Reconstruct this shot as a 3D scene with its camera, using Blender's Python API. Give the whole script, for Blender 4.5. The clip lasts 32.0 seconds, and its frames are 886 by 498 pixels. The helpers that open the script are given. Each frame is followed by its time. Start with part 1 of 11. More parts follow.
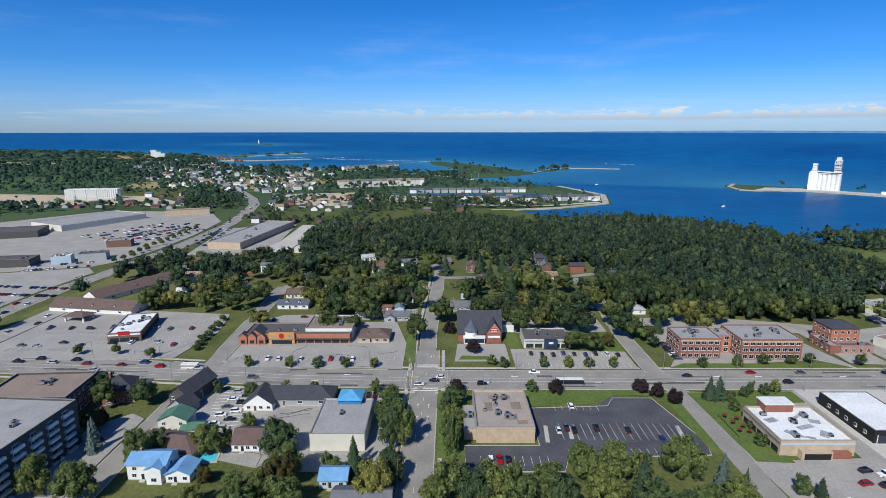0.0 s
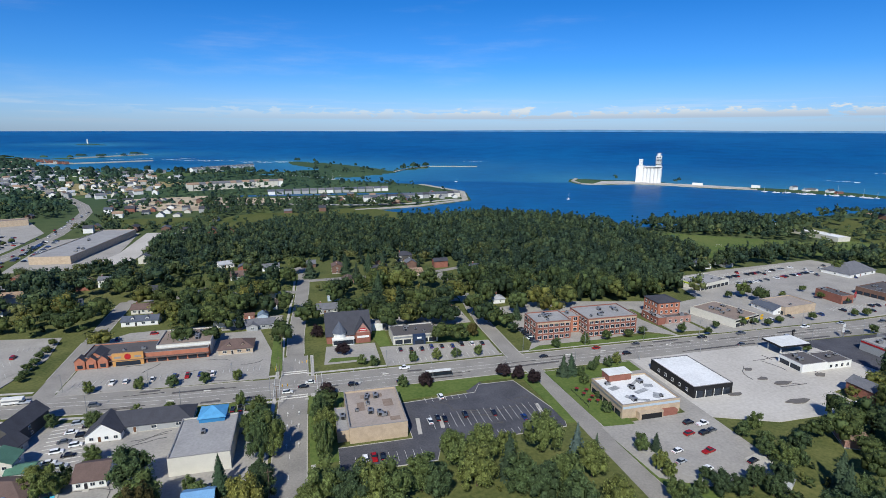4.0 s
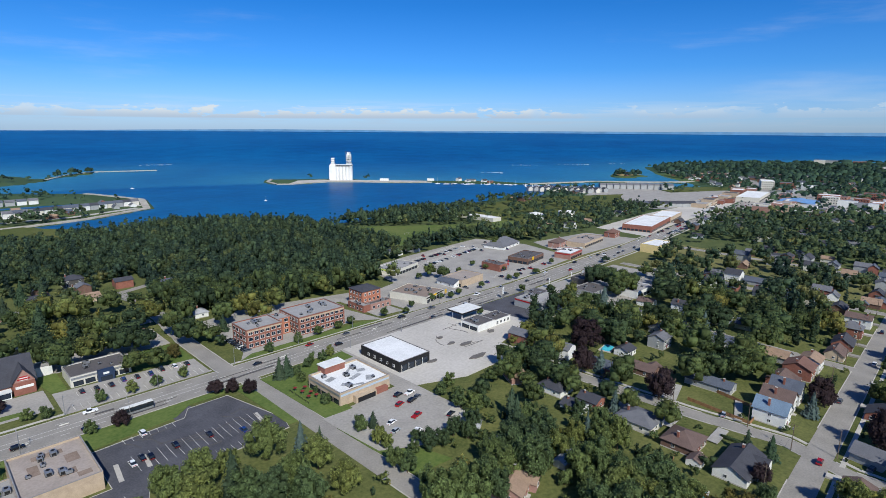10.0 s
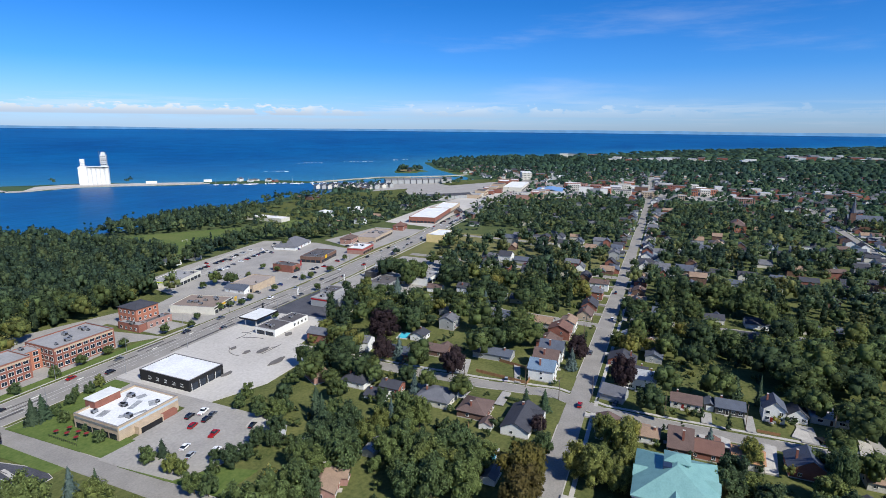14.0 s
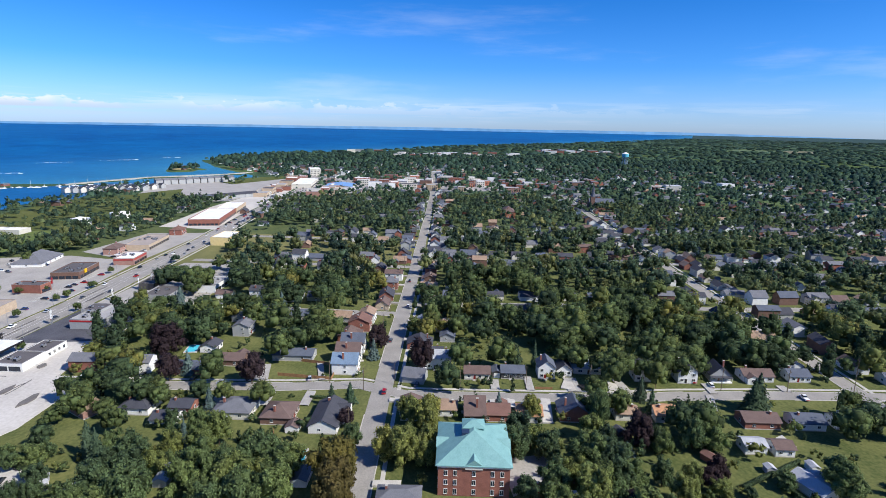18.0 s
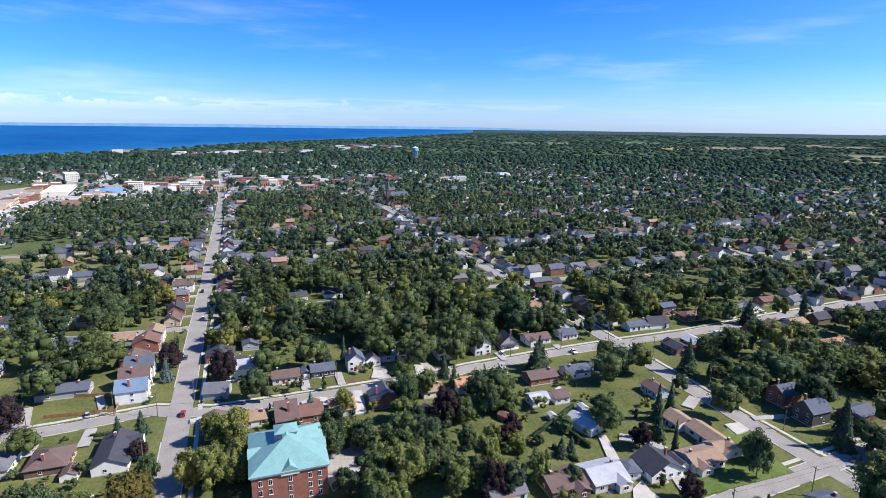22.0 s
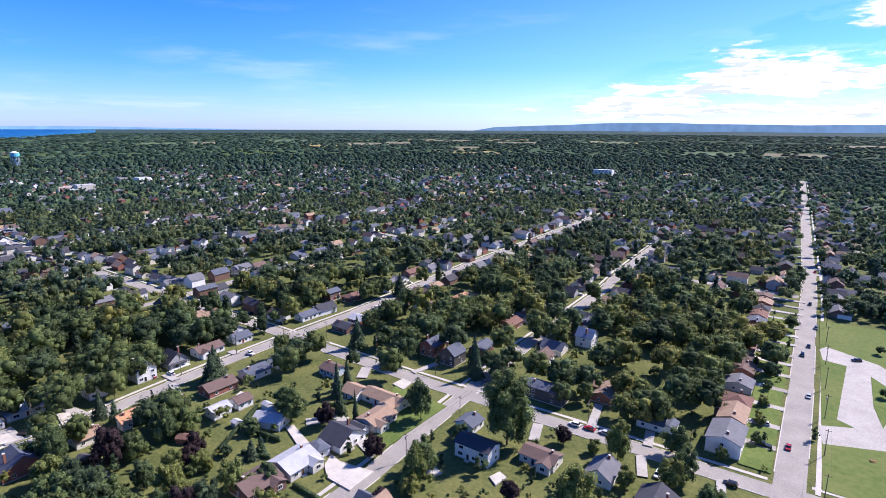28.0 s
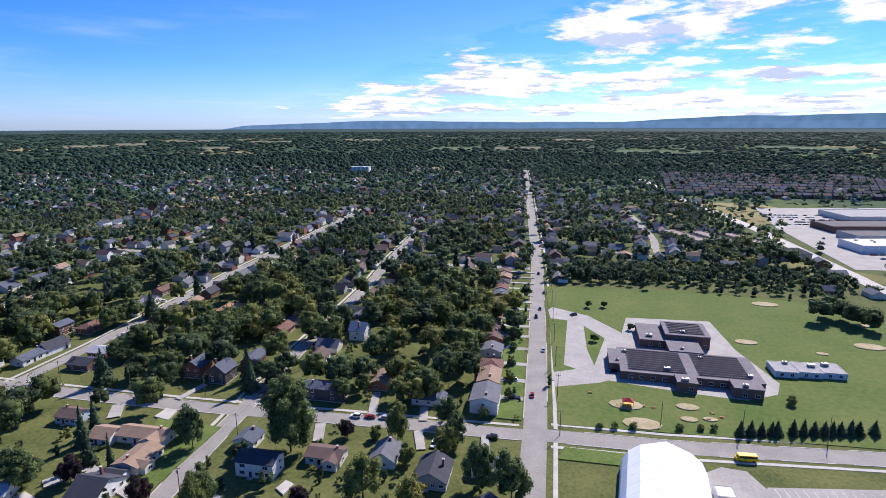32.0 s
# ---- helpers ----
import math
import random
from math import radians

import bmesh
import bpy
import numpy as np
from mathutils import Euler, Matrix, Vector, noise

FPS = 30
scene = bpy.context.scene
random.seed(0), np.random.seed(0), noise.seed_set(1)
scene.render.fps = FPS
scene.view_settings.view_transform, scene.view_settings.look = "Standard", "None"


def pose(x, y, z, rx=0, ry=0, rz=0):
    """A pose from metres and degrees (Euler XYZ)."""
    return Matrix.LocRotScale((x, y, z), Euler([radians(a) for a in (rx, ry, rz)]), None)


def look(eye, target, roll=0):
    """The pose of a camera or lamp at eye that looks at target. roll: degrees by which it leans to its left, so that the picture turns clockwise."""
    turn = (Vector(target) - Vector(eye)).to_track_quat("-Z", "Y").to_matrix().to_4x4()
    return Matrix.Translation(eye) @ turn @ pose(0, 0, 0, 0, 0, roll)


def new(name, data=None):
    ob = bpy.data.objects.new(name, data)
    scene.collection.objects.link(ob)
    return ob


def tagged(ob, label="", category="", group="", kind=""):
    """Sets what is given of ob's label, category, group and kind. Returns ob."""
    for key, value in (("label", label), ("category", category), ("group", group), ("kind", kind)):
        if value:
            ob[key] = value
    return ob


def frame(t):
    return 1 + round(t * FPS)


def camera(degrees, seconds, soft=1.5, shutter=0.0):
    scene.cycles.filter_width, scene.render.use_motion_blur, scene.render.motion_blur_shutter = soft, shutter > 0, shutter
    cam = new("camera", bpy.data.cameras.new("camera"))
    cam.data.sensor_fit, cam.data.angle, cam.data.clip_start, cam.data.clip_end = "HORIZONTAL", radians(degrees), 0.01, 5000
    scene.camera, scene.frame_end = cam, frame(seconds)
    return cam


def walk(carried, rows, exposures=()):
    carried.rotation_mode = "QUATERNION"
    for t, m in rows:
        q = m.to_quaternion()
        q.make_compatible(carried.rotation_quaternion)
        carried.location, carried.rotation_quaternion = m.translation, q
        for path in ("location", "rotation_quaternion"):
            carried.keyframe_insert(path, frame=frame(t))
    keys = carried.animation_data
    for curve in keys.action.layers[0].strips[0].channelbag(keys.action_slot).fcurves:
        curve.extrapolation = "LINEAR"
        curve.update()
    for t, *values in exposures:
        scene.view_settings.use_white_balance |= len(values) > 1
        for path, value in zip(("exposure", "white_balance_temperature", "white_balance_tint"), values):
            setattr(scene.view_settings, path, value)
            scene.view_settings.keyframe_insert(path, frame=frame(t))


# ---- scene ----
cam = camera(77.74, 32.0, 0.7)
# seconds, place, yaw, pitch, roll
PATH = [
    (0.0, 0.00, -0.00, 115.00, -0.004, -12.300, 0.021),
    (0.5, -0.01, -0.08, 114.82, -1.483, -12.287, 0.153),
    (1.0, 0.02, -0.17, 114.71, -2.809, -12.270, 0.218),
    (1.5, 0.08, -0.30, 114.71, -4.323, -12.284, 0.196),
    (2.0, 0.18, -0.49, 114.84, -5.928, -12.293, 0.172),
    (2.5, 0.34, -0.71, 115.09, -7.744, -12.319, 0.156),
    (3.0, 0.47, -1.01, 115.31, -9.533, -12.360, 0.097),
    (3.5, 0.60, -1.36, 115.37, -11.803, -12.381, 0.108),
    (5.5, 0.54, -2.29, 115.08, -22.041, -12.385, 0.126),
    (6.0, 0.53, -2.44, 115.03, -24.878, -12.367, 0.123),
    (6.5, 0.41, -2.59, 115.04, -27.367, -12.378, 0.178),
    (7.0, 0.35, -2.83, 115.14, -29.786, -12.380, 0.240),
    (7.5, 0.51, -3.01, 115.32, -32.442, -12.384, 0.237),
    (8.0, 0.48, -3.26, 115.56, -34.840, -12.384, 0.243),
    (8.5, 0.33, -3.73, 115.79, -37.446, -12.377, 0.276),
    (9.0, 0.07, -4.24, 115.97, -40.113, -12.357, 0.284),
    (9.5, -0.24, -4.56, 116.10, -42.562, -12.335, 0.336),
    (10.0, -0.51, -4.80, 116.16, -45.073, -12.297, 0.394),
    (10.5, -0.79, -5.02, 116.14, -47.424, -12.275, 0.498),
    (11.0, -1.03, -5.25, 116.09, -50.013, -12.248, 0.560),
    (11.5, -1.34, -5.38, 116.07, -52.671, -12.249, 0.589),
    (12.0, -1.59, -5.50, 116.03, -55.974, -12.256, 0.574),
    (12.5, -1.89, -5.71, 116.00, -59.380, -12.296, 0.557),
    (13.0, -2.14, -5.81, 116.06, -62.011, -12.319, 0.543),
    (13.5, -2.38, -5.99, 116.17, -64.422, -12.355, 0.579),
    (14.0, -2.62, -6.23, 116.27, -66.951, -12.386, 0.587),
    (14.5, -2.81, -6.44, 116.32, -69.635, -12.382, 0.643),
    (16.5, -3.69, -6.58, 116.31, -80.840, -12.444, 0.769),
    (17.0, -3.84, -6.57, 116.19, -83.555, -12.452, 0.905),
    (17.5, -4.01, -6.48, 116.00, -86.069, -12.466, 1.021),
    (18.0, -4.24, -6.50, 115.87, -88.636, -12.488, 1.079),
    (18.5, -4.49, -6.65, 115.81, -91.176, -12.511, 1.060),
    (19.0, -4.77, -6.83, 115.80, -93.682, -12.518, 0.931),
    (19.5, -5.11, -6.87, 115.84, -96.176, -12.509, 0.961),
    (20.0, -5.60, -6.86, 115.88, -98.683, -12.508, 0.923),
    (20.5, -6.14, -6.98, 115.94, -101.324, -12.515, 0.859),
    (21.0, -6.54, -7.15, 116.06, -104.033, -12.529, 0.787),
    (21.5, -6.88, -7.32, 116.19, -106.789, -12.558, 0.710),
    (22.0, -7.25, -7.48, 116.27, -109.484, -12.596, 0.665),
    (22.5, -7.68, -7.56, 116.31, -112.164, -12.608, 0.611),
    (23.0, -8.22, -7.51, 116.32, -114.751, -12.609, 0.571),
    (23.5, -8.71, -7.44, 116.29, -117.450, -12.568, 0.548),
    (24.0, -9.36, -7.39, 116.27, -120.845, -12.509, 0.538),
    (24.5, -9.78, -7.24, 116.27, -123.906, -12.482, 0.514),
    (26.5, -10.70, -6.26, 116.32, -134.530, -12.543, 0.490),
    (27.0, -11.07, -6.06, 116.29, -137.718, -12.577, 0.472),
    (27.5, -11.45, -5.77, 116.26, -140.983, -12.541, 0.381),
    (28.0, -11.84, -5.49, 116.25, -144.166, -12.502, 0.268),
    (28.5, -12.14, -5.21, 116.38, -147.227, -12.507, 0.255),
    (29.0, -12.49, -4.91, 116.60, -150.539, -12.531, 0.194),
    (29.5, -12.68, -4.65, 116.98, -153.800, -12.590, 0.150),
    (30.0, -12.79, -4.39, 117.37, -156.798, -12.656, 0.133),
    (30.5, -12.86, -4.02, 117.65, -159.526, -12.734, 0.102),
    (31.0, -13.07, -3.64, 117.76, -162.426, -12.758, 0.047),
    (31.5, -13.44, -3.23, 117.72, -165.362, -12.757, -0.032),
    (32.0, -14.02, -2.78, 117.62, -168.673, -12.687, -0.153),
]
walk(cam, [(t, pose(x, y, z, 90 + pitch, 0, yaw) @ pose(0, 0, 0, 0, 0, roll)) for t, x, y, z, yaw, pitch, roll in PATH],
     exposures=((0.0, 0.0, 6500, 5), (9.0, 0.0, 6500, 5), (14.0, 0.2, 6500, 7), (20.0, 0.58, 6500, 11), (24.0, 0.85, 6500, 17), (27.5, 0.92, 6500, 23), (30.0, 0.72, 6500, 23), (32.0, 0.53, 6500, 18)))

# ---- sky, sun, exposure ----
SUN_EL, SUN_AZ = 42.0, 205.0          # degrees; azimuth clockwise from +y
world = bpy.data.worlds.new("sky")
scene.world = world
world.use_nodes = True
wn, wl = world.node_tree.nodes, world.node_tree.links
wn.clear()
w_out = wn.new("ShaderNodeOutputWorld")
w_bg = wn.new("ShaderNodeBackground")
w_bg.inputs["Strength"].default_value = 0.15
w_sky = wn.new("ShaderNodeTexSky")
w_sky.sky_type = "NISHITA"
w_sky.sun_disc = False
w_sky.sun_elevation, w_sky.sun_rotation = radians(SUN_EL), radians(SUN_AZ)
w_sky.altitude, w_sky.air_density, w_sky.dust_density, w_sky.ozone_density = 100, 1.0, 0.4, 3.0
w_co = wn.new("ShaderNodeTexCoord")
w_sep = wn.new("ShaderNodeSeparateXYZ")
wl.new(w_co.outputs["Generated"], w_sep.inputs[0])


def w_math(op, a, b=None, c=None):
    n = wn.new("ShaderNodeMath")
    n.operation = op
    for i, v in enumerate((a, b, c)):
        if v is None:
            continue
        if isinstance(v, (int, float)):
            n.inputs[i].default_value = v
        else:
            wl.new(v, n.inputs[i])
    return n.outputs[0]


def w_step(v, lo, hi, to0=0.0, to1=1.0):
    n = wn.new("ShaderNodeMapRange")
    n.interpolation_type = "SMOOTHSTEP"
    wl.new(v, n.inputs[0])
    for i, k in enumerate((lo, hi, to0, to1)):
        n.inputs[i + 1].default_value = k
    return n.outputs[0]


def w_noise(sx, sz, scale, detail, rough):
    m = wn.new("ShaderNodeMapping")
    m.inputs["Scale"].default_value = (sx, sx, sz)
    wl.new(w_co.outputs["Generated"], m.inputs[0])
    n = wn.new("ShaderNodeTexNoise")
    n.inputs["Scale"].default_value, n.inputs["Detail"].default_value, n.inputs["Roughness"].default_value = scale, detail, rough
    wl.new(m.outputs[0], n.inputs["Vector"])
    return n.outputs["Fac"]


zz = w_sep.outputs["Z"]
# a low, flat-based bank of cumulus over the lake
def w_dot(vx, vy):
    return w_math("ADD", w_math("MULTIPLY", w_sep.outputs["X"], vx), w_math("MULTIPLY", w_sep.outputs["Y"], vy))


lake = w_step(w_dot(0.75, 0.66), 0.3, 0.95)
lift = w_math("ADD", 0.0095, w_math("MULTIPLY", w_step(w_dot(0.99, -0.1), 0.2, 1.0), 0.005))
bank_z = w_math("SUBTRACT", zz, lift)
bank_n = w_noise(1.0, 2.6, 30.0, 6.0, 0.6)
bank_top = w_math("ADD", 0.019, w_math("MULTIPLY", w_math("SUBTRACT", bank_n, 0.5), 0.06))
bank_body = w_math("MULTIPLY", w_step(w_math("SUBTRACT", bank_top, bank_z), -0.0015, 0.004), w_step(bank_z, 0.0045, 0.0075))
bank = w_math("MULTIPLY", w_math("MULTIPLY", bank_body, lake), w_step(w_noise(1.0, 1.0, 5.0, 4.0, 0.6), 0.28, 0.46))
streaks = w_math("MULTIPLY", w_math("MULTIPLY", w_step(w_noise(1.0, 16.0, 6.0, 6.0, 0.6), 0.47, 0.62), w_math("MULTIPLY", w_step(zz, 0.004, 0.012), w_step(zz, 0.028, 0.055, 1.0, 0.0))), w_step(w_dot(0.3, 0.95), -0.4, 0.6, 0.1, 0.3))
low = w_math("MAXIMUM", w_math("MULTIPLY", bank, w_step(w_dot(0.99, -0.1), 0.72, 1.0, 0.85, 0.32)), streaks)
# fair-weather cumulus in flat-based layers towards the sun, higher the nearer to it
side = w_dot(-0.62, -0.78)
reach = w_dot(-0.839, -0.545)
w_plane = wn.new("ShaderNodeVectorMath")
w_plane.operation = "DIVIDE"
w_den = wn.new("ShaderNodeCombineXYZ")
for w_i in range(3):
    wl.new(w_math("ADD", zz, 0.11), w_den.inputs[w_i])
wl.new(w_co.outputs["Generated"], w_plane.inputs[0])
wl.new(w_den.outputs[0], w_plane.inputs[1])


def w_deck(up):
    m = wn.new("ShaderNodeMapping")
    m.inputs["Scale"].default_value = (1.0, 1.0, 2.6)
    m.inputs["Location"].default_value = (3.3, 1.7, up)
    wl.new(w_plane.outputs[0], m.inputs[0])
    n = wn.new("ShaderNodeTexNoise")
    n.inputs["Scale"].default_value, n.inputs["Detail"].default_value, n.inputs["Roughness"].default_value = 1.15, 9.0, 0.6
    wl.new(m.outputs[0], n.inputs["Vector"])
    return n.outputs["Fac"]


big_n = w_deck(0.0)
over_n = w_deck(0.16)
under = w_math("SUBTRACT", over_n, big_n)
edge = w_math("SUBTRACT", w_math("ADD", w_math("MULTIPLY", reach, 0.36), 0.015), zz)
big_in = w_math("MULTIPLY", w_step(edge, -0.02, 0.06), w_step(zz, 0.008, 0.018))
big = w_step(w_math("SUBTRACT", big_n, w_math("MULTIPLY", w_math("SUBTRACT", 1.0, big_in), 0.3)), 0.44, 0.52)
# thin high haze streaks
thin = w_math("MULTIPLY", w_step(w_noise(1.0, 7.0, 2.2, 8.0, 0.6), 0.52, 0.8), w_math("MULTIPLY", w_step(zz, 0.0, 0.05), w_step(zz, 0.12, 0.3, 0.22, 0.0)))
# milky haze on the sunward side
milky = w_math("MULTIPLY", w_step(side, -0.2, 0.9, 0.0, 0.1), w_step(zz, 0.1, 0.5, 1.0, 0.3))
cover = w_math("MINIMUM", w_math("ADD", w_math("MAXIMUM", low, w_math("MULTIPLY", big, 0.95)), w_math("ADD", thin, milky)), 1.0)
w_mix = wn.new("ShaderNodeMix")
w_mix.data_type = "RGBA"
w_tint = wn.new("ShaderNodeMix")
w_tint.data_type, w_tint.blend_type = "RGBA", "MULTIPLY"
w_tint.inputs["Factor"].default_value = 1.0
wl.new(w_sky.outputs[0], w_tint.inputs["A"])
w_ramp = wn.new("ShaderNodeValToRGB")
ramp_e = w_ramp.color_ramp.elements
ramp_e[0].position, ramp_e[0].color = 0.0, (0.40, 0.56, 0.98, 1)
ramp_e[1].position, ramp_e[1].color = 1.0, (0.2, 0.4, 0.75, 1)
for pos_e, col_e in ((0.03, (0.34, 0.52, 0.96)), (0.1, (0.15, 0.41, 0.86)), (0.2, (0.075, 0.345, 0.755)), (0.45, (0.05, 0.28, 0.7))):
    mid_e = ramp_e.new(pos_e)
    mid_e.color = (*col_e, 1)
wl.new(zz, w_ramp.inputs[0])
wl.new(w_ramp.outputs[0], w_tint.inputs["B"])
wl.new(cover, w_mix.inputs["Factor"])
wl.new(w_tint.outputs["Result"], w_mix.inputs["A"])
shade = wn.new("ShaderNodeMix")
shade.data_type = "RGBA"
wl.new(w_math("MAXIMUM", w_math("MULTIPLY", w_step(under, -0.01, 0.05), w_step(big_in, 0.3, 0.6)), w_math("MULTIPLY", w_step(bank_z, 0.006, 0.022, 0.85, 0.0), w_step(big_in, 0.1, 0.4, 1.0, 0.0))), shade.inputs["Factor"])
shade.inputs["A"].default_value, shade.inputs["B"].default_value = (5.0, 5.15, 5.4, 1), (2.7, 3.25, 4.3, 1)
wl.new(shade.outputs["Result"], w_mix.inputs["B"])
wl.new(w_mix.outputs["Result"], w_bg.inputs["Color"])
wl.new(w_bg.outputs[0], w_out.inputs[0])

sun = new("sun", bpy.data.lights.new("sun", "SUN"))
sun.data.energy, sun.data.angle, sun.data.color = 4.8, radians(0.5), (1.0, 0.965, 0.915)
s_dir = Vector((math.sin(radians(SUN_AZ)) * math.cos(radians(SUN_EL)), math.cos(radians(SUN_AZ)) * math.cos(radians(SUN_EL)), math.sin(radians(SUN_EL))))
sun.matrix_world = look(s_dir * 300, (0, 0, 0))

# ---- materials ----
MATS = {}


def srgb(r, g, b):
    return tuple((c / 255 / 12.92) if c <= 10 else ((c / 255 + 0.055) / 1.055) ** 2.4 for c in (r, g, b))


def material(name, col, rough=0.8, col2=None, scale=0.6, fine=6.0, bump=0.0, rand=0.0, island=False, metal=0.0, spec=0.3, extra=None, trans=0.0):
    """Two scales of noise between two colours, with relief, at world size."""
    if name in MATS:
        return MATS[name]
    m = bpy.data.materials.new(name)
    m.use_nodes = True
    nt = m.node_tree
    n, l = nt.nodes, nt.links
    b = n["Principled BSDF"]
    b.inputs["Roughness"].default_value, b.inputs["Metallic"].default_value = rough, metal
    b.inputs["Specular IOR Level"].default_value = spec
    geo = n.new("ShaderNodeNewGeometry")
    col2 = col2 or tuple(c * 0.72 for c in col)

    def tex(sc, detail):
        t = n.new("ShaderNodeTexNoise")
        t.inputs["Scale"].default_value, t.inputs["Detail"].default_value = sc, detail
        l.new(geo.outputs["Position"], t.inputs["Vector"])
        return t.outputs["Fac"]

    big, small = tex(scale, 4), tex(fine, 3)
    add = n.new("ShaderNodeMath")
    add.operation = "ADD"
    l.new(big, add.inputs[0])
    l.new(small, add.inputs[1])
    rng = n.new("ShaderNodeMapRange")
    rng.inputs[1].default_value, rng.inputs[2].default_value = 0.7, 1.3
    l.new(add.outputs[0], rng.inputs[0])
    mix = n.new("ShaderNodeMix")
    mix.data_type = "RGBA"
    l.new(rng.outputs[0], mix.inputs["Factor"])
    mix.inputs["A"].default_value, mix.inputs["B"].default_value = (*col2, 1), (*col, 1)
    out = mix.outputs["Result"]
    if rand:
        hsv = n.new("ShaderNodeHueSaturation")
        info = n.new("ShaderNodeObjectInfo") if not island else geo
        key = info.outputs["Random"] if not island else geo.outputs["Random Per Island"]
        for sock, lo, hi in (("Value", 1 - rand, 1 + rand), ("Hue", 0.5 - rand * 0.07, 0.5 + rand * 0.03), ("Saturation", 1 + rand * 0.3, 1 - rand * 0.45)):
            wob = n.new("ShaderNodeMath")
            wob.operation = "FRACT"
            mul = n.new("ShaderNodeMath")
            mul.operation = "MULTIPLY"
            mul.inputs[1].default_value = {"Value": 7.31, "Hue": 3.77, "Saturation": 5.13}[sock]
            l.new(key, mul.inputs[0])
            l.new(mul.outputs[0], wob.inputs[0])
            r2 = n.new("ShaderNodeMapRange")
            r2.inputs[3].default_value, r2.inputs[4].default_value = lo, hi
            l.new(wob.outputs[0], r2.inputs[0])
            l.new(r2.outputs[0], hsv.inputs[sock])
        l.new(out, hsv.inputs["Color"])
        out = hsv.outputs["Color"]
    if extra:
        out = extra(n, l, geo, out, b)
    l.new(out, b.inputs["Base Color"])
    if bump:
        bp = n.new("ShaderNodeBump")
        bp.inputs["Strength"].default_value, bp.inputs["Distance"].default_value = bump, 0.15
        l.new(small, bp.inputs["Height"])
        l.new(bp.outputs[0], b.inputs["Normal"])
    if trans:
        tl = n.new("ShaderNodeBsdfTranslucent")
        l.new(out, tl.inputs["Color"])
        ms = n.new("ShaderNodeMixShader")
        ms.inputs[0].default_value = trans
        l.new(b.outputs[0], ms.inputs[1])
        l.new(tl.outputs[0], ms.inputs[2])
        l.new(ms.outputs[0], n["Material Output"].inputs["Surface"])
    MATS[name] = m
    return m


def rows_extra(step, depth, dark=0.75):
    """Horizontal courses (siding, shingle rows) by height."""
    def f(n, l, geo, out, b):
        sep = n.new("ShaderNodeSeparateXYZ")
        l.new(geo.outputs["Position"], sep.inputs[0])
        mul = n.new("ShaderNodeMath")
        mul.operation = "MULTIPLY"
        mul.inputs[1].default_value = 1 / step
        l.new(sep.outputs["Z"], mul.inputs[0])
        fr = n.new("ShaderNodeMath")
        fr.operation = "FRACT"
        l.new(mul.outputs[0], fr.inputs[0])
        gt = n.new("ShaderNodeMapRange")
        gt.inputs[1].default_value, gt.inputs[2].default_value, gt.inputs[3].default_value, gt.inputs[4].default_value = 0.0, depth, dark, 1.0
        l.new(fr.outputs[0], gt.inputs[0])
        mx = n.new("ShaderNodeMix")
        mx.data_type, mx.blend_type = "RGBA", "MULTIPLY"
        mx.inputs["Factor"].default_value = 1.0
        l.new(out, mx.inputs["A"])
        l.new(gt.outputs[0], mx.inputs["B"])
        return mx.outputs["Result"]
    return f


M = material
ASPHALT = M("asphalt_worn", srgb(152, 147, 139), 0.9, srgb(128, 124, 118), 0.11, 1.4, 0.15)
ASPHALT_NEW = M("asphalt_dark", srgb(90, 90, 95), 0.85, srgb(64, 64, 69), 0.1, 1.5, 0.15)
LOT = M("lot_grey", srgb(166, 161, 153), 0.9, srgb(142, 138, 132), 0.07, 0.9, 0.15)
LOT_PALE = M("lot_pale", srgb(194, 189, 181), 0.95, srgb(170, 164, 155), 0.03, 0.7, 0.2)
CONCRETE = M("concrete", srgb(190, 185, 176), 0.9, srgb(164, 159, 150), 0.3, 3.0, 0.1)
PAINT_LINE = M("road_paint", srgb(225, 223, 215), 0.7, srgb(180, 178, 172), 1.0, 8.0)
LAWN = M("lawn", srgb(104, 116, 64), 1.0, srgb(74, 94, 46), 0.07, 0.8, 0.4, spec=0.1)
FIELD = M("sports_grass", srgb(106, 112, 66), 1.0, srgb(76, 98, 48), 0.028, 0.45, 0.3, spec=0.1)
MEADOW = M("meadow", srgb(98, 100, 58), 1.0, srgb(70, 82, 42), 0.02, 0.3, 0.4, spec=0.1)
DIRT = M("dirt", srgb(196, 180, 156), 1.0, srgb(164, 148, 124), 0.05, 0.6, 0.3, spec=0.1)
ROCK = M("rock_armour", srgb(190, 184, 172), 0.95, srgb(140, 134, 122), 0.1, 1.2, 0.4)
BARK = M("bark", srgb(92, 78, 64), 1.0, srgb(66, 55, 45), 1.0, 8.0, 0.3)


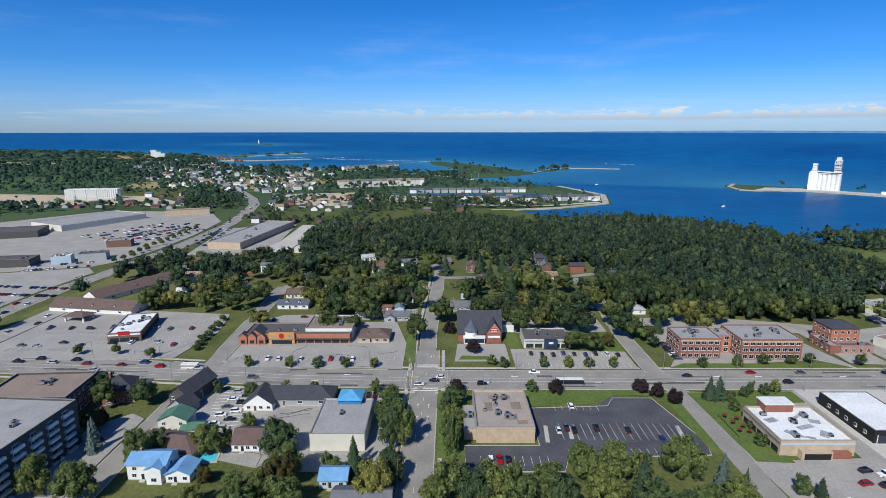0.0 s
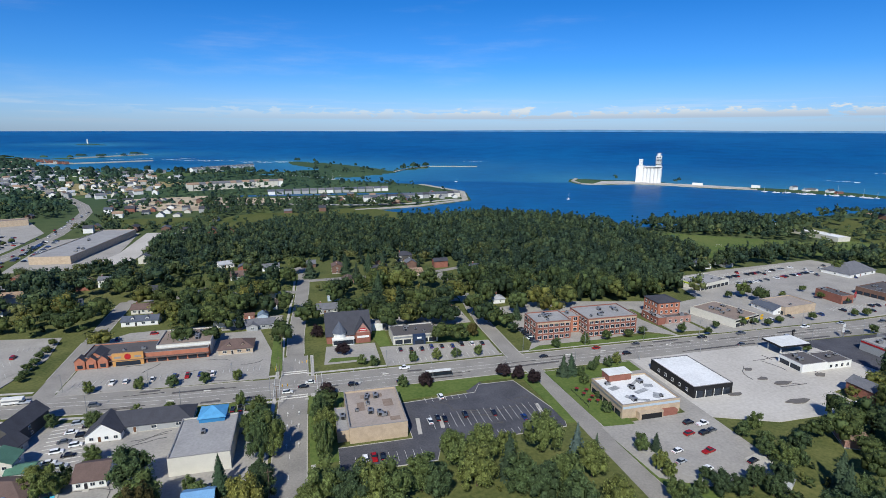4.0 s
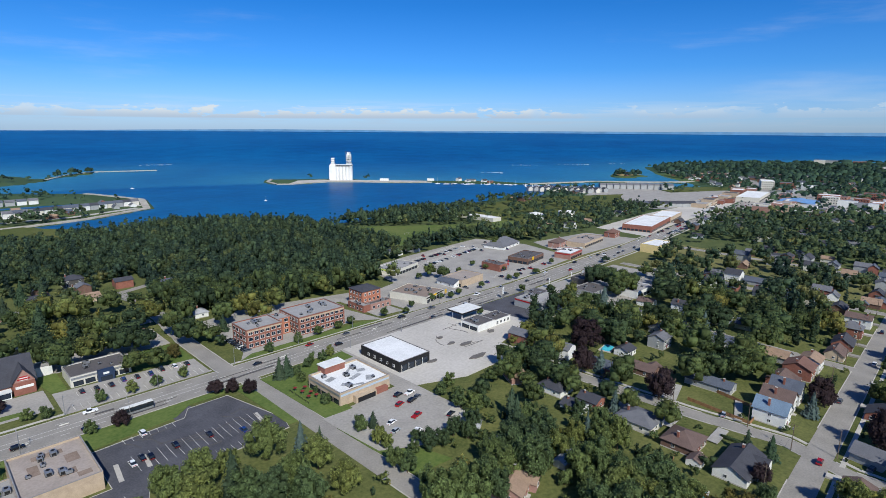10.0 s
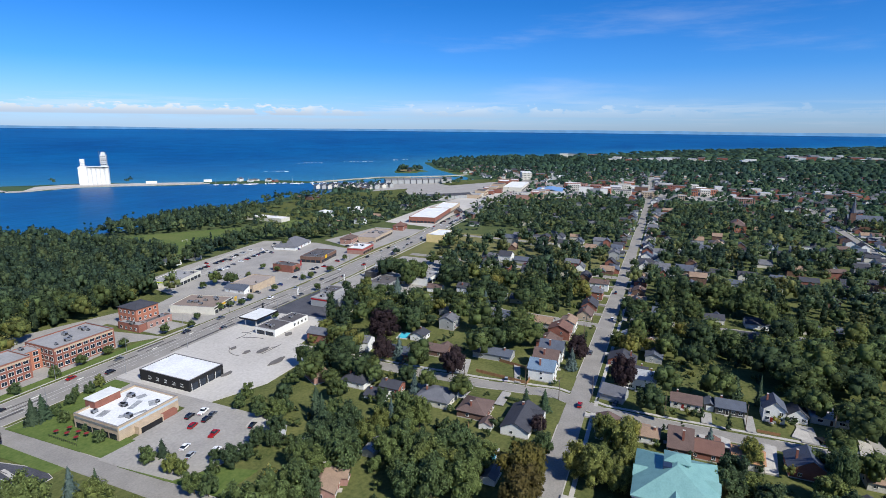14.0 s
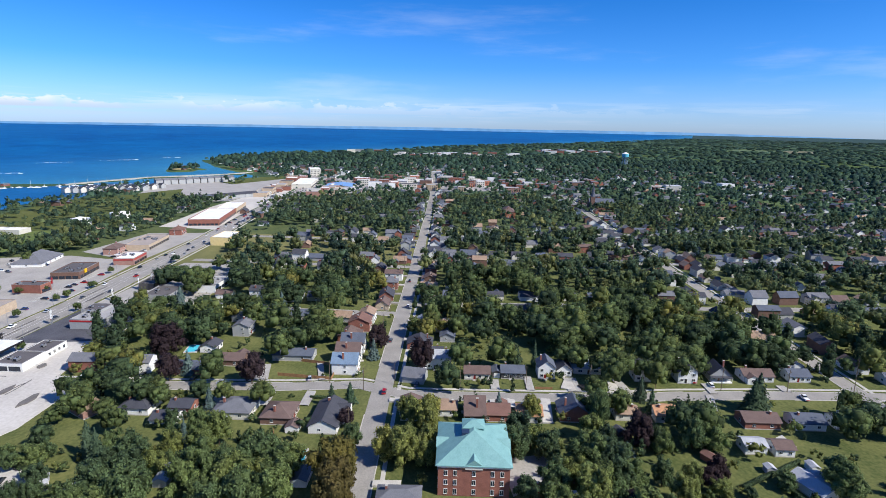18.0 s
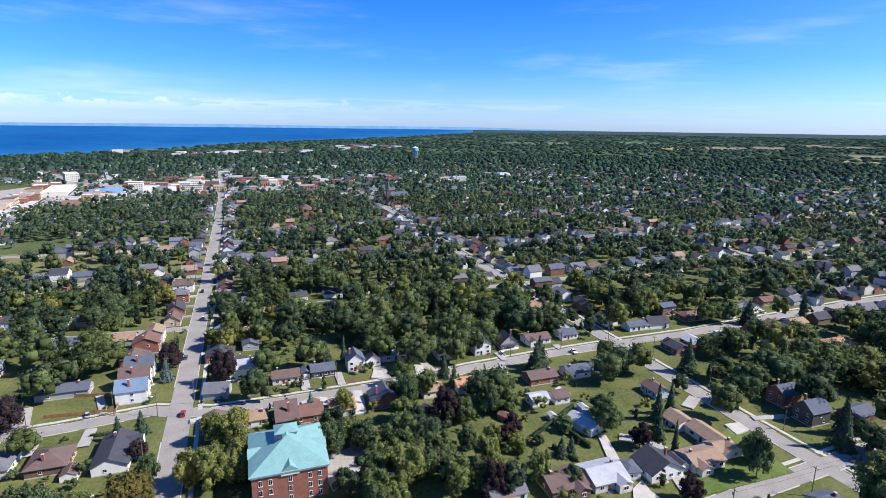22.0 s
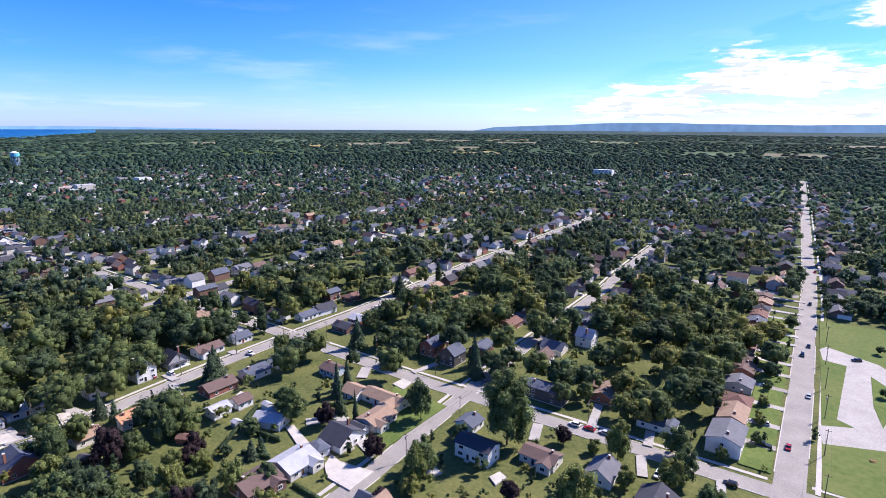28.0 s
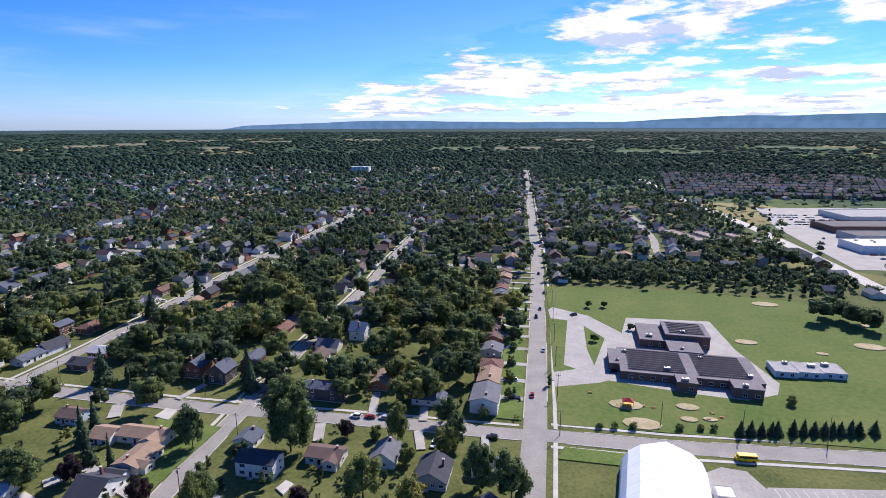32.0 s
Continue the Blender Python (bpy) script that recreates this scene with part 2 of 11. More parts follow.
def foliage(by_object, lo=0.0, hi=1.0):
    """Each tree has its own green, from blue-green to yellow-green, a few turning."""
    def f(n, l, geo, out, b):
        if by_object:
            span = n.new("ShaderNodeMapRange")
            span.inputs[3].default_value, span.inputs[4].default_value = lo, hi
            l.new(n.new("ShaderNodeObjectInfo").outputs["Random"], span.inputs[0])
            key = span.outputs[0]
        else:
            at = n.new("ShaderNodeAttribute")
            at.attribute_name = "tone"
            key = at.outputs["Fac"]
        ramp = n.new("ShaderNodeValToRGB")
        e = ramp.color_ramp
        e.elements[0].position, e.elements[0].color = 0.0, (*srgb(68, 86, 66), 1)
        e.elements[1].position, e.elements[1].color = 1.0, (*srgb(120, 96, 78), 1)
        for p, c in ((0.25, (86, 105, 72)), (0.5, (102, 118, 74)), (0.72, (120, 129, 76)), (0.88, (146, 144, 80)), (0.93, (150, 144, 86)), (0.97, (130, 111, 76))):
            k = e.elements.new(p)
            k.color = (*srgb(*c), 1)
        l.new(key, ramp.inputs[0])
        vary = n.new("ShaderNodeMapRange")
        vary.inputs[3].default_value, vary.inputs[4].default_value = 0.5, 1.5
        l.new(geo.outputs["Random Per Island"], vary.inputs[0])
        lv = n.new("ShaderNodeMix")
        lv.data_type, lv.blend_type = "RGBA", "MULTIPLY"
        lv.inputs["Factor"].default_value = 1.0
        l.new(out, lv.inputs["A"])
        l.new(vary.outputs[0], lv.inputs["B"])
        out = lv.outputs["Result"]
        mx = n.new("ShaderNodeMix")
        mx.data_type, mx.blend_type = "RGBA", "MULTIPLY"
        mx.inputs["Factor"].default_value = 1.0
        l.new(ramp.outputs[0], mx.inputs["A"])
        l.new(out, mx.inputs["B"])
        return mx.outputs["Result"]
    return f


LEAF = M("leaves", (1.44, 1.37, 1.22), 0.75, (0.8, 0.77, 0.71), 0.3, 1.3, 0.0, spec=0.2, trans=0.44, extra=foliage(True, 0.2, 0.72))
LEAF_LIME = M("leaves_yellow_green", (1.44, 1.37, 1.22), 0.75, (0.8, 0.77, 0.71), 0.3, 1.3, 0.0, spec=0.2, trans=0.44, extra=foliage(True, 0.62, 0.85))
LEAF_DEEP = M("leaves_deep_green", (1.44, 1.37, 1.22), 0.75, (0.8, 0.77, 0.71), 0.3, 1.3, 0.0, spec=0.2, trans=0.44, extra=foliage(True, 0.0, 0.3))
LEAF_DARK = M("leaves_purple", srgb(66, 52, 53), 0.75, srgb(44, 34, 37), 0.3, 1.6, 0.0, rand=0.2, spec=0.2, trans=0.3)
LEAF_RUST = M("leaves_rust", srgb(104, 94, 50), 0.75, srgb(76, 72, 34), 0.3, 1.6, 0.0, rand=0.2, spec=0.2, trans=0.3)
APRON = M("apron_concrete", srgb(170, 166, 158), 0.9, srgb(146, 142, 136), 0.12, 1.2, 0.1)
NEEDLE = M("needles", srgb(74, 92, 68), 0.8, srgb(48, 66, 46), 0.3, 2.0, 0.0, rand=0.25, spec=0.2, trans=0.25)
NEEDLE_BLUE = M("needles_blue", srgb(96, 112, 108), 0.8, srgb(66, 84, 78), 0.3, 2.0, 0.0, rand=0.15, spec=0.2)
# bluer than the garden leaves: some distance haze is put into this colour
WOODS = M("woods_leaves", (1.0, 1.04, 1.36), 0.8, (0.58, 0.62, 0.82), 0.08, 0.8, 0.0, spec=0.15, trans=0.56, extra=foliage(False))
# leaves of the farthest trees, with the blue of haze painted in
FAR_WOODS_HAZED = M("far_leaves_hazed", (0.76, 0.92, 1.38), 0.8, (0.48, 0.58, 0.88), 0.02, 0.3, 0.0, spec=0.1, trans=0.52, extra=foliage(False))
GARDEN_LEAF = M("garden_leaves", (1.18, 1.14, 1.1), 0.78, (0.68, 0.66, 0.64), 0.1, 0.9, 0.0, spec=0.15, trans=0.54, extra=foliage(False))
GLASS = M("window_glass", srgb(40, 50, 62), 0.12, srgb(26, 34, 44), 0.3, 2.0, spec=0.6)
WHITE = M("white_paint", srgb(228, 228, 224), 0.6, srgb(205, 204, 198), 0.4, 4.0)
METAL = M("galvanised", srgb(170, 172, 174), 0.45, srgb(140, 142, 145), 0.6, 4.0, metal=0.6)
POLE_WOOD = M("pole_wood", srgb(120, 104, 88), 0.95, srgb(92, 80, 68), 0.8, 6.0, 0.2)
COPING = M("coping_metal", srgb(150, 146, 142), 0.6, srgb(126, 122, 120), 0.6, 4.0)
BLACK = M("black_trim", srgb(38, 38, 40), 0.6, srgb(28, 28, 30), 0.6, 5.0)
RUBBER = M("rubber", srgb(30, 30, 32), 0.9)
SOLAR = M("solar_panel", srgb(80, 79, 92), 0.3, srgb(64, 63, 76), 0.5, 3.0, spec=0.6)


def shingle(key, c):
    return M("shingle_" + key, srgb(*c), 0.95, tuple(v * 0.72 for v in srgb(*c)), 0.35, 3.0, 0.25, extra=rows_extra(0.14, 0.25, 0.82))


def siding(key, c):
    return M("siding_" + key, srgb(*c), 0.65, tuple(v * 0.86 for v in srgb(*c)), 0.4, 4.0, 0.1, extra=rows_extra(0.16, 0.18, 0.78))


def brick(key, c):
    return M("brick_" + key, srgb(*c), 0.9, tuple(v * 0.7 for v in srgb(*c)), 0.5, 5.0, 0.3, extra=rows_extra(0.22, 0.16, 0.85))


def membrane(key, c):
    return M("membrane_" + key, srgb(*c), 0.9, tuple(v * 0.74 for v in srgb(*c)), 0.12, 1.1, 0.15)


ROOFS = {k: shingle(k, c) for k, c in dict(dark=(72, 73, 80), grey=(112, 113, 118), brown=(110, 92, 86), slate=(92, 98, 110), tan=(156, 132, 112), orange=(188, 142, 108), light=(176, 178, 182), blue=(116, 136, 156), rust=(122, 92, 82), green=(84, 122, 104), skyblue=(118, 164, 206)).items()}
WALLS = {k: siding(k, c) for k, c in dict(white=(226, 226, 222), cream=(208, 204, 192), grey=(160, 162, 162), blue=(176, 192, 204), tan=(188, 170, 146), dark=(82, 80, 78), green=(168, 178, 160), yellow=(228, 206, 148)).items()}
WALLS.update({k: brick(k[5:], c) for k, c in dict(brickred=(148, 98, 84), brickbrown=(120, 94, 82), brickorange=(180, 118, 94), bricktan=(192, 172, 148), brickpink=(168, 130, 118)).items()})
FLATS = {k: membrane(k, c) for k, c in dict(white=(232, 232, 230), grey=(160, 158, 156), tan=(168, 156, 146), dark=(96, 92, 92), brown=(146, 130, 118)).items()}
PAINTS = [M("car_" + k, srgb(*c), 0.25, tuple(v * 0.95 for v in srgb(*c)), 0.5, 3.0, spec=0.6) for k, c in dict(white=(232, 232, 232), black=(24, 24, 28), silver=(168, 172, 176), grey=(92, 95, 100), red=(150, 26, 28), blue=(36, 62, 118), white2=(226, 226, 222), dark=(36, 38, 46)).items()]

# ---- geometry helpers ----
EYE_Z = 116.0
R0, RMAX = 1800.0, 20770.0
R_A = (RMAX - 4900.0) / (4900.0 - R0) ** 2


def near_r(R):
    """The far distance is drawn in, seen from the camera's place, to stay inside the lens's reach."""
    R = np.asarray(R, float)
    u = (-1 + np.sqrt(1 + 4 * R_A * np.maximum(R - R0, 0))) / (2 * R_A)
    return np.where(R <= R0, R, R0 + u)


def drawn_in(v):
    v = np.asarray(v, float).reshape(-1, 3)
    R = np.maximum(np.hypot(v[:, 0], v[:, 1]), 1e-6)
    s = (near_r(R) / R)[:, None]
    c = np.array([0, 0, EYE_Z])
    return np.where(R[:, None] <= R0, v, c + s * (v - c))


class Build:
    """Collects faces of several materials into one mesh."""

    def __init__(self):
        self.v, self.f, self.m, self.mats = [], [], [], []

    def slot(self, mat):
        if mat not in self.mats:
            self.mats.append(mat)
        return self.mats.index(mat)

    def add(self, verts, faces, mat):
        o, k = len(self.v), self.slot(mat)
        self.v += verts
        self.f += [tuple(i + o for i in fc) for fc in faces]
        self.m += [k] * len(faces)
        return self

    def box(self, x0, x1, y0, y1, z0, z1, mat):
        vs = [(x, y, z) for z in (z0, z1) for x, y in ((x0, y0), (x1, y0), (x1, y1), (x0, y1))]
        return self.add(vs, [(3, 2, 1, 0), (4, 5, 6, 7), (0, 1, 5, 4), (1, 2, 6, 5), (2, 3, 7, 6), (3, 0, 4, 7)], mat)

    def prism(self, pts, z0, z1, mat):
        n = len(pts)
        area = sum(pts[i][0] * pts[(i + 1) % n][1] - pts[(i + 1) % n][0] * pts[i][1] for i in range(n))
        pts = pts if area > 0 else pts[::-1]
        vs = [(x, y, z) for z in (z0, z1) for x, y in pts]
        return self.add(vs, [tuple(range(n))[::-1], tuple(range(n, 2 * n))] + [(i, (i + 1) % n, n + (i + 1) % n, n + i) for i in range(n)], mat)

    def gable(self, x0, x1, y0, y1, z, h, mat, over=0.5, th=0.22, along="x"):
        x0, x1, y0, y1 = x0 - over, x1 + over, y0 - over, y1 + over
        if along == "x":
            ym = (y0 + y1) / 2
            up = [(x0, y0, z), (x1, y0, z), (x1, ym, z + h), (x0, ym, z + h), (x0, y1, z), (x1, y1, z)]
        else:
            xm = (x0 + x1) / 2
            up = [(x1, y0, z), (x1, y1, z), (xm, y1, z + h), (xm, y0, z + h), (x0, y0, z), (x0, y1, z)]
        lo = [(a, b, c - th) for a, b, c in up]
        fc = [(0, 1, 2, 3), (3, 2, 5, 4), (9, 8, 7, 6), (10, 11, 8, 9), (0, 6, 7, 1), (4, 5, 11, 10), (0, 3, 9, 6), (3, 4, 10, 9), (1, 7, 8, 2), (2, 8, 11, 5)]
        return self.add(up + lo, fc, mat)

    def gable_end(self, x0, x1, y0, y1, z, h, mat, along="x"):
        if along == "x":
            ym = (y0 + y1) / 2
            return self.add([(x0, y0, z), (x0, y1, z), (x0, ym, z + h), (x1, y0, z), (x1, y1, z), (x1, ym, z + h)], [(0, 2, 1), (3, 4, 5), (0, 3, 5, 2), (1, 2, 5, 4), (0, 1, 4, 3)], mat)
        xm = (x0 + x1) / 2
        return self.add([(x0, y0, z), (x1, y0, z), (xm, y0, z + h), (x0, y1, z), (x1, y1, z), (xm, y1, z + h)], [(0, 1, 2), (3, 5, 4), (0, 2, 5, 3), (1, 4, 5, 2), (0, 3, 4, 1)], mat)

    def hip(self, x0, x1, y0, y1, z, h, mat, over=0.5, th=0.22):
        x0, x1, y0, y1 = x0 - over, x1 + over, y0 - over, y1 + over
        w, d = x1 - x0, y1 - y0
        k = min(w, d) / 2
        if w >= d:
            r = [(x0 + k, (y0 + y1) / 2, z + h), (x1 - k + 0.01, (y0 + y1) / 2, z + h)]
            fc = [(0, 1, 5, 4), (1, 2, 5), (2, 3, 4, 5), (3, 0, 4)]
        else:
            r = [((x0 + x1) / 2, y0 + k, z + h), ((x0 + x1) / 2, y1 - k + 0.01, z + h)]
            fc = [(0, 1, 4), (1, 2, 5, 4), (2, 3, 5), (3, 0, 4, 5)]
        b = [(x0, y0), (x1, y0), (x1, y1), (x0, y1)]
        vs = [(x, y, z) for x, y in b] + r + [(x, y, z - th) for x, y in b]
        fc += [(i, 6 + i, 6 + (i + 1) % 4, (i + 1) % 4) for i in range(4)] + [(9, 8, 7, 6)]
        return self.add(vs, fc, mat)

    def cyl(self, x, y, z0, z1, r0, r1, mat, n=8):
        a = [2 * math.pi * i / n for i in range(n)]
        vs = [(x + r0 * math.cos(t), y + r0 * math.sin(t), z0) for t in a] + [(x + r1 * math.cos(t), y + r1 * math.sin(t), z1) for t in a]
        return self.add(vs, [tuple(range(n))[::-1], tuple(range(n, 2 * n))] + [(i, (i + 1) % n, n + (i + 1) % n, n + i) for i in range(n)], mat)

    def rod(self, p, q, r, mat, n=6):
        p, q = Vector(p), Vector(q)
        d = (q - p).normalized()
        a = d.orthogonal().normalized()
        b = d.cross(a)
        vs = [tuple(c + r * (a * math.cos(2 * math.pi * i / n) + b * math.sin(2 * math.pi * i / n))) for c in (p, q) for i in range(n)]
        return self.add(vs, [(i, (i + 1) % n, n + (i + 1) % n, n + i) for i in range(n)] + [tuple(range(n))[::-1], tuple(range(n, 2 * n))], mat)

    def mesh(self, name):
        me = bpy.data.meshes.new(name)
        me.from_pydata(self.v, [], self.f)
        for mt in self.mats:
            me.materials.append(mt)
        me.polygons.foreach_set("material_index", self.m)
        me.update()
        return me


def part(name, b, parent, label="", at=None):
    ob = new(name, b if isinstance(b, bpy.types.Mesh) else b.mesh(name))
    ob.parent = parent
    if at is not None:
        ob.matrix_basis = at
    if label:
        ob["label"] = label
    return ob


def thing(name, x, y, rz=0, label="", category="", group="", z=0.0, kind=""):
    ob = new(name)
    ob.empty_display_size = 0.5
    ob.matrix_basis = pose(x, y, z, 0, 0, rz)
    return tagged(ob, label, category, group, kind)


def structure(name, b, label="", category=""):
    return tagged(new(name, b.mesh(name)), label, category, kind="structure")


def fast_mesh(name, verts, tris, mats, idx=None, flat=False, tone=None):
    """A large mesh from arrays; a face that names its last corner twice is a triangle."""
    me = bpy.data.meshes.new(name)
    verts, tris = np.asarray(verts, np.float32), np.asarray(tris, np.int32)
    used = np.ones(tris.shape, bool)
    if tris.shape[1] == 4:
        used[:, 3] = tris[:, 3] != tris[:, 2]
    size = used.sum(1)
    me.vertices.add(len(verts))
    me.vertices.foreach_set("co", verts.ravel())
    me.loops.add(int(size.sum()))
    me.loops.foreach_set("vertex_index", tris[used])
    me.polygons.add(len(tris))
    me.polygons.foreach_set("loop_start", (np.cumsum(size) - size).astype(np.int32))
    for mt in mats:
        me.materials.append(mt)
    if idx is not None:
        me.polygons.foreach_set("material_index", np.asarray(idx, np.int32))
    if tone is not None:
        me.attributes.new("tone", "FLOAT", "POINT").data.foreach_set("value", np.asarray(tone, np.float32))
    me.update(calc_edges=True)
    if flat:
        me.shade_flat()
    return me


# ---- plan raster: where roads, lots and buildings keep trees out ----
GX0, GY0, CELL, NX, NY = -800.0, -1500.0, 2.0, 1300, 1250
TAKEN = np.zeros((NX, NY), bool)
ROADS = np.zeros((NX, NY), bool)
CARRIAGE = np.zeros((NX, NY), bool)


def paint_strip(pts, half, grid=None):
    grids = [TAKEN] if grid is None else grid
    for (ax, ay), (bx, by) in zip(pts[:-1], pts[1:]):
        i0, i1 = [int(np.clip((v - GX0) / CELL, 0, NX)) for v in (min(ax, bx) - half - 2, max(ax, bx) + half + 2)]
        j0, j1 = [int(np.clip((v - GY0) / CELL, 0, NY)) for v in (min(ay, by) - half - 2, max(ay, by) + half + 2)]
        if i1 <= i0 or j1 <= j0:
            continue
        X, Y = np.meshgrid(GX0 + CELL * (np.arange(i0, i1) + 0.5), GY0 + CELL * (np.arange(j0, j1) + 0.5), indexing="ij")
        dx, dy = bx - ax, by - ay
        t = np.clip(((X - ax) * dx + (Y - ay) * dy) / (dx * dx + dy * dy + 1e-9), 0, 1)
        hit = np.hypot(X - ax - t * dx, Y - ay - t * dy) < half
        for g in grids:
            g[i0:i1, j0:j1] |= hit


def in_poly(X, Y, pts):
    r = np.zeros(np.shape(X), bool)
    n = len(pts)
    for i in range(n):
        (ax, ay), (bx, by) = pts[i], pts[(i + 1) % n]
        if ay == by:
            continue
        r ^= ((Y < ay) != (Y < by)) & (X < (bx - ax) * (Y - ay) / (by - ay) + ax)
    return r


def paint_poly(pts, grid=None):
    grid = TAKEN if grid is None else grid
    xs, ys = [p[0] for p in pts], [p[1] for p in pts]
    i0, i1 = [int(np.clip((v - GX0) / CELL, 0, NX)) for v in (min(xs), max(xs) + 2)]
    j0, j1 = [int(np.clip((v - GY0) / CELL, 0, NY)) for v in (min(ys), max(ys) + 2)]
    X, Y = np.meshgrid(GX0 + CELL * (np.arange(i0, i1) + 0.5), GY0 + CELL * (np.arange(j0, j1) + 0.5), indexing="ij")
    grid[i0:i1, j0:j1] |= in_poly(X, Y, pts)


def rect_pts(x, y, w, d, rz=0, grow=0.0):
    c, s = math.cos(radians(rz)), math.sin(radians(rz))
    return [(x + c * u - s * v, y + s * u + c * v) for u, v in ((-w / 2 - grow, -d / 2 - grow), (w / 2 + grow, -d / 2 - grow), (w / 2 + grow, d / 2 + grow), (-w / 2 - grow, d / 2 + grow))]


def taken(X, Y, grid=None):
    grid = TAKEN if grid is None else grid
    i, j = ((np.asarray(X) - GX0) / CELL).astype(int), ((np.asarray(Y) - GY0) / CELL).astype(int)
    ok = (i >= 0) & (i < NX) & (j >= 0) & (j < NY)
    return np.where(ok, grid[np.clip(i, 0, NX - 1), np.clip(j, 0, NY - 1)], False)


# ---- land, lake and far hills ----
SHORE_WEST = [(-9000, 3000), (-2900, 2950), (-1957, 2954), (-1720, 2811), (-1452, 2681), (-1104, 2508), (-940, 2330), (-820, 2010), (-720, 1790), (-560, 1660), (-387, 1640), (-271, 1622), (-135, 1577), (-110, 1456), (9, 1420), (85, 1262), (240, 1135), (285, 985), (259, 869), (174, 818), (112, 800), (71, 794)]
SHORE_BAY = [(60, 760), (88, 726), (132, 690), (157, 668), (210, 681), (260, 675), (315, 616), (349, 563), (454, 563), (511, 583), (556, 548), (643, 580), (776, 600), (806, 563), (897, 590), (986, 597), (1031, 563), (1097, 448), (1158, 370)]
SHORE_EAST = [(1220, 421), (1320, 502), (1472, 631), (1741, 801), (1953, 792), (2288, 669), (2678, 373), (3504, 13), (4406, -709), (6264, -1900), (9000, -3600), (16819, -6900), (30000, -9000)]
LAND = SHORE_WEST + SHORE_BAY + SHORE_EAST + [(30000, -30000), (-30000, -30000), (-30000, 3000)]
SPIT = [(-135, 1577), (-51, 1470), (104, 1336), (232, 1457), (209, 1624), (89, 1893), (-50, 2063), (-20, 1850), (60, 1650), (-40, 1560)]
SPIT_HEAD = [(225, 1500), (260, 1560), (330, 1650), (380, 1690), (372, 1640), (300, 1560)]
SILO_LAND = [(578, 1072), (590, 1140), (630, 1195), (690, 1140), (770, 1060), (860, 950), (960, 860), (1000, 760), (985, 700), (940, 770), (860, 890), (800, 935), (745, 1000), (690, 1048), (630, 1052)]
ISLE = [(1414, 735), (1440, 690), (1388, 640), (1305, 655), (1320, 700)]
PIER_EAST = [(985, 700), (1000, 745), (1080, 690), (1160, 660), (1270, 540), (1330, 500), (1318, 488), (1255, 520), (1140, 640), (1060, 680)]
MARINA_LAND = [(-960, 2380), (-840, 2360), (-740, 2520), (-660, 2700), (-700, 2710), (-800, 2540), (-900, 2460)]
OUTER_ISLE = [(-1600, 4440), (-1510, 4660), (-1380, 4420), (-1228, 4133), (-1400, 4290)]


def signed(X, Y, pts):
    d = np.full(np.shape(X), 1e9)
    n = len(pts)
    for i in range(n):
        (ax, ay), (bx, by) = pts[i], pts[(i + 1) % n]
        dx, dy = bx - ax, by - ay
        t = np.clip(((X - ax) * dx + (Y - ay) * dy) / (dx * dx + dy * dy + 1e-9), 0, 1)
        d = np.minimum(d, np.hypot(X - ax - t * dx, Y - ay - t * dy))
    return np.where(in_poly(X, Y, pts), d, -d)


def land_at(X, Y):
    s = signed(X, Y, LAND)
    for p in (SPIT, SPIT_HEAD, SILO_LAND, ISLE, PIER_EAST, MARINA_LAND, OUTER_ISLE):
        s = np.maximum(s, signed(X, Y, p))
    return s


def polar(r_list, n_ang):
    a = np.linspace(0, 2 * np.pi, n_ang, endpoint=False)
    R, A = np.meshgrid(np.asarray(r_list), a, indexing="ij")
    X, Y = (R * np.sin(A)).ravel(), (R * np.cos(A)).ravel()
    nr = len(r_list)
    i, j = np.meshgrid(np.arange(nr - 1), np.arange(n_ang), indexing="ij")
    k = (j + 1) % n_ang
    q = np.stack([i * n_ang + j, (i + 1) * n_ang + j, (i + 1) * n_ang + k, i * n_ang + k], -1).reshape(-1, 4)[:, ::-1]
    return X, Y, q


radii = np.concatenate([[0.01], np.geomspace(1, 60, 6), np.geomspace(75, 20770, 150)])
GXv, GYv, quads = polar(radii, 380)
sd = land_at(GXv, GYv)
GZv = np.clip(sd * 0.12, -5, 0)
ground_v = drawn_in(np.stack([GXv, GYv, GZv], 1))


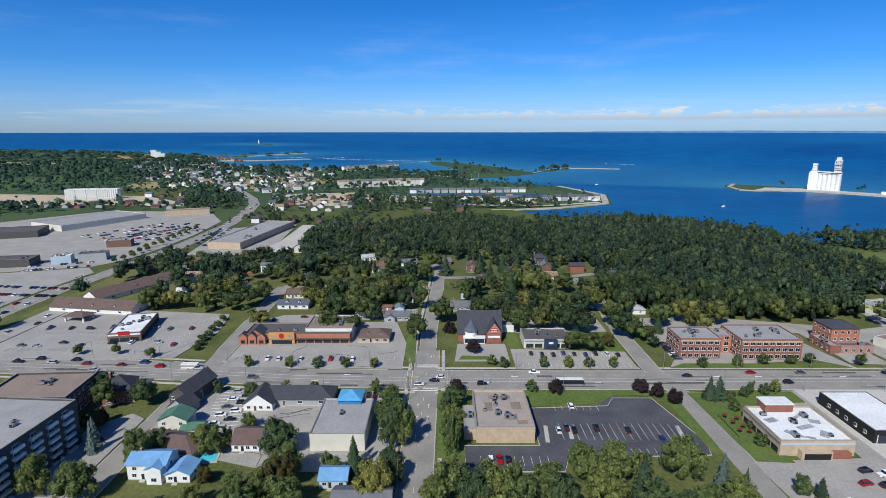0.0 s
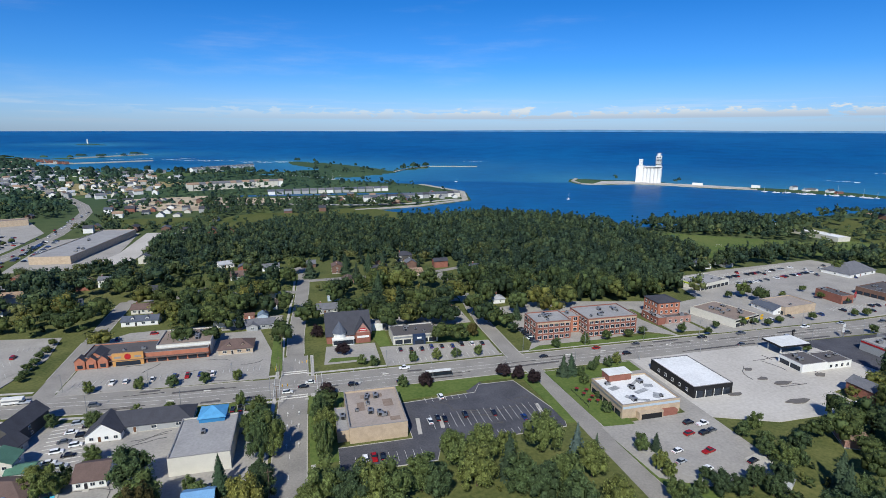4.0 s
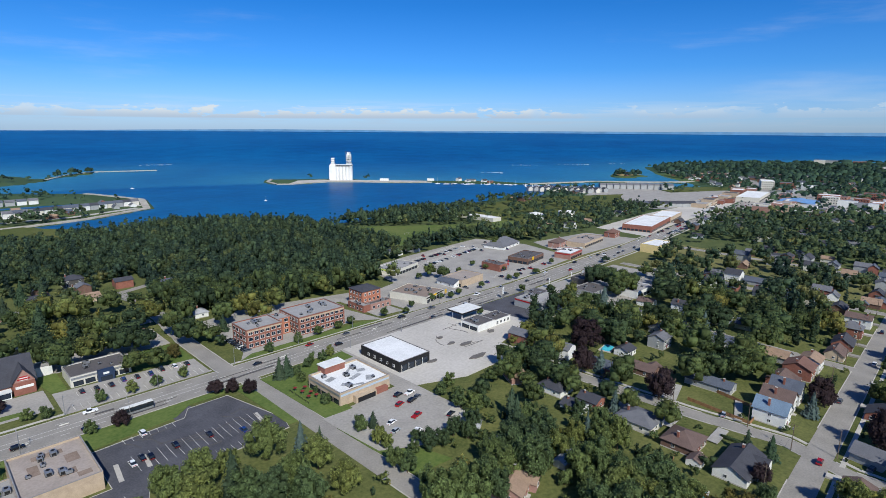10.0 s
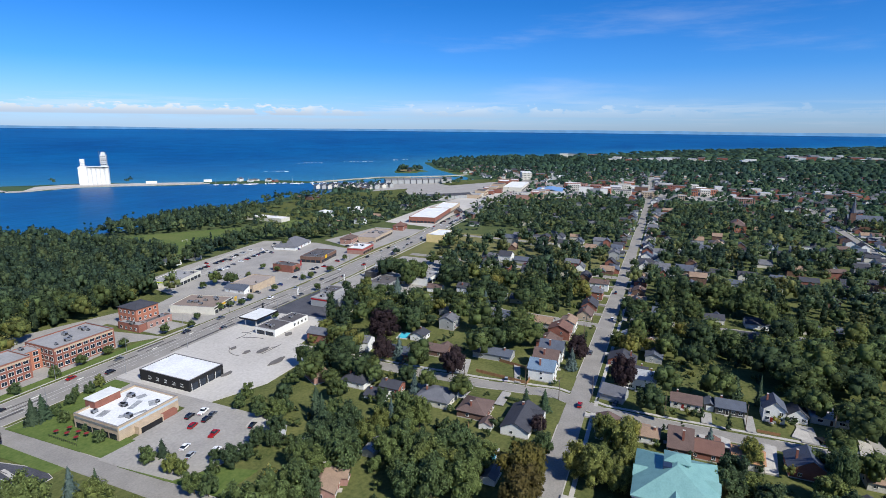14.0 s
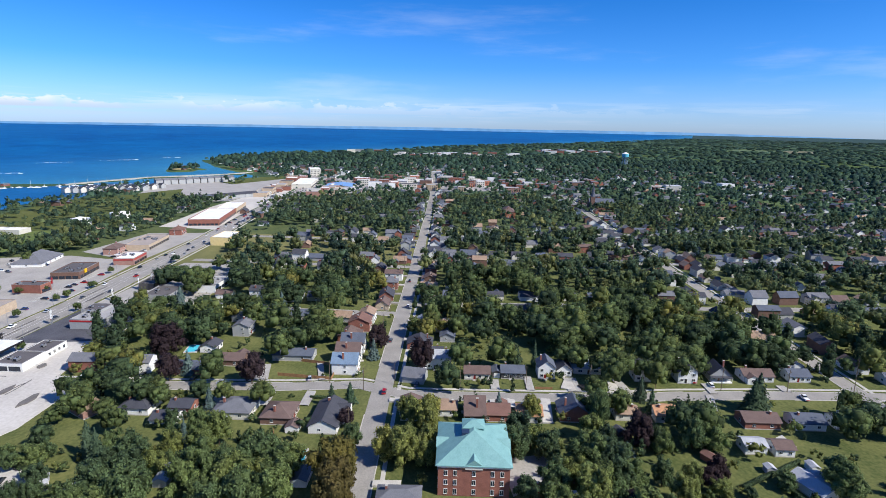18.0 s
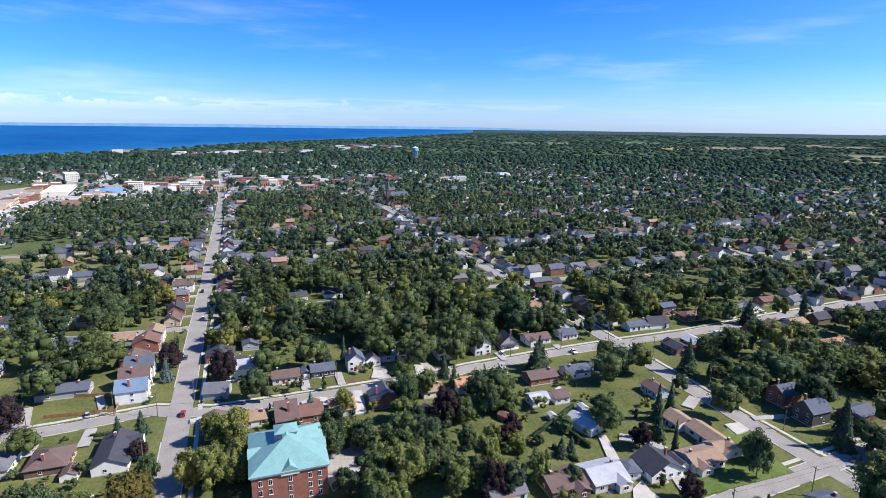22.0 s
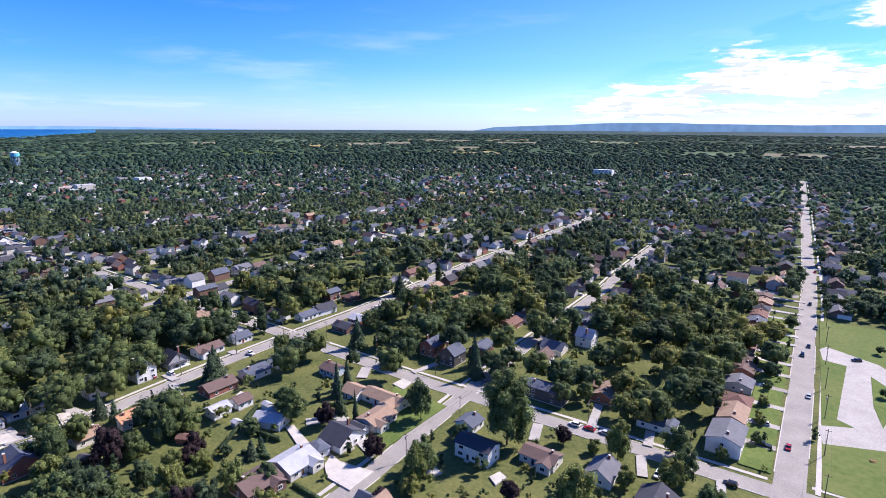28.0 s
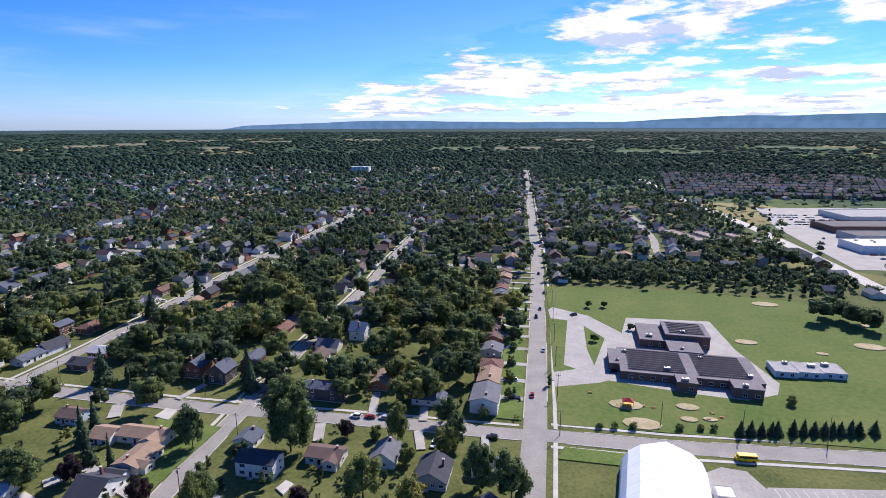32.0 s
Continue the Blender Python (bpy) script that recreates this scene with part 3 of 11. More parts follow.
def ground_extra(n, l, geo, out, b):
    """Beyond the town the sheet carries woods and pale crop fields."""
    ln = n.new("ShaderNodeVectorMath")
    ln.operation = "LENGTH"
    l.new(geo.outputs["Position"], ln.inputs[0])
    rg = n.new("ShaderNodeMapRange")
    rg.inputs[1].default_value, rg.inputs[2].default_value = 350, 1100
    l.new(ln.outputs["Value"], rg.inputs[0])
    flat = n.new("ShaderNodeMapping")
    flat.inputs["Scale"].default_value = (1, 1, 0)
    l.new(geo.outputs["Position"], flat.inputs[0])
    vor = n.new("ShaderNodeTexVoronoi")
    vor.inputs["Scale"].default_value = 0.0055
    l.new(flat.outputs[0], vor.inputs["Vector"])
    sep = n.new("ShaderNodeSeparateColor")
    l.new(vor.outputs["Color"], sep.inputs[0])
    ramp = n.new("ShaderNodeValToRGB")
    e = ramp.color_ramp
    e.interpolation = "CONSTANT"
    e.elements[0].position, e.elements[0].color = 0.0, (*srgb(62, 82, 58), 1)
    e.elements[1].position, e.elements[1].color = 0.6, (*srgb(70, 90, 62), 1)
    for p, c in ((0.76, (82, 98, 60)), (0.89, (150, 138, 98)), (0.94, (78, 96, 56))):
        k = e.elements.new(p)
        k.color = (*srgb(*c), 1)
    l.new(sep.outputs[0], ramp.inputs[0])
    mx = n.new("ShaderNodeMix")
    mx.data_type = "RGBA"
    l.new(rg.outputs[0], mx.inputs["Factor"])
    l.new(out, mx.inputs["A"])
    l.new(ramp.outputs[0], mx.inputs["B"])
    # closed forest on the outermost land, with haze blue put into its colour
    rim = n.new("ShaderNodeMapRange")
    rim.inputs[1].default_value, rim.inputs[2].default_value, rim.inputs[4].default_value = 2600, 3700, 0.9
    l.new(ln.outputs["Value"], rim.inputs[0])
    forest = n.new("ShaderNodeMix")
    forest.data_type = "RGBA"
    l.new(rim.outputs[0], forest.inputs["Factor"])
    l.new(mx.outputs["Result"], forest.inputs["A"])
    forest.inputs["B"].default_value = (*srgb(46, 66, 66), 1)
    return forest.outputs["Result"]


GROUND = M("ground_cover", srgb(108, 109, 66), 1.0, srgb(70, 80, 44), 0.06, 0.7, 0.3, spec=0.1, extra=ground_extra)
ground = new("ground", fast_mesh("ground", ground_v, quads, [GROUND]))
tagged(ground, "grassy level ground with woods and pale fields far off", "ground", kind="structure")
for pl in ground.data.polygons:
    pl.use_smooth = True

WX, WY, wq = polar(np.geomspace(300, 20770, 110), 300)
water_v = drawn_in(np.stack([WX, WY, np.full(len(WX), -1.2)], 1))


def water_extra(n, l, geo, out, b):
    wv = n.new("ShaderNodeTexNoise")
    wv.inputs["Scale"].default_value, wv.inputs["Detail"].default_value = 0.12, 6
    l.new(geo.outputs["Position"], wv.inputs["Vector"])
    bp = n.new("ShaderNodeBump")
    bp.inputs["Strength"].default_value, bp.inputs["Distance"].default_value = 0.4, 0.6
    l.new(wv.outputs["Fac"], bp.inputs["Height"])
    l.new(bp.outputs[0], b.inputs["Normal"])
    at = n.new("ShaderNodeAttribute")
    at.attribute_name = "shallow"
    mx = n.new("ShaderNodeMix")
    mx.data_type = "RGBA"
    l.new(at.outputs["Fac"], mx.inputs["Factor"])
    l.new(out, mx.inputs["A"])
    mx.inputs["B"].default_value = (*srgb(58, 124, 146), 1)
    rp_map = n.new("ShaderNodeMapping")
    rp_map.inputs["Scale"].default_value = (0.03, 0.11, 0)
    rp_map.inputs["Rotation"].default_value = (0, 0, 0.35)
    l.new(geo.outputs["Position"], rp_map.inputs[0])
    rp = n.new("ShaderNodeTexNoise")
    rp.inputs["Scale"].default_value, rp.inputs["Detail"].default_value, rp.inputs["Roughness"].default_value = 1.0, 5, 0.65
    l.new(rp_map.outputs[0], rp.inputs["Vector"])
    rp_v = n.new("ShaderNodeMapRange")
    for i, v in enumerate((0.3, 0.7, 0.8, 1.2)):
        rp_v.inputs[i + 1].default_value = v
    l.new(rp.outputs["Fac"], rp_v.inputs[0])
    wm = n.new("ShaderNodeMix")
    wm.data_type, wm.blend_type = "RGBA", "MULTIPLY"
    wm.inputs["Factor"].default_value = 1.0
    l.new(mx.outputs["Result"], wm.inputs["A"])
    l.new(rp_v.outputs[0], wm.inputs["B"])
    return wm.outputs["Result"]


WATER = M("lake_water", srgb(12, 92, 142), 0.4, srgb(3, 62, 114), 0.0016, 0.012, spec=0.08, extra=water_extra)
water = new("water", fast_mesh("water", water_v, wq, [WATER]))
shal = water.data.attributes.new("shallow", "FLOAT", "POINT")
w_sd = land_at(WX, WY)
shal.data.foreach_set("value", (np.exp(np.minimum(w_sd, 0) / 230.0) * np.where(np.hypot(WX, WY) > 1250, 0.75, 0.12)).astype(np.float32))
tagged(water, "deep blue lake with small ripples reaching the horizon", "water", kind="structure")
for pl in water.data.polygons:
    pl.use_smooth = True


# glowing backdrop material; the blue of haze is put into its emission colour
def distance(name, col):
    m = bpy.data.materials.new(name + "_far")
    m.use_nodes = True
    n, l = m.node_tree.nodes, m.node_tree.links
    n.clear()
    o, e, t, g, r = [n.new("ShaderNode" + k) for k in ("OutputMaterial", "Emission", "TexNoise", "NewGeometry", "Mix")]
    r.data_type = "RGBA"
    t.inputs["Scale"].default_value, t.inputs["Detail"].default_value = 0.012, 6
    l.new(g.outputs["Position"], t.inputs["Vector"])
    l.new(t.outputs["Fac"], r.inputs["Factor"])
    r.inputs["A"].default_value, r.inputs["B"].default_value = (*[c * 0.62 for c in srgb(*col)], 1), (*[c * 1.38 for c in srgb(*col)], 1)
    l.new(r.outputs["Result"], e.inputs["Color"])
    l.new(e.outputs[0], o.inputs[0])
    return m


def ridge(name, r, az0, az1, base, peak, col, seed, label):
    """A far wooded ridge, a plain backdrop beyond the land, glowing in painted haze blue."""
    rng = np.random.default_rng(seed)
    n = 260
    az = np.radians(np.linspace(az0, az1, n))
    u = np.linspace(0, 1, n)
    ph = rng.uniform(0, 6.28, 8)
    wave = sum(np.sin(u * k * (az1 - az0) / 22 + p) / k ** 0.9 for k, p in zip((1, 2, 3, 5, 8, 13, 21, 34), ph))
    top = base * np.clip(u * 16, 0.05, 1) + peak * (0.72 + 0.16 * wave) * np.clip(u * 5, 0, 1) ** 0.6 * np.clip((1 - u) * 8, 0, 1) ** 0.6
    X, Y = r * np.sin(az), r * np.cos(az)
    v = np.concatenate([np.stack([X, Y, np.full(n, -4.0)], 1), np.stack([X, Y, top], 1), np.stack([X * 1.004, Y * 1.004, np.full(n, -4.0)], 1)])
    q = [(i, i + 1, n + i + 1, n + i) for i in range(n - 1)] + [(n + i, n + i + 1, 2 * n + i + 1, 2 * n + i) for i in range(n - 1)]
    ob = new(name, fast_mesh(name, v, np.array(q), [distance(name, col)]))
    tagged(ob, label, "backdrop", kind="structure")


ridge("backdrop_ridge", 4890, 142, 262, 82, 84, (84, 116, 152), 3, "wooded ridge far to the south, glowing in painted haze blue")
ridge("backdrop_escarpment", 4893, 181, 262, 100, 124, (78, 110, 142), 9, "long wooded escarpment far to the south, glowing in painted haze blue")
ridge("backdrop_shore", 4895, 2, 128, 84, 30, (104, 150, 200), 7, "faint shore far across the lake, glowing in painted haze blue")

# open farm fields between the far woods: bearing from, to, range from, to
CROP = M("crop_stubble", srgb(132, 124, 104), 1.0, srgb(104, 104, 84), 0.004, 0.03, spec=0.1)
HAY = M("hay_meadow", srgb(96, 112, 84), 1.0, srgb(78, 96, 70), 0.004, 0.03, spec=0.1)
FARMS = ((134.6, 138.2, 3550, 4150, CROP), (138.6, 141.2, 3700, 4450, CROP), (116, 119.5, 3800, 4350, HAY), (120, 122.4, 3900, 4500, CROP), (145.4, 148.2, 3000, 3380, CROP), (127, 131, 4400, 5050, HAY), (142.5, 147.5, 4400, 5100, CROP), (110.2, 113.6, 4100, 4600, HAY), (186, 195, 2450, 2800, HAY), (168, 172.8, 2700, 3050, HAY), (174.4, 179, 2750, 3100, CROP), (150, 154, 4000, 4600, CROP), (158, 163, 4200, 4800, HAY), (198, 206, 3100, 3550, HAY), (180, 184, 4200, 4900, CROP), (207, 214, 4000, 4800, HAY))
for a0, a1, r0, r1, crop in FARMS:
    fr, fa = np.meshgrid(np.linspace(r0, r1, 9), np.radians(np.linspace(a0, a1, 9)), indexing="ij")
    fi = np.arange(72).reshape(8, 9)[:, :8].ravel()
    field = new("ground_field", fast_mesh("field", drawn_in(np.stack([(fr * np.sin(fa)).ravel(), (fr * np.cos(fa)).ravel(), np.full(81, 1.0)], 1)), np.stack([fi, fi + 1, fi + 10, fi + 9], 1)[:, ::-1], [crop]))
    tagged(field, "open farm field among far woods", "field", kind="structure")

# ---- roads ----
LEVEL = [0.03]


def next_z():
    LEVEL[0] += 0.004
    return LEVEL[0]


def offset_line(pts, off):
    out = []
    for i, (x, y) in enumerate(pts):
        a, b = pts[max(i - 1, 0)], pts[min(i + 1, len(pts) - 1)]
        dx, dy = b[0] - a[0], b[1] - a[1]
        k = math.hypot(dx, dy) or 1
        out.append((x - dy / k * off, y + dx / k * off))
    return out


def fine_line(pts, step=40.0):
    out = [pts[0]]
    for a, b in zip(pts[:-1], pts[1:]):
        n = max(1, int(math.dist(a, b) / step))
        out += [(a[0] + (b[0] - a[0]) * i / n, a[1] + (b[1] - a[1]) * i / n) for i in range(1, n + 1)]
    return out


def ribbon(b, pts, half, z0, z1, mat):
    """A slab along a line, with sides."""
    L, R = offset_line(pts, half), offset_line(pts, -half)
    vs, fc = [], []
    for (lx, ly), (rx, ry) in zip(L, R):
        vs += [(lx, ly, z1), (rx, ry, z1), (lx, ly, z0), (rx, ry, z0)]
    for i in range(len(pts) - 1):
        o, p = 4 * i, 4 * i + 4
        fc += [(o, o + 1, p + 1, p), (o + 2, o, p, p + 2), (o + 1, o + 3, p + 3, p + 1)]
    vs = [tuple(v) for v in drawn_in(vs)]
    b.add(vs, fc, mat)
    return b


ROAD_LINES = []
EDGES = []


def road(name, pts, width, mat, label, kerb=True, walk_side=(), lines=None, houses=None):
    pts = fine_line(pts)
    z = next_z()
    structure(name, ribbon(Build(), pts, width / 2, -0.3, z, mat), label, "road")
    if kerb:
        for s in (-1, 1):
            EDGES.append(("kerb", offset_line(pts, s * (width / 2 + 0.15)), 0.18, z + 0.1, "pale concrete kerb along the street"))
    for s, gap in walk_side:
        EDGES.append(("pavement", offset_line(pts, s * (width / 2 + gap)), 0.8, z + 0.06, "pale concrete pavement beside the street"))
    paint_strip(pts, max(width / 2 - 0.3, 2.5), [CARRIAGE])
    if lines:
        b = Build()
        for off, dash in lines:
            ln = fine_line(offset_line(pts, off), 3.0)
            if dash:
                for i in range(0, len(ln) - 2, 4):
                    ribbon(b, ln[i:i + 2], 0.09, 0, z + 0.012, PAINT_LINE)
            else:
                ribbon(b, fine_line(offset_line(pts, off), 30), 0.09, 0, z + 0.012, PAINT_LINE)
        structure("road_marking", b, "worn white lane lines on the asphalt", "road marking")
    paint_strip(pts, width / 2 + 1.6, [TAKEN, ROADS])
    ROAD_LINES.append((pts, width, houses))
    return z


def lot(name, pts, mat, label, z=None, category="car park", border=False, block=True):
    z = z or next_z()
    structure(name, Build().prism(pts, -0.3, z, mat), label, category)
    if block:
        paint_poly(pts)
    if border:
        cl = pts + [pts[0]]
        structure("kerb", ribbon(Build(), cl, 0.15, -0.2, z + 0.1, CONCRETE), "pale concrete kerb round the lot", "kerb")
    return z


def lawn(pts, mat=None, label="mown green lawn", z=None, block=True):
    z = z or next_z()
    structure("lawn", Build().prism(pts, -0.3, z, mat or LAWN), label, "lawn")
    if block:
        paint_poly(pts)


MAIN = [(-620, 290), (-300, 262), (-140, 250), (-70, 242), (0, 239), (150, 239), (330, 238), (520, 246), (700, 262), (900, 270), (1050, 275), (1190, 300), (1400, 380), (1700, 540)]
STREET2 = [(-420, 20), (0, 20), (210, 25), (430, 27), (700, 31), (950, 36), (1140, 44), (1500, 60)]
road("road", MAIN, 19.5, ASPHALT, "wide grey asphalt main street with worn lane lines", walk_side=((-1, 3.2), (1, 3.2)), lines=((-5.2, True), (-1.7, False), (1.7, False), (5.2, True)))
road("road", STREET2, 9.0, ASPHALT, "long straight grey asphalt street between trees", walk_side=((-1, 3.0),), houses=9)
road("road", [(-10, 120), (-9, 200), (-8, 240), (-8, 274)], 12.0, ASPHALT, "grey asphalt side street crossing the main street", lines=((0, True),), walk_side=((-1, 2.2), (1, 2.2)))
road("road", [(-8, 270), (-8, 300), (-6, 345), (-4, 392), (-3, 440), (-7, 466)], 8.6, ASPHALT, "grey residential street north of the main street", walk_side=((1, 2.2),))
road("road", [(108, 20), (107, 120), (106, 224), (102, 250), (102, 300), (105, 340), (108, 385), (102, 420)], 8.5, ASPHALT, "grey asphalt side street", houses=None)
road("road", [(-116, 140), (-115, 260), (-117, 330), (-119, 395)], 9.0, ASPHALT, "grey asphalt side street")
road("road", [(-284, 180), (-283, 300), (-281, 384), (-274, 430), (-268, 480), (-265, 530), (-263, 588), (-264, 667), (-276, 765), (-294, 853), (-324, 930), (-390, 1050), (-515, 1259), (-710, 1521), (-1000, 1850)], 15.0, ASPHALT, "grey four-lane highway curving towards the lake", lines=((-3.5, True), (0, False), (3.5, True)))
road("road", [(219, 240), (221, 113), (223, 70), (227, 36), (219, 14), (219, -11), (220, -50), (221, -78), (225, -106), (228, -146), (230, -200), (230, -245), (235, -310), (241, -396), (244, -560), (250, -760)], 7.6, ASPHALT, "grey residential street between lawns", kerb=True, walk_side=((1, 2.5),), houses=10)
road("road", [(334, 205), (338, 145), (328, 90), (325, 27)], 7.0, ASPHALT, "grey residential street", houses=10)
road("road", [(452, 220), (447, 123), (445, 27)], 7.0, ASPHALT, "grey residential street", houses=10)
road("road", [(560, 235), (556, 30)], 7.0, ASPHALT, "grey residential street", houses=10)
road("road", [(1000, -195), (640, -190), (420, -192), (280, -193), (199, -193), (143, -193), (112, -194), (60, -196), (-11, -198)], 8.0, ASPHALT, "pale grey residential cross street", walk_side=((1, 2.6),), houses=10)
road("road", [(-11, -199), (-62, -200), (-131, -206), (-260, -212), (-420, -218)], 9.0, ASPHALT, "grey asphalt street past the school field", walk_side=((-1, 3.0), (1, 4.0)))
road("road", [(104, -60), (106, -130), (109, -160), (111, -190), (113, -215), (116, -258), (117, -310), (120, -391), (126, -453), (134, -600)], 7.6, ASPHALT, "grey residential street", walk_side=((1, 2.5),), houses=10)
road("road", [(-12, -90), (-11, -163), (-11, -204), (-9, -299), (-6, -385), (-4, -452), (0, -534), (8, -659), (20, -855), (34, -1097), (60, -1500)], 9.5, ASPHALT, "long straight grey street running to the woods", walk_side=((-1, 3.2),), houses=10)
road("road", [(345, 20), (352, -80), (352, -192), (362, -330), (372, -600)], 7.0, ASPHALT, "grey residential street under trees", houses=10)
road("road", [(470, 20), (478, -192), (490, -420), (505, -800)], 7.0, ASPHALT, "grey residential street under trees", houses=10)
road("road", [(2, -455), (126, -455), (246, -455), (372, -452), (500, -455), (760, -460)], 7.4, ASPHALT, "grey residential cross street", houses=10)
road("road", [(14, -658), (250, -668), (500, -670), (800, -690)], 7.0, ASPHALT, "grey residential cross street", houses=10)
road("road", [(24, -923), (300, -930), (640, -950)], 7.0, ASPHALT, "grey residential cross street", houses=10)
road("road", [(-260, -240), (-252, -431), (-249, -534), (-246, -670), (-232, -841), (-214, -1004), (-205, -1300)], 13.0, CONCRETE, "pale concrete highway past the shopping plaza", lines=((0, False),))
road("road", [(8, -534), (-60, -536), (-110, -520), (-120, -600), (-118, -760)], 7.0, ASPHALT, "grey residential crescent", houses=10)
road("road", [(14, -658), (-118, -668)], 7.0, ASPHALT, "grey residential cross street", houses=10)
road("road", [(24, -800), (-118, -800), (-230, -841)], 7.0, ASPHALT, "grey residential cross street", houses=10)
road("road", [(600, 30), (615, -192), (640, -560)], 7.0, ASPHALT, "grey residential street under trees", houses=10)
road("road", [(-6, 345), (100, 348)], 6.5, ASPHALT, "narrow grey residential street", kerb=False)
road("road", [(-6, 420), (104, 425), (140, 440)], 6.5, ASPHALT, "narrow grey residential street", kerb=False)
road("road", [(-119, 395), (-60, 400), (-7, 392)], 6.5, ASPHALT, "narrow grey residential street", kerb=False)


# kerbs and pavements stop where another street joins
for e_name, line, half, top_z, e_label in EDGES:
    line = fine_line(line, 3.0)
    e_build, run = Build(), [line[0]]
    for p, q in zip(line[:-1], line[1:]):
        if bool(taken((p[0] + q[0]) / 2, (p[1] + q[1]) / 2, CARRIAGE)):
            if len(run) > 1:
                ribbon(e_build, run, half, -0.2, top_z, CONCRETE)
            run = [q]
        else:
            run.append(q)
    if len(run) > 1:
        ribbon(e_build, run, half, -0.2, top_z, CONCRETE)
    if e_build.v:
        structure(e_name, e_build, e_label, e_name)

# ---- building parts ----
CACHE = {}


def window_mesh(w, h):
    k = ("win", round(w, 1), round(h, 1))
    if k not in CACHE:
        b = Build()
        b.box(-w / 2, w / 2, -0.10, 0.02, 0, h, WHITE)
        b.box(-w / 2 + 0.1, w / 2 - 0.1, -0.125, -0.09, 0.1, h - 0.1, GLASS)
        b.box(-0.03, 0.03, -0.14, -0.12, 0.1, h - 0.1, WHITE)
        b.box(-w / 2 - 0.08, w / 2 + 0.08, -0.18, 0.0, -0.08, 0.0, WHITE)
        CACHE[k] = b.mesh("window")
    return CACHE[k]


def door_mesh(w, h, mat, panel=False):
    k = ("door", round(w, 1), round(h, 1), mat.name, panel)
    if k not in CACHE:
        b = Build()
        b.box(-w / 2 - 0.1, w / 2 + 0.1, -0.08, 0.02, 0, h + 0.1, WHITE)
        b.box(-w / 2, w / 2, -0.11, -0.07, 0, h, mat)
        if panel:
            for i in range(1, 4):
                b.box(-w / 2 + 0.1, w / 2 - 0.1, -0.13, -0.10, h * i / 4 - 0.03, h * i / 4 + 0.03, mat)
        CACHE[k] = b.mesh("door")
    return CACHE[k]


def shop_window_mesh(w, h):
    k = ("shop", round(w, 1), round(h, 1))
    if k not in CACHE:
        b = Build()
        b.box(-w / 2, w / 2, -0.08, 0.02, 0, h, BLACK)
        n = max(1, int(w / 1.6))
        for i in range(n):
            x0 = -w / 2 + 0.08 + i * (w - 0.16) / n
            b.box(x0 + 0.05, x0 + (w - 0.16) / n - 0.05, -0.11, -0.07, 0.1, h - 0.1, GLASS)
        CACHE[k] = b.mesh("window")
    return CACHE[k]


def hvac_mesh(i):
    k = ("hvac", i)
    if k not in CACHE:
        b = Build()
        w, d, h = ((2.2, 1.6, 1.2), (1.4, 1.4, 0.9), (3.0, 2.0, 1.4))[i]
        b.box(-w / 2, w / 2, -d / 2, d / 2, 0, 0.2, BLACK)
        b.box(-w / 2 + 0.05, w / 2 - 0.05, -d / 2 + 0.05, d / 2 - 0.05, 0.2, h, METAL)
        b.cyl(w * 0.15, 0, h, h + 0.15, min(w, d) * 0.3, min(w, d) * 0.3, BLACK, 10)
        b.box(-w / 2 - 0.03, -w / 2 + 0.06, -d / 3, d / 3, 0.3, h - 0.2, BLACK)
        CACHE[k] = b.mesh("roof_unit")
    return CACHE[k]


def wall_spots(w, d):
    """Four walls of a box: a pose for a part at u along the wall and height z."""
    return {
        "S": lambda u, z: pose(u, -d / 2, z, 0, 0, 0),
        "N": lambda u, z: pose(-u, d / 2, z, 0, 0, 180),
        "E": lambda u, z: pose(w / 2, u, z, 0, 0, 90),
        "W": lambda u, z: pose(-w / 2, -u, z, 0, 0, -90),
    }


ROOF_WORD = dict(dark="dark grey shingle", grey="grey shingle", brown="brown shingle", slate="slate grey shingle", tan="tan shingle", orange="orange-brown shingle", light="pale grey metal", blue="blue-grey shingle", rust="reddish-brown shingle", green="green shingle", skyblue="sky-blue metal")
WALL_WORD = dict(white="white siding", cream="cream siding", grey="grey siding", blue="pale blue siding", tan="tan siding", dark="dark siding", green="pale green siding", yellow="pale yellow", brickred="red brick", brickbrown="brown brick", brickorange="orange brick", bricktan="tan brick", brickpink="pinkish brick")
DOORS = [M("door_" + k, srgb(*c), 0.5) for k, c in dict(red=(128, 40, 36), black=(40, 40, 44), brown=(104, 72, 52)).items()]


def open_garden(x, y, half):
    """Open lawn on the side of a house towards the middle of the plan."""
    R = math.hypot(x, y)
    if R > 255:
        deep = 15 if R < 500 else 22
        paint_strip([(x, y), (x * (1 - deep / R), y * (1 - deep / R))], half)


def close_by(x, y):
    return math.hypot(x, y) < 330


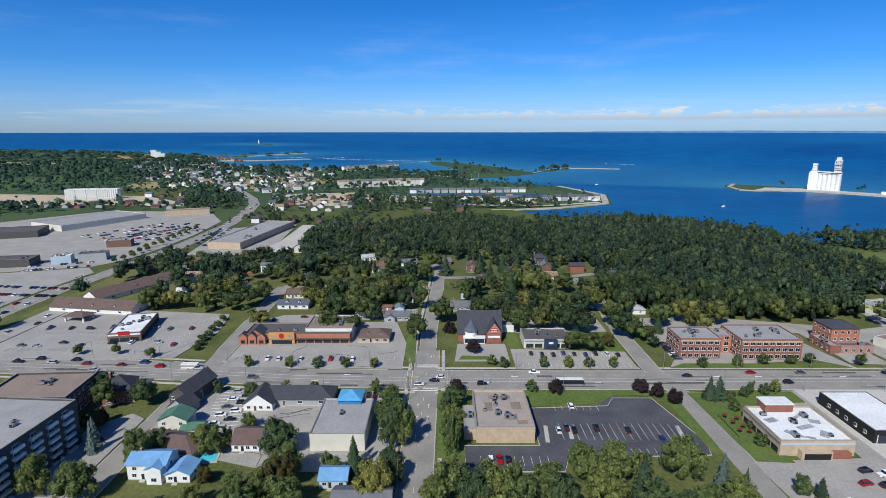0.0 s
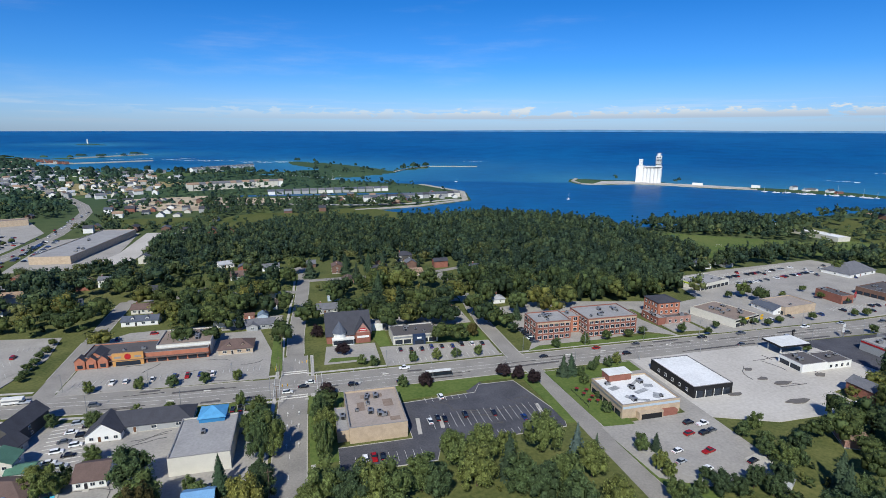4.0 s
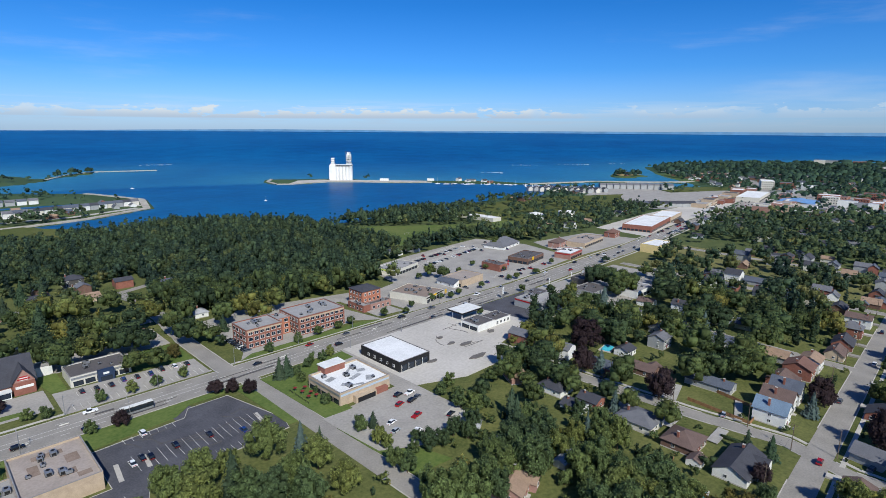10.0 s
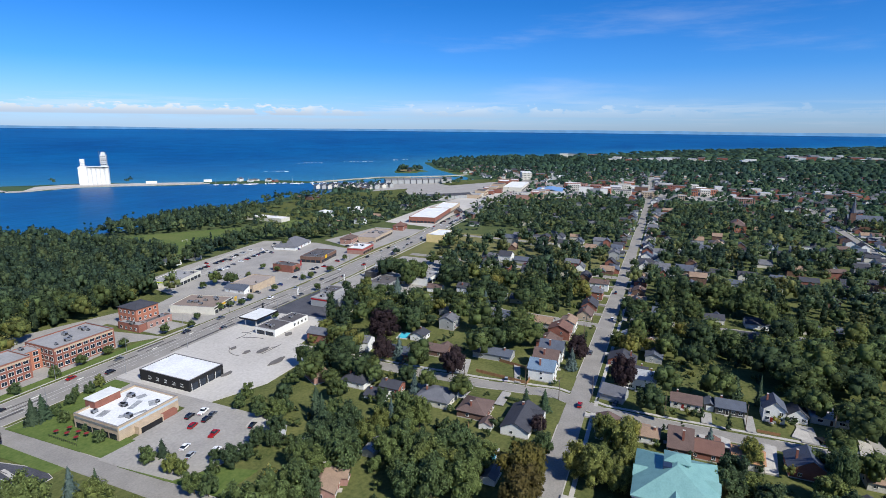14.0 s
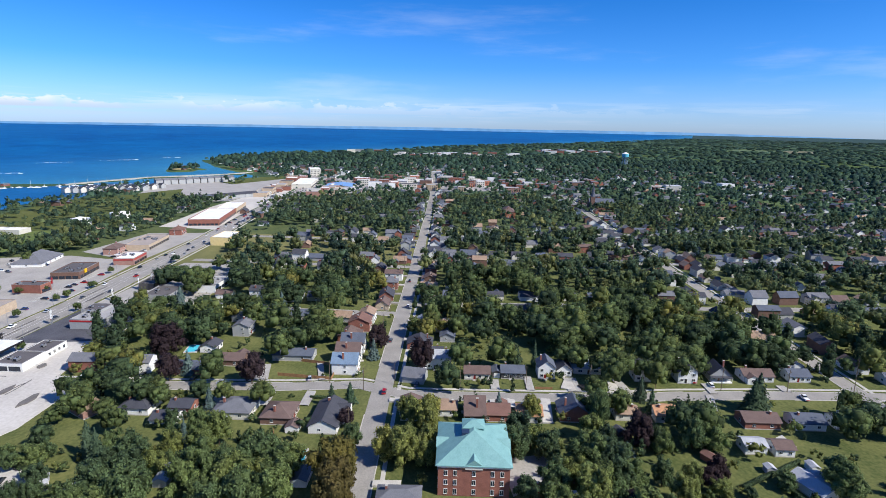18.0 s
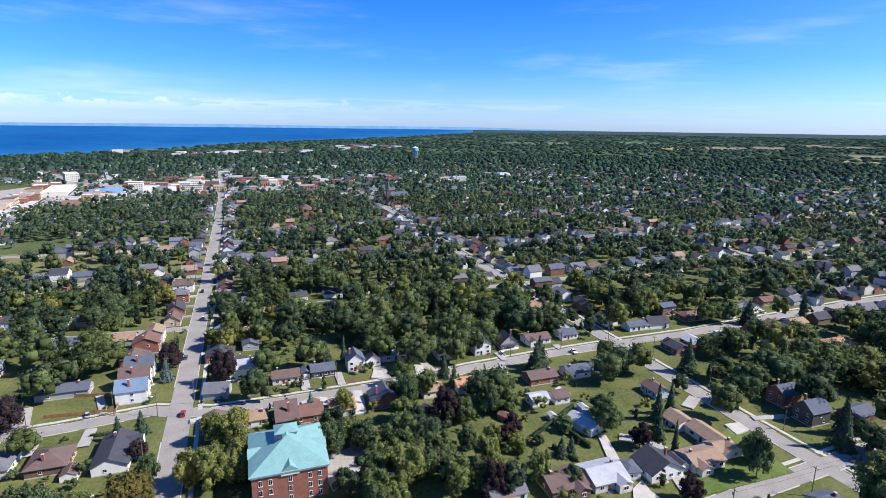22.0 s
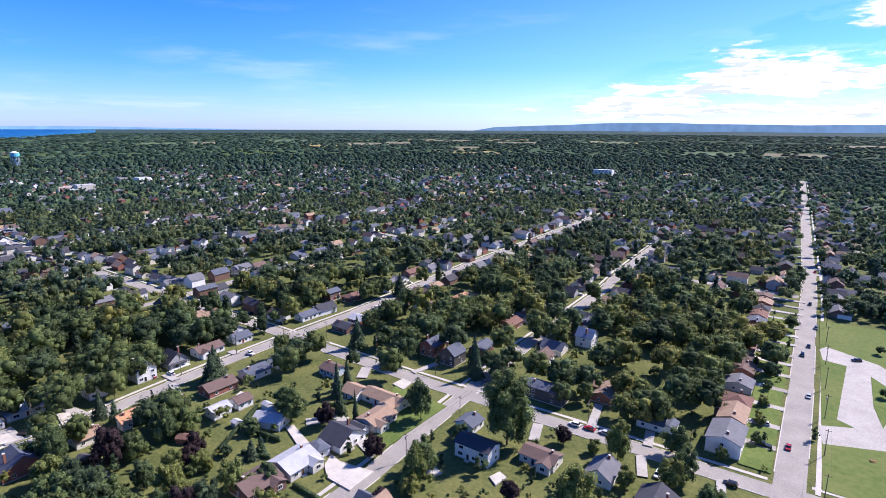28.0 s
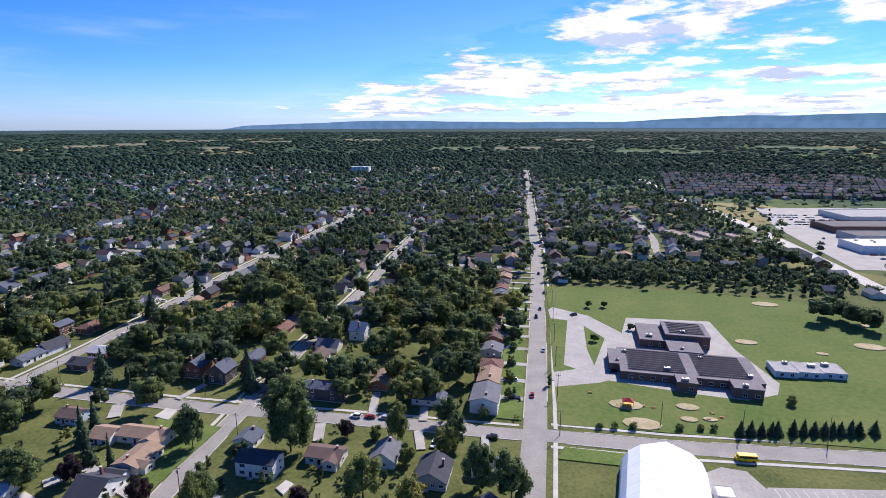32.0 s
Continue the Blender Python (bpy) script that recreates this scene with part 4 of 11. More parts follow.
def house(x, y, rz=0, w=12, d=9, st=1, roof="dark", wall="white", style="gable", garage=0, porch=False, dormers=0, chimney=True, pitch=0.5, drive=True, name="house", group=""):
    """A detached house, front towards local -y."""
    rng = random.Random(int(x * 31 + y * 17))
    lab = "%s house with a %s %s roof" % (WALL_WORD[wall], ROOF_WORD[roof], "gabled" if style != "hip" else "hipped")
    if name == "shop":
        lab = lab.replace(" house", " roadside shop")
    if st > 1:
        lab = "two-storey " + lab
    ob = thing(name, x, y, rz, lab, "house", group)
    rm, wm = ROOFS[roof], WALLS[wall]
    H = 0.5 + 2.6 * st
    along = "y" if style == "cross" else "x"
    rise = (d if along == "x" else w) / 2 * pitch
    b = Build().box(-w / 2, w / 2, -d / 2, d / 2, -0.3, H, wm)
    b.box(-w / 2 - 0.05, w / 2 + 0.05, -d / 2 - 0.05, d / 2 + 0.05, -0.3, 0.4, CONCRETE)
    if style != "hip":
        b.gable_end(-w / 2, w / 2, -d / 2, d / 2, H, rise, wm, along)
    part("wall", b, ob)
    r = Build()
    if style == "hip":
        r.hip(-w / 2, w / 2, -d / 2, d / 2, H + 0.15, min(w, d) / 2 * pitch, rm)
    else:
        r.gable(-w / 2, w / 2, -d / 2, d / 2, H + 0.1, rise, rm, 0.5, 0.2, along)
    roof_ob = part("roof", r, ob)
    if chimney:
        cx = rng.choice((-1, 1)) * w * 0.3
        part("chimney", Build().box(cx - 0.35, cx + 0.35, 0.4, 1.2, H - 0.5, H + rise + 0.8, WALLS["brickred"]).box(cx - 0.42, cx + 0.42, 0.33, 1.27, H + rise + 0.8, H + rise + 0.95, CONCRETE), roof_ob, "red brick chimney")
    sp = wall_spots(w, d)
    for s in range(st):
        z = 1.2 + 2.6 * s
        for u in ((-w * 0.3, w * 0.3) if s or w < 10 else (-w * 0.32, w * 0.1, w * 0.36)):
            part("window", window_mesh(1.5 if w < 14 else 2.0, 1.3), ob, at=sp["S"](u, z))
        for u in (-w * 0.25, w * 0.25):
            part("window", window_mesh(1.3, 1.2), ob, at=sp["N"](u, z))
        part("window", window_mesh(1.2, 1.2), ob, at=sp["E"](rng.uniform(-1.5, 1.5), z))
        part("window", window_mesh(1.2, 1.2), ob, at=sp["W"](rng.uniform(-1.5, 1.5), z))
    part("door", door_mesh(1.0, 2.05, rng.choice(DOORS)), ob, at=sp["S"](-w * 0.1, 0.4))
    if math.hypot(x, y) < 260:
        part("step", Build().box(-w * 0.1 - 0.9, -w * 0.1 + 0.9, -d / 2 - 1.3, -d / 2 - 0.06, -0.2, 0.35, CONCRETE), ob)
    for i in range(dormers):
        u = (i - (dormers - 1) / 2) * w / max(dormers, 1) * 0.8
        dm = Build().box(u - 0.9, u + 0.9, -d * 0.36, -d * 0.05, H, H + 1.5, wm).gable_end(u - 0.9, u + 0.9, -d * 0.36, -d * 0.05, H + 1.5, 0.7, wm, "y")
        dm.box(u - 0.45, u + 0.45, -d * 0.36 - 0.05, -d * 0.36 + 0.02, H + 0.6, H + 1.4, GLASS)
        dm.gable(u - 0.9, u + 0.9, -d * 0.36, -d * 0.02, H + 1.5, 0.9, rm, 0.25, 0.12, "y")
        part("dormer", dm, roof_ob)
    if garage == 0 and not porch and style == "gable" and w > 11 and close_by(x, y) and rng.random() < 0.6:
        u, ww = rng.choice((-1, 1)) * w * 0.27, w * 0.38
        wing = part("front_wing", Build().box(u - ww / 2, u + ww / 2, -d / 2 - 2.4, -d / 2 + 1, -0.3, H - 0.12, wm).gable_end(u - ww / 2, u + ww / 2, -d / 2 - 2.4, -d / 2 + 1, H - 0.12, ww * 0.25, wm, "y"), ob)
        part("roof", Build().gable(u - ww / 2, u + ww / 2, -d / 2 - 2.4, -d * 0.1, H - 0.05, ww * 0.27, rm, 0.4, 0.18, "y"), wing)
        part("window", window_mesh(1.8, 1.4), wing, at=pose(u, -d / 2 - 2.4, 1.1))
    if porch:
        p = Build().box(-w / 2 + 0.3, w / 2 - 0.3, -d / 2 - 2.0, -d / 2, -0.2, 0.38, WHITE)
        for u in (-w / 2 + 0.5, 0, w / 2 - 0.5):
            p.box(u - 0.08, u + 0.08, -d / 2 - 1.9, -d / 2 - 1.74, 0.38, 2.6, WHITE)
        p.box(-w / 2 + 0.1, w / 2 - 0.1, -d / 2 - 2.2, -d / 2, 2.6, 2.75, rm)
        part("porch", p, ob, "white posted front porch")
    if garage:
        gw, gd, gx = 4.2, min(d, 7.0), garage * (w / 2 + 2.1)
        g = Build().box(gx - gw / 2, gx + gw / 2, -gd / 2, gd / 2, -0.3, 2.7, wm).gable_end(gx - gw / 2, gx + gw / 2, -gd / 2, gd / 2, 2.7, 1.0, wm, "y")
        gar = part("garage", g, ob)
        part("roof", Build().gable(gx - gw / 2, gx + gw / 2, -gd / 2, gd / 2, 2.8, 1.1, rm, 0.35, 0.18, "y"), gar)
        part("garage_door", door_mesh(2.7, 2.2, WHITE, True), gar, "white panelled garage door", at=pose(gx, -gd / 2, 0))
    paint_poly(rect_pts(x, y, w + (9 if garage else 2), d + 1, rz, 0.4))
    open_garden(x, y, w * 0.42)
    return ob


def driveway(x0, y0, x1, y1, width=3.2, mat=None):
    structure("driveway", ribbon(Build(), [(x0, y0), (x1, y1)], width / 2, -0.3, next_z(), mat or APRON), "pale driveway beside the house", "driveway")
    paint_strip([(x0, y0), (x1, y1)], width / 2 + 0.3)


def shed(x, y, rz=0, w=4, d=3, roof="grey", wall="white", label="small garden shed with a gabled roof"):
    ob = thing("shed", x, y, rz, label, "shed")
    part("wall", Build().box(-w / 2, w / 2, -d / 2, d / 2, -0.2, 2.2, WALLS[wall]).gable_end(-w / 2, w / 2, -d / 2, d / 2, 2.2, d * 0.25, WALLS[wall]), ob)
    part("roof", Build().gable(-w / 2, w / 2, -d / 2, d / 2, 2.25, d * 0.25, ROOFS[roof], 0.25, 0.1), ob)
    part("door", door_mesh(0.9, 1.9, WHITE), ob, at=pose(0, -d / 2, 0))
    paint_poly(rect_pts(x, y, w, d, rz, 0.5))


def flat_building(x, y, w, d, h, rz=0, wall="bricktan", roof="grey", label="", category="building", name="shop", shop="S", units=3, st=1, band=None, canopy=None, wins=(), parapet=0.6, seed=1, win=(1.6, 1.7)):
    """A flat-roofed building with parapet, roof units and rows of openings."""
    rng = random.Random(seed + int(x * 3 + y))
    ob = thing(name, x, y, rz, label, category)
    wm = WALLS[wall] if isinstance(wall, str) else wall
    b = Build().box(-w / 2, w / 2, -d / 2, d / 2, -0.3, h, wm)
    for x0, x1, y0, y1 in ((-w / 2, w / 2, -d / 2, -d / 2 + 0.35), (-w / 2, w / 2, d / 2 - 0.35, d / 2), (-w / 2, -w / 2 + 0.35, -d / 2 + 0.35, d / 2 - 0.35), (w / 2 - 0.35, w / 2, -d / 2 + 0.35, d / 2 - 0.35)):
        b.box(x0, x1, y0, y1, h, h + parapet, wm)
    part("wall", b, ob)
    top = part("roof", Build().box(-w / 2 + 0.35, w / 2 - 0.35, -d / 2 + 0.35, d / 2 - 0.35, h - 0.2, h + 0.06, FLATS[roof]), ob)
    cap = Build()
    for x0, x1, y0, y1 in ((-w / 2 - 0.06, w / 2 + 0.06, -d / 2 - 0.06, -d / 2 + 0.4), (-w / 2 - 0.06, w / 2 + 0.06, d / 2 - 0.4, d / 2 + 0.06), (-w / 2 - 0.06, -w / 2 + 0.4, -d / 2 + 0.4, d / 2 - 0.4), (w / 2 - 0.4, w / 2 + 0.06, -d / 2 + 0.4, d / 2 - 0.4)):
        cap.box(x0, x1, y0, y1, h + parapet, h + parapet + 0.08, COPING)
    if math.hypot(x, y) < 700:
        part("coping", cap, ob, "grey metal coping")
    for i in range(units if math.hypot(x, y) < 700 else 0):
        part("roof_unit", hvac_mesh(rng.randrange(3)), top, "grey metal ventilation unit", at=pose(rng.uniform(-w * 0.36, w * 0.36), rng.uniform(-d * 0.34, d * 0.34), h + 0.06, 0, 0, rng.choice((0, 90, 90, 0))))
    sp = wall_spots(w, d)
    for side in shop:
        ln = (w if side in "SN" else d) - 1.5
        n = max(1, int(ln / 4.5))
        for i in range(n):
            part("window", shop_window_mesh(ln / n - 0.7, 2.3), ob, at=sp[side](-ln / 2 + ln * (i + 0.5) / n, 0.4))
    for side in wins:
        ln = (w if side in "SN" else d) - 1.2
        n = max(1, int(ln / 3.2))
        for s in range(st):
            if math.hypot(x, y) > 700:
                strip = Build()
                for i in range(n):
                    u = -ln / 2 + ln * (i + 0.5) / n
                    strip.box(u - 0.8, u + 0.8, -0.08, 0.02, 0, 1.7, GLASS).box(u - 0.9, u + 0.9, -0.12, 0.02, -0.12, 0, WHITE)
                tagged(part("glazing", strip, ob, at=sp[side](0, 1.0 + s * h / st)), kind="stuff")
                continue
            for i in range(n):
                part("window", window_mesh(*win), ob, at=sp[side](-ln / 2 + ln * (i + 0.5) / n, 1.0 + s * h / st))
    if band:
        for side, col in band:
            ln = w if side in "SN" else d
            part("sign_band", Build().box(-ln / 2 + 0.3, ln / 2 - 0.3, -0.14, 0.02, 0, 0.9, col), ob, at=sp[side](0, h - 1.0))
    if canopy:
        side, col = canopy
        ln = w if side in "SN" else d
        part("canopy", Build().box(-ln / 2, ln / 2, -1.6, 0.0, 0, 0.3, col), ob, at=sp[side](0, 2.9))
    paint_poly(rect_pts(x, y, w, d, rz, 2.0))
    return ob


def sign_bar(parent, x, y, z, w, h, rz, mat):
    part("sign", Build().box(-w / 2, w / 2, -0.18, 0.0, 0, h, mat), parent, at=pose(x, y, z, 0, 0, rz))


C = lambda k, r, g, b, ro=0.5: M("paint_" + k, srgb(r, g, b), ro)
TEAL = M("teal_metal_roof", srgb(124, 163, 159), 0.6, srgb(108, 148, 144), 0.4, 2.0)
BLUE_P, YELLOW_P, RED_P, LIME_P = C("blue", 60, 130, 180), C("yellow", 238, 190, 30), C("red", 176, 40, 44), C("lime", 176, 200, 50)
NAVY = C("navy", 46, 62, 88)

# ---- lots and lawns by the main street ----
lot("car_park", [(36, 212), (70, 214), (74, 221), (91, 221), (99, 186), (97, 178), (45, 176), (42, 168), (8, 168), (8, 184), (36, 184)], ASPHALT_NEW, "dark asphalt car park with white stall lines", border=True)
lot("forecourt", [(6, 260), (34, 260), (34, 283), (8, 283)], LOT, "grey paved forecourt of the gabled hall", category="yard")
lawn([(8, 262), (24, 262), (24, 266), (10, 267)], LAWN, "small green bed before the hall")
lot("drive", [(66.5, 224.1), (75.4, 223.2), (78.6, 210.1), (66.9, 211.3)], ASPHALT_NEW, "dark asphalt drive to the main street", category="drive")
lot("car_park", [(110, 166), (112, 140), (126, 132), (158, 132), (158, 176), (160, 228), (150, 228), (150, 176), (110, 174)], LOT, "pale grey car park beside the restaurant")
lot("vacant_lot", [(158, 229), (158, 170), (182, 160), (212, 160), (228, 176), (262, 182), (284, 180), (310, 184), (312, 190), (284, 190), (262, 229)], LOT_PALE, "pale patched concrete yard with dark stains", category="yard")
lot("car_park", [(262, 228), (268, 188), (312, 186), (330, 200), (330, 226)], ASPHALT_NEW, "dark asphalt forecourt")
lot("car_park", [(-110, 254), (-20, 251), (-20, 284), (-28, 318), (-110, 318)], LOT, "grey car park in front of the shop row")
lot("car_park", [(-160, 224), (-172, 240), (-136, 240), (-134, 226), (-138, 214), (-148, 212)], ASPHALT_NEW, "dark asphalt car park beside the brick house")
lot("car_park", [(36, 251), (96, 251), (96, 272), (36, 276)], LOT, "pale grey car park with two rows")
lot("car_park", [(-80, 228), (-114, 228), (-114, 176), (-84, 176), (-58, 168), (-20, 168), (-20, 226), (-48, 228)], LOT, "grey yard and car park")
lot("car_park", [(-244, 262), (-150, 262), (-130, 300), (-135, 332), (-240, 345)], LOT, "large grey car park")
lot("car_park", [(-640, 300), (-294, 276), (-292, 384), (-286, 436), (-300, 452), (-480, 395), (-640, 440)], LOT, "grey dealership lots beside the highway")
lot("car_park", [(112, 252), (118, 262), (118, 300), (150, 310), (195, 300), (204, 252), (190, 262)], LOT, "grey yard behind the brick offices")
lot("car_park", [(228, 250), (224, 300), (262, 310), (274, 360), (330, 372), (440, 384), (455, 330), (440, 262), (330, 250)], LOT, "grey car park of the roadside restaurants")
lot("car_park", [(440, 262), (470, 330), (560, 320), (570, 262)], LOT, "pale car park of small shops")
lot("car_park", [(590, 262), (600, 330), (760, 340), (1000, 330), (1050, 300), (900, 284), (700, 276)], LOT_PALE, "pale construction ground and car parks")
lot("car_park", [(330, 225), (335, 160), (440, 170), (440, 222)], LOT, "grey yards of small shops")
lot("car_park", [(-480, 780), (-330, 775), (-282, 690), (-276, 600), (-278, 530), (-284, 480), (-300, 456), (-480, 400), (-640, 470), (-620, 600)], LOT, "wide shopping plaza car park")
lot("car_park", [(-256, 640), (-180, 668), (-170, 560), (-182, 500), (-240, 500)], LOT, "grey car park by the box store")
lot("yard", [(-182, 500), (-170, 560), (-172, 665), (-140, 660), (-150, 520)], LOT_PALE, "pale gravel yard", category="yard")
lot("building_site", [(-900, 1000), (-520, 960), (-420, 880), (-420, 850), (-900, 840)], DIRT, "bare pale earth of a building site", category="yard")
lot("building_site", [(800, 400), (863, 510), (1083, 582), (1110, 500), (1054, 430), (1177, 371), (1150, 340), (1010, 328), (820, 340)], LOT, "bare grey gravel of a building site", category="yard")
lawn([(1054, 430), (1120, 490), (1174, 474), (1246, 388), (1177, 371)], MEADOW, "olive marsh meadow beside the harbour", block=False)
lot("building_site", [(-140, 905), (-30, 890), (-20, 950), (-140, 990)], DIRT, "bare pale earth of a housing site", category="yard")
SCHOOL_FIELD = [(-12, -404), (-105, -410), (-205, -395), (-240, -300), (-250, -216), (-130, -213), (-20, -208)]
lawn(SCHOOL_FIELD, FIELD, "mown green school playing field")
lot("car_park", [(-14, -350), (-17, -356), (-39, -343), (-56, -317), (-55, -300), (-50, -276), (-46, -254), (-39, -249), (-19, -241), (-17, -256), (-29, -262), (-23, -266), (-26, -332), (-16, -334)], APRON, "pale concrete school forecourt and drive")
lot("car_park", [(-84, -176), (-88, -181), (-126, -187), (-175, -192), (-175, -150), (-84, -150)], LOT, "grey car park with stall lines beside the dome")
lot("school_yard", [(-62, -344), (-111, -346), (-113, -302), (-121, -264), (-116, -252), (-101, -243.5), (-76, -246), (-44, -252), (-48, -276), (-53, -300)], APRON, "pale concrete apron round the school", category="yard")
lot("car_park", [(-62, -180), (-76, -190), (-84, -189), (-90, -172), (-130, -170), (-150, -172), (-150, -130), (-62, -140)], LOT, "grey car park beside the dome")
lot("plaza_car_park", [(-262, -500), (-270, -690), (-300, -860), (-520, -900), (-560, -520)], LOT, "wide plaza car park with parked cars")
lot("drive", [(152, -27), (165, -44), (176, -40), (172, -24)], LOT, "grey parking court beside the hall", category="drive")

MARSH = [(-117, 683), (-99, 764), (-59, 790), (4, 777), (85, 819), (118, 764), (166, 705), (136, 664), (18, 735), (-25, 705), (-84, 650)]
lawn([(-205, 694), (-227, 771), (-143, 771), (-134, 705)], MEADOW, "rough olive meadow beside the woods")
lot("building_site", [(-236, 848), (-271, 994), (-161, 1017), (-137, 833)], DIRT, "patchy pale earth of a housing site", category="yard", block=False)
lot("yard", [(40, 300), (95, 302), (95, 332), (40, 330)], LOT, "grey yard behind the small shops", category="yard", block=False)
lot("yard", [(-50, 322), (-16, 322), (-16, 342), (-52, 342)], LOT, "grey yard behind the shop row", category="yard")
lawn([(109, 226), (111, 174), (124, 173), (124, 214), (156, 217), (156, 227)])
lawn([(110, 164), (112, 120), (128, 118), (124, 132), (112, 140)])
lawn([(-2, 227), (-2, 176), (8, 176), (8, 200), (14, 228)])
lawn([(14, 228), (36, 214), (68, 217), (76, 224), (96, 224), (96, 228)])
lawn([(96, 226), (98, 180), (102, 180), (102, 226)])
lawn([(-32, 228), (-60, 229), (-60, 222), (-30, 218)])
lawn([(36, 277), (42, 277), (42, 300), (32, 300)])
lawn([(70, 276), (96, 272), (96, 300), (70, 300)])
lawn([(-17, 257), (-14, 258), (-15, 300), (-20, 300), (-20, 270)])
lawn([(112, 252), (200, 252), (192, 257), (120, 257)])
lot("yard", [(112, 300), (150, 310), (205, 300), (205, 258), (224, 256), (222, 312), (150, 330), (112, 322)], LOT, "grey asphalt behind the brick offices", category="yard")
lawn([(354, 560), (430, 500), (505, 450), (474, 396), (430, 400), (350, 402), (346, 470)], FIELD, "large mown green playing field")
lawn([(505, 450), (560, 440), (560, 400), (480, 385)], FIELD, "mown green playing field")
lawn([(-35.4, -324), (-46, -306), (-38, -268), (-35.5, -288)], LAWN, "green lawn island by the school drive")
lawn(MARSH, MEADOW, "rough yellow-green marsh meadow", block=False)
lawn([(560, 505), (640, 560), (780, 570), (960, 480), (800, 420), (620, 350), (560, 440)], MEADOW, "rough green meadow above the harbour", block=False)
lawn([(-700, 1030), (-420, 1080), (-440, 930), (-560, 990)], MEADOW, "rough meadow", block=False)
lot("town_ground", [(1010, 300), (1230, 330), (1230, -60), (1140, -130), (1040, -110), (1010, 20), (1000, 110), (940, 200), (900, 240)], LOT, "grey streets and yards of the downtown", category="yard", block=False)
lawn([(-20, -184), (-60, -184), (-60, -192), (-22, -192)])
lawn([(112, -180), (112, -140), (128, -150), (142, -182)], LAWN, "sunny corner lawn", block=False)

# ---- commercial and public buildings ----
bank = flat_building(23.5, 201, 22, 30, 5.6, 0, "bricktan", "tan", "tan brick bank with a grey flat roof", "bank", "bank", "", 9, wins="E", parapet=0.9)
for u, v, w_, d_ in ((3, -6, 5, 4), (6, 3, 4, 6), (-5, 2, 3, 7), (0, 10, 9, 3), (7, -10, 4, 3)):
    part("roof_patch", Build().box(u - w_ / 2, u + w_ / 2, v - d_ / 2, v + d_ / 2, 5.6, 5.68, M("roof_gravel", srgb(148, 132, 118), 0.95, srgb(118, 100, 88), 0.4, 3.0)), bank, "brown worn roof patch")
flat_building(10.3, 197, 4.4, 18, 4.4, 0, "bricktan", "grey", "low tan brick annexe with a flat roof", "building", "annexe", "", 1, parapet=0.3)
rest = flat_building(134.5, 190, 27, 25, 5.4, 0, "bricktan", "white", "tan brick restaurant with a white flat roof", "restaurant", "restaurant", "W", 8, band=(("S", WALLS["blue"]), ("W", METAL)), parapet=0.9)
for u, v, w_, d_ in ((2, -2, 7, 2.4), (6, -7, 5, 3), (-6, -6, 4, 2.5), (8, 2, 3, 4), (-2, -9, 6, 1.6), (-8, 3, 3, 5), (4, 6, 6, 1.4)):
    part("roof_patch", Build().prism(rect_pts(u, v, w_, d_, u * 9), 5.4, 5.475, M("roof_stain", srgb(176, 178, 178), 0.9, srgb(120, 122, 124), 0.5, 2.5)), rest, "grey worn roof patch")
part("tower", Build().box(-7, 4, 9, 15, 5.4, 8.6, WALLS["brickred"]).box(-7.3, 4.3, 8.7, 15.3, 8.6, 9.0, WHITE), rest, "red brick roof tower with a white top")
part("back_wing", Build().box(-7, 4, -15, -12.4, -0.3, 3.2, WALLS["bricktan"]).box(-6, 3.4, -15.15, -14.98, 0.2, 2.4, BLACK).box(4.2, 11, -14.6, -12.5, -0.3, 2.4, WALLS["brickred"]), rest)
patio = thing("patio", 116, 197, 0, "restaurant patio with black rails and red umbrellas", "patio")
part("deck", Build().box(-3.5, 4.8, -8, 8, -0.2, 0.16, WALLS["brickred"]), patio)
for i in range(14):
    part("rail_post", Build().box(-3.55, -3.45, -8 + i * 1.2, -7.92 + i * 1.2, 0.1, 1.1, BLACK), patio)
part("rail", Build().box(-3.56, -3.44, -8, 8, 1.1, 1.16, BLACK), patio)
for u, v in ((-1.5, -5), (1.5, -2), (-1, 1), (2, 4), (-1.8, 6), (1.8, -6)):
    um = thing("parasol", 116 + u, 197 + v, 0, "red patio umbrella standing on the deck", "umbrella", "patio umbrellas", z=0.16)
    part("pole", Build().cyl(0, 0, 0, 2.5, 0.04, 0.04, METAL, 6), um)
    part("canopy", Build().cyl(0, 0, 2.1, 2.5, 1.0, 0.05, C("wine", 126, 44, 44), 8), um)
blackb = flat_building(171, 201, 20, 31, 5.2, 0, BLACK, "white", "long black-walled garage with a white flat roof", "garage", "workshop", "", 0, parapet=0.3)
for i in range(5):
    part("window", window_mesh(1.6, 1.4), blackb, at=pose(-10, -11 + i * 5, 1.8, 0, 0, -90))
# dark glass panes stand in for the shade inside the open bays
for i in range(4):
    part("bay", Build().box(-8.6 + i * 4.6, -5.2 + i * 4.6, -15.62, -15.4, 0, 3.4, GLASS).box(-8.8 + i * 4.6, -8.6 + i * 4.6, -15.7, -15.4, 0, 3.6, WHITE), blackb, "garage bay with a dark pane for the shade inside")
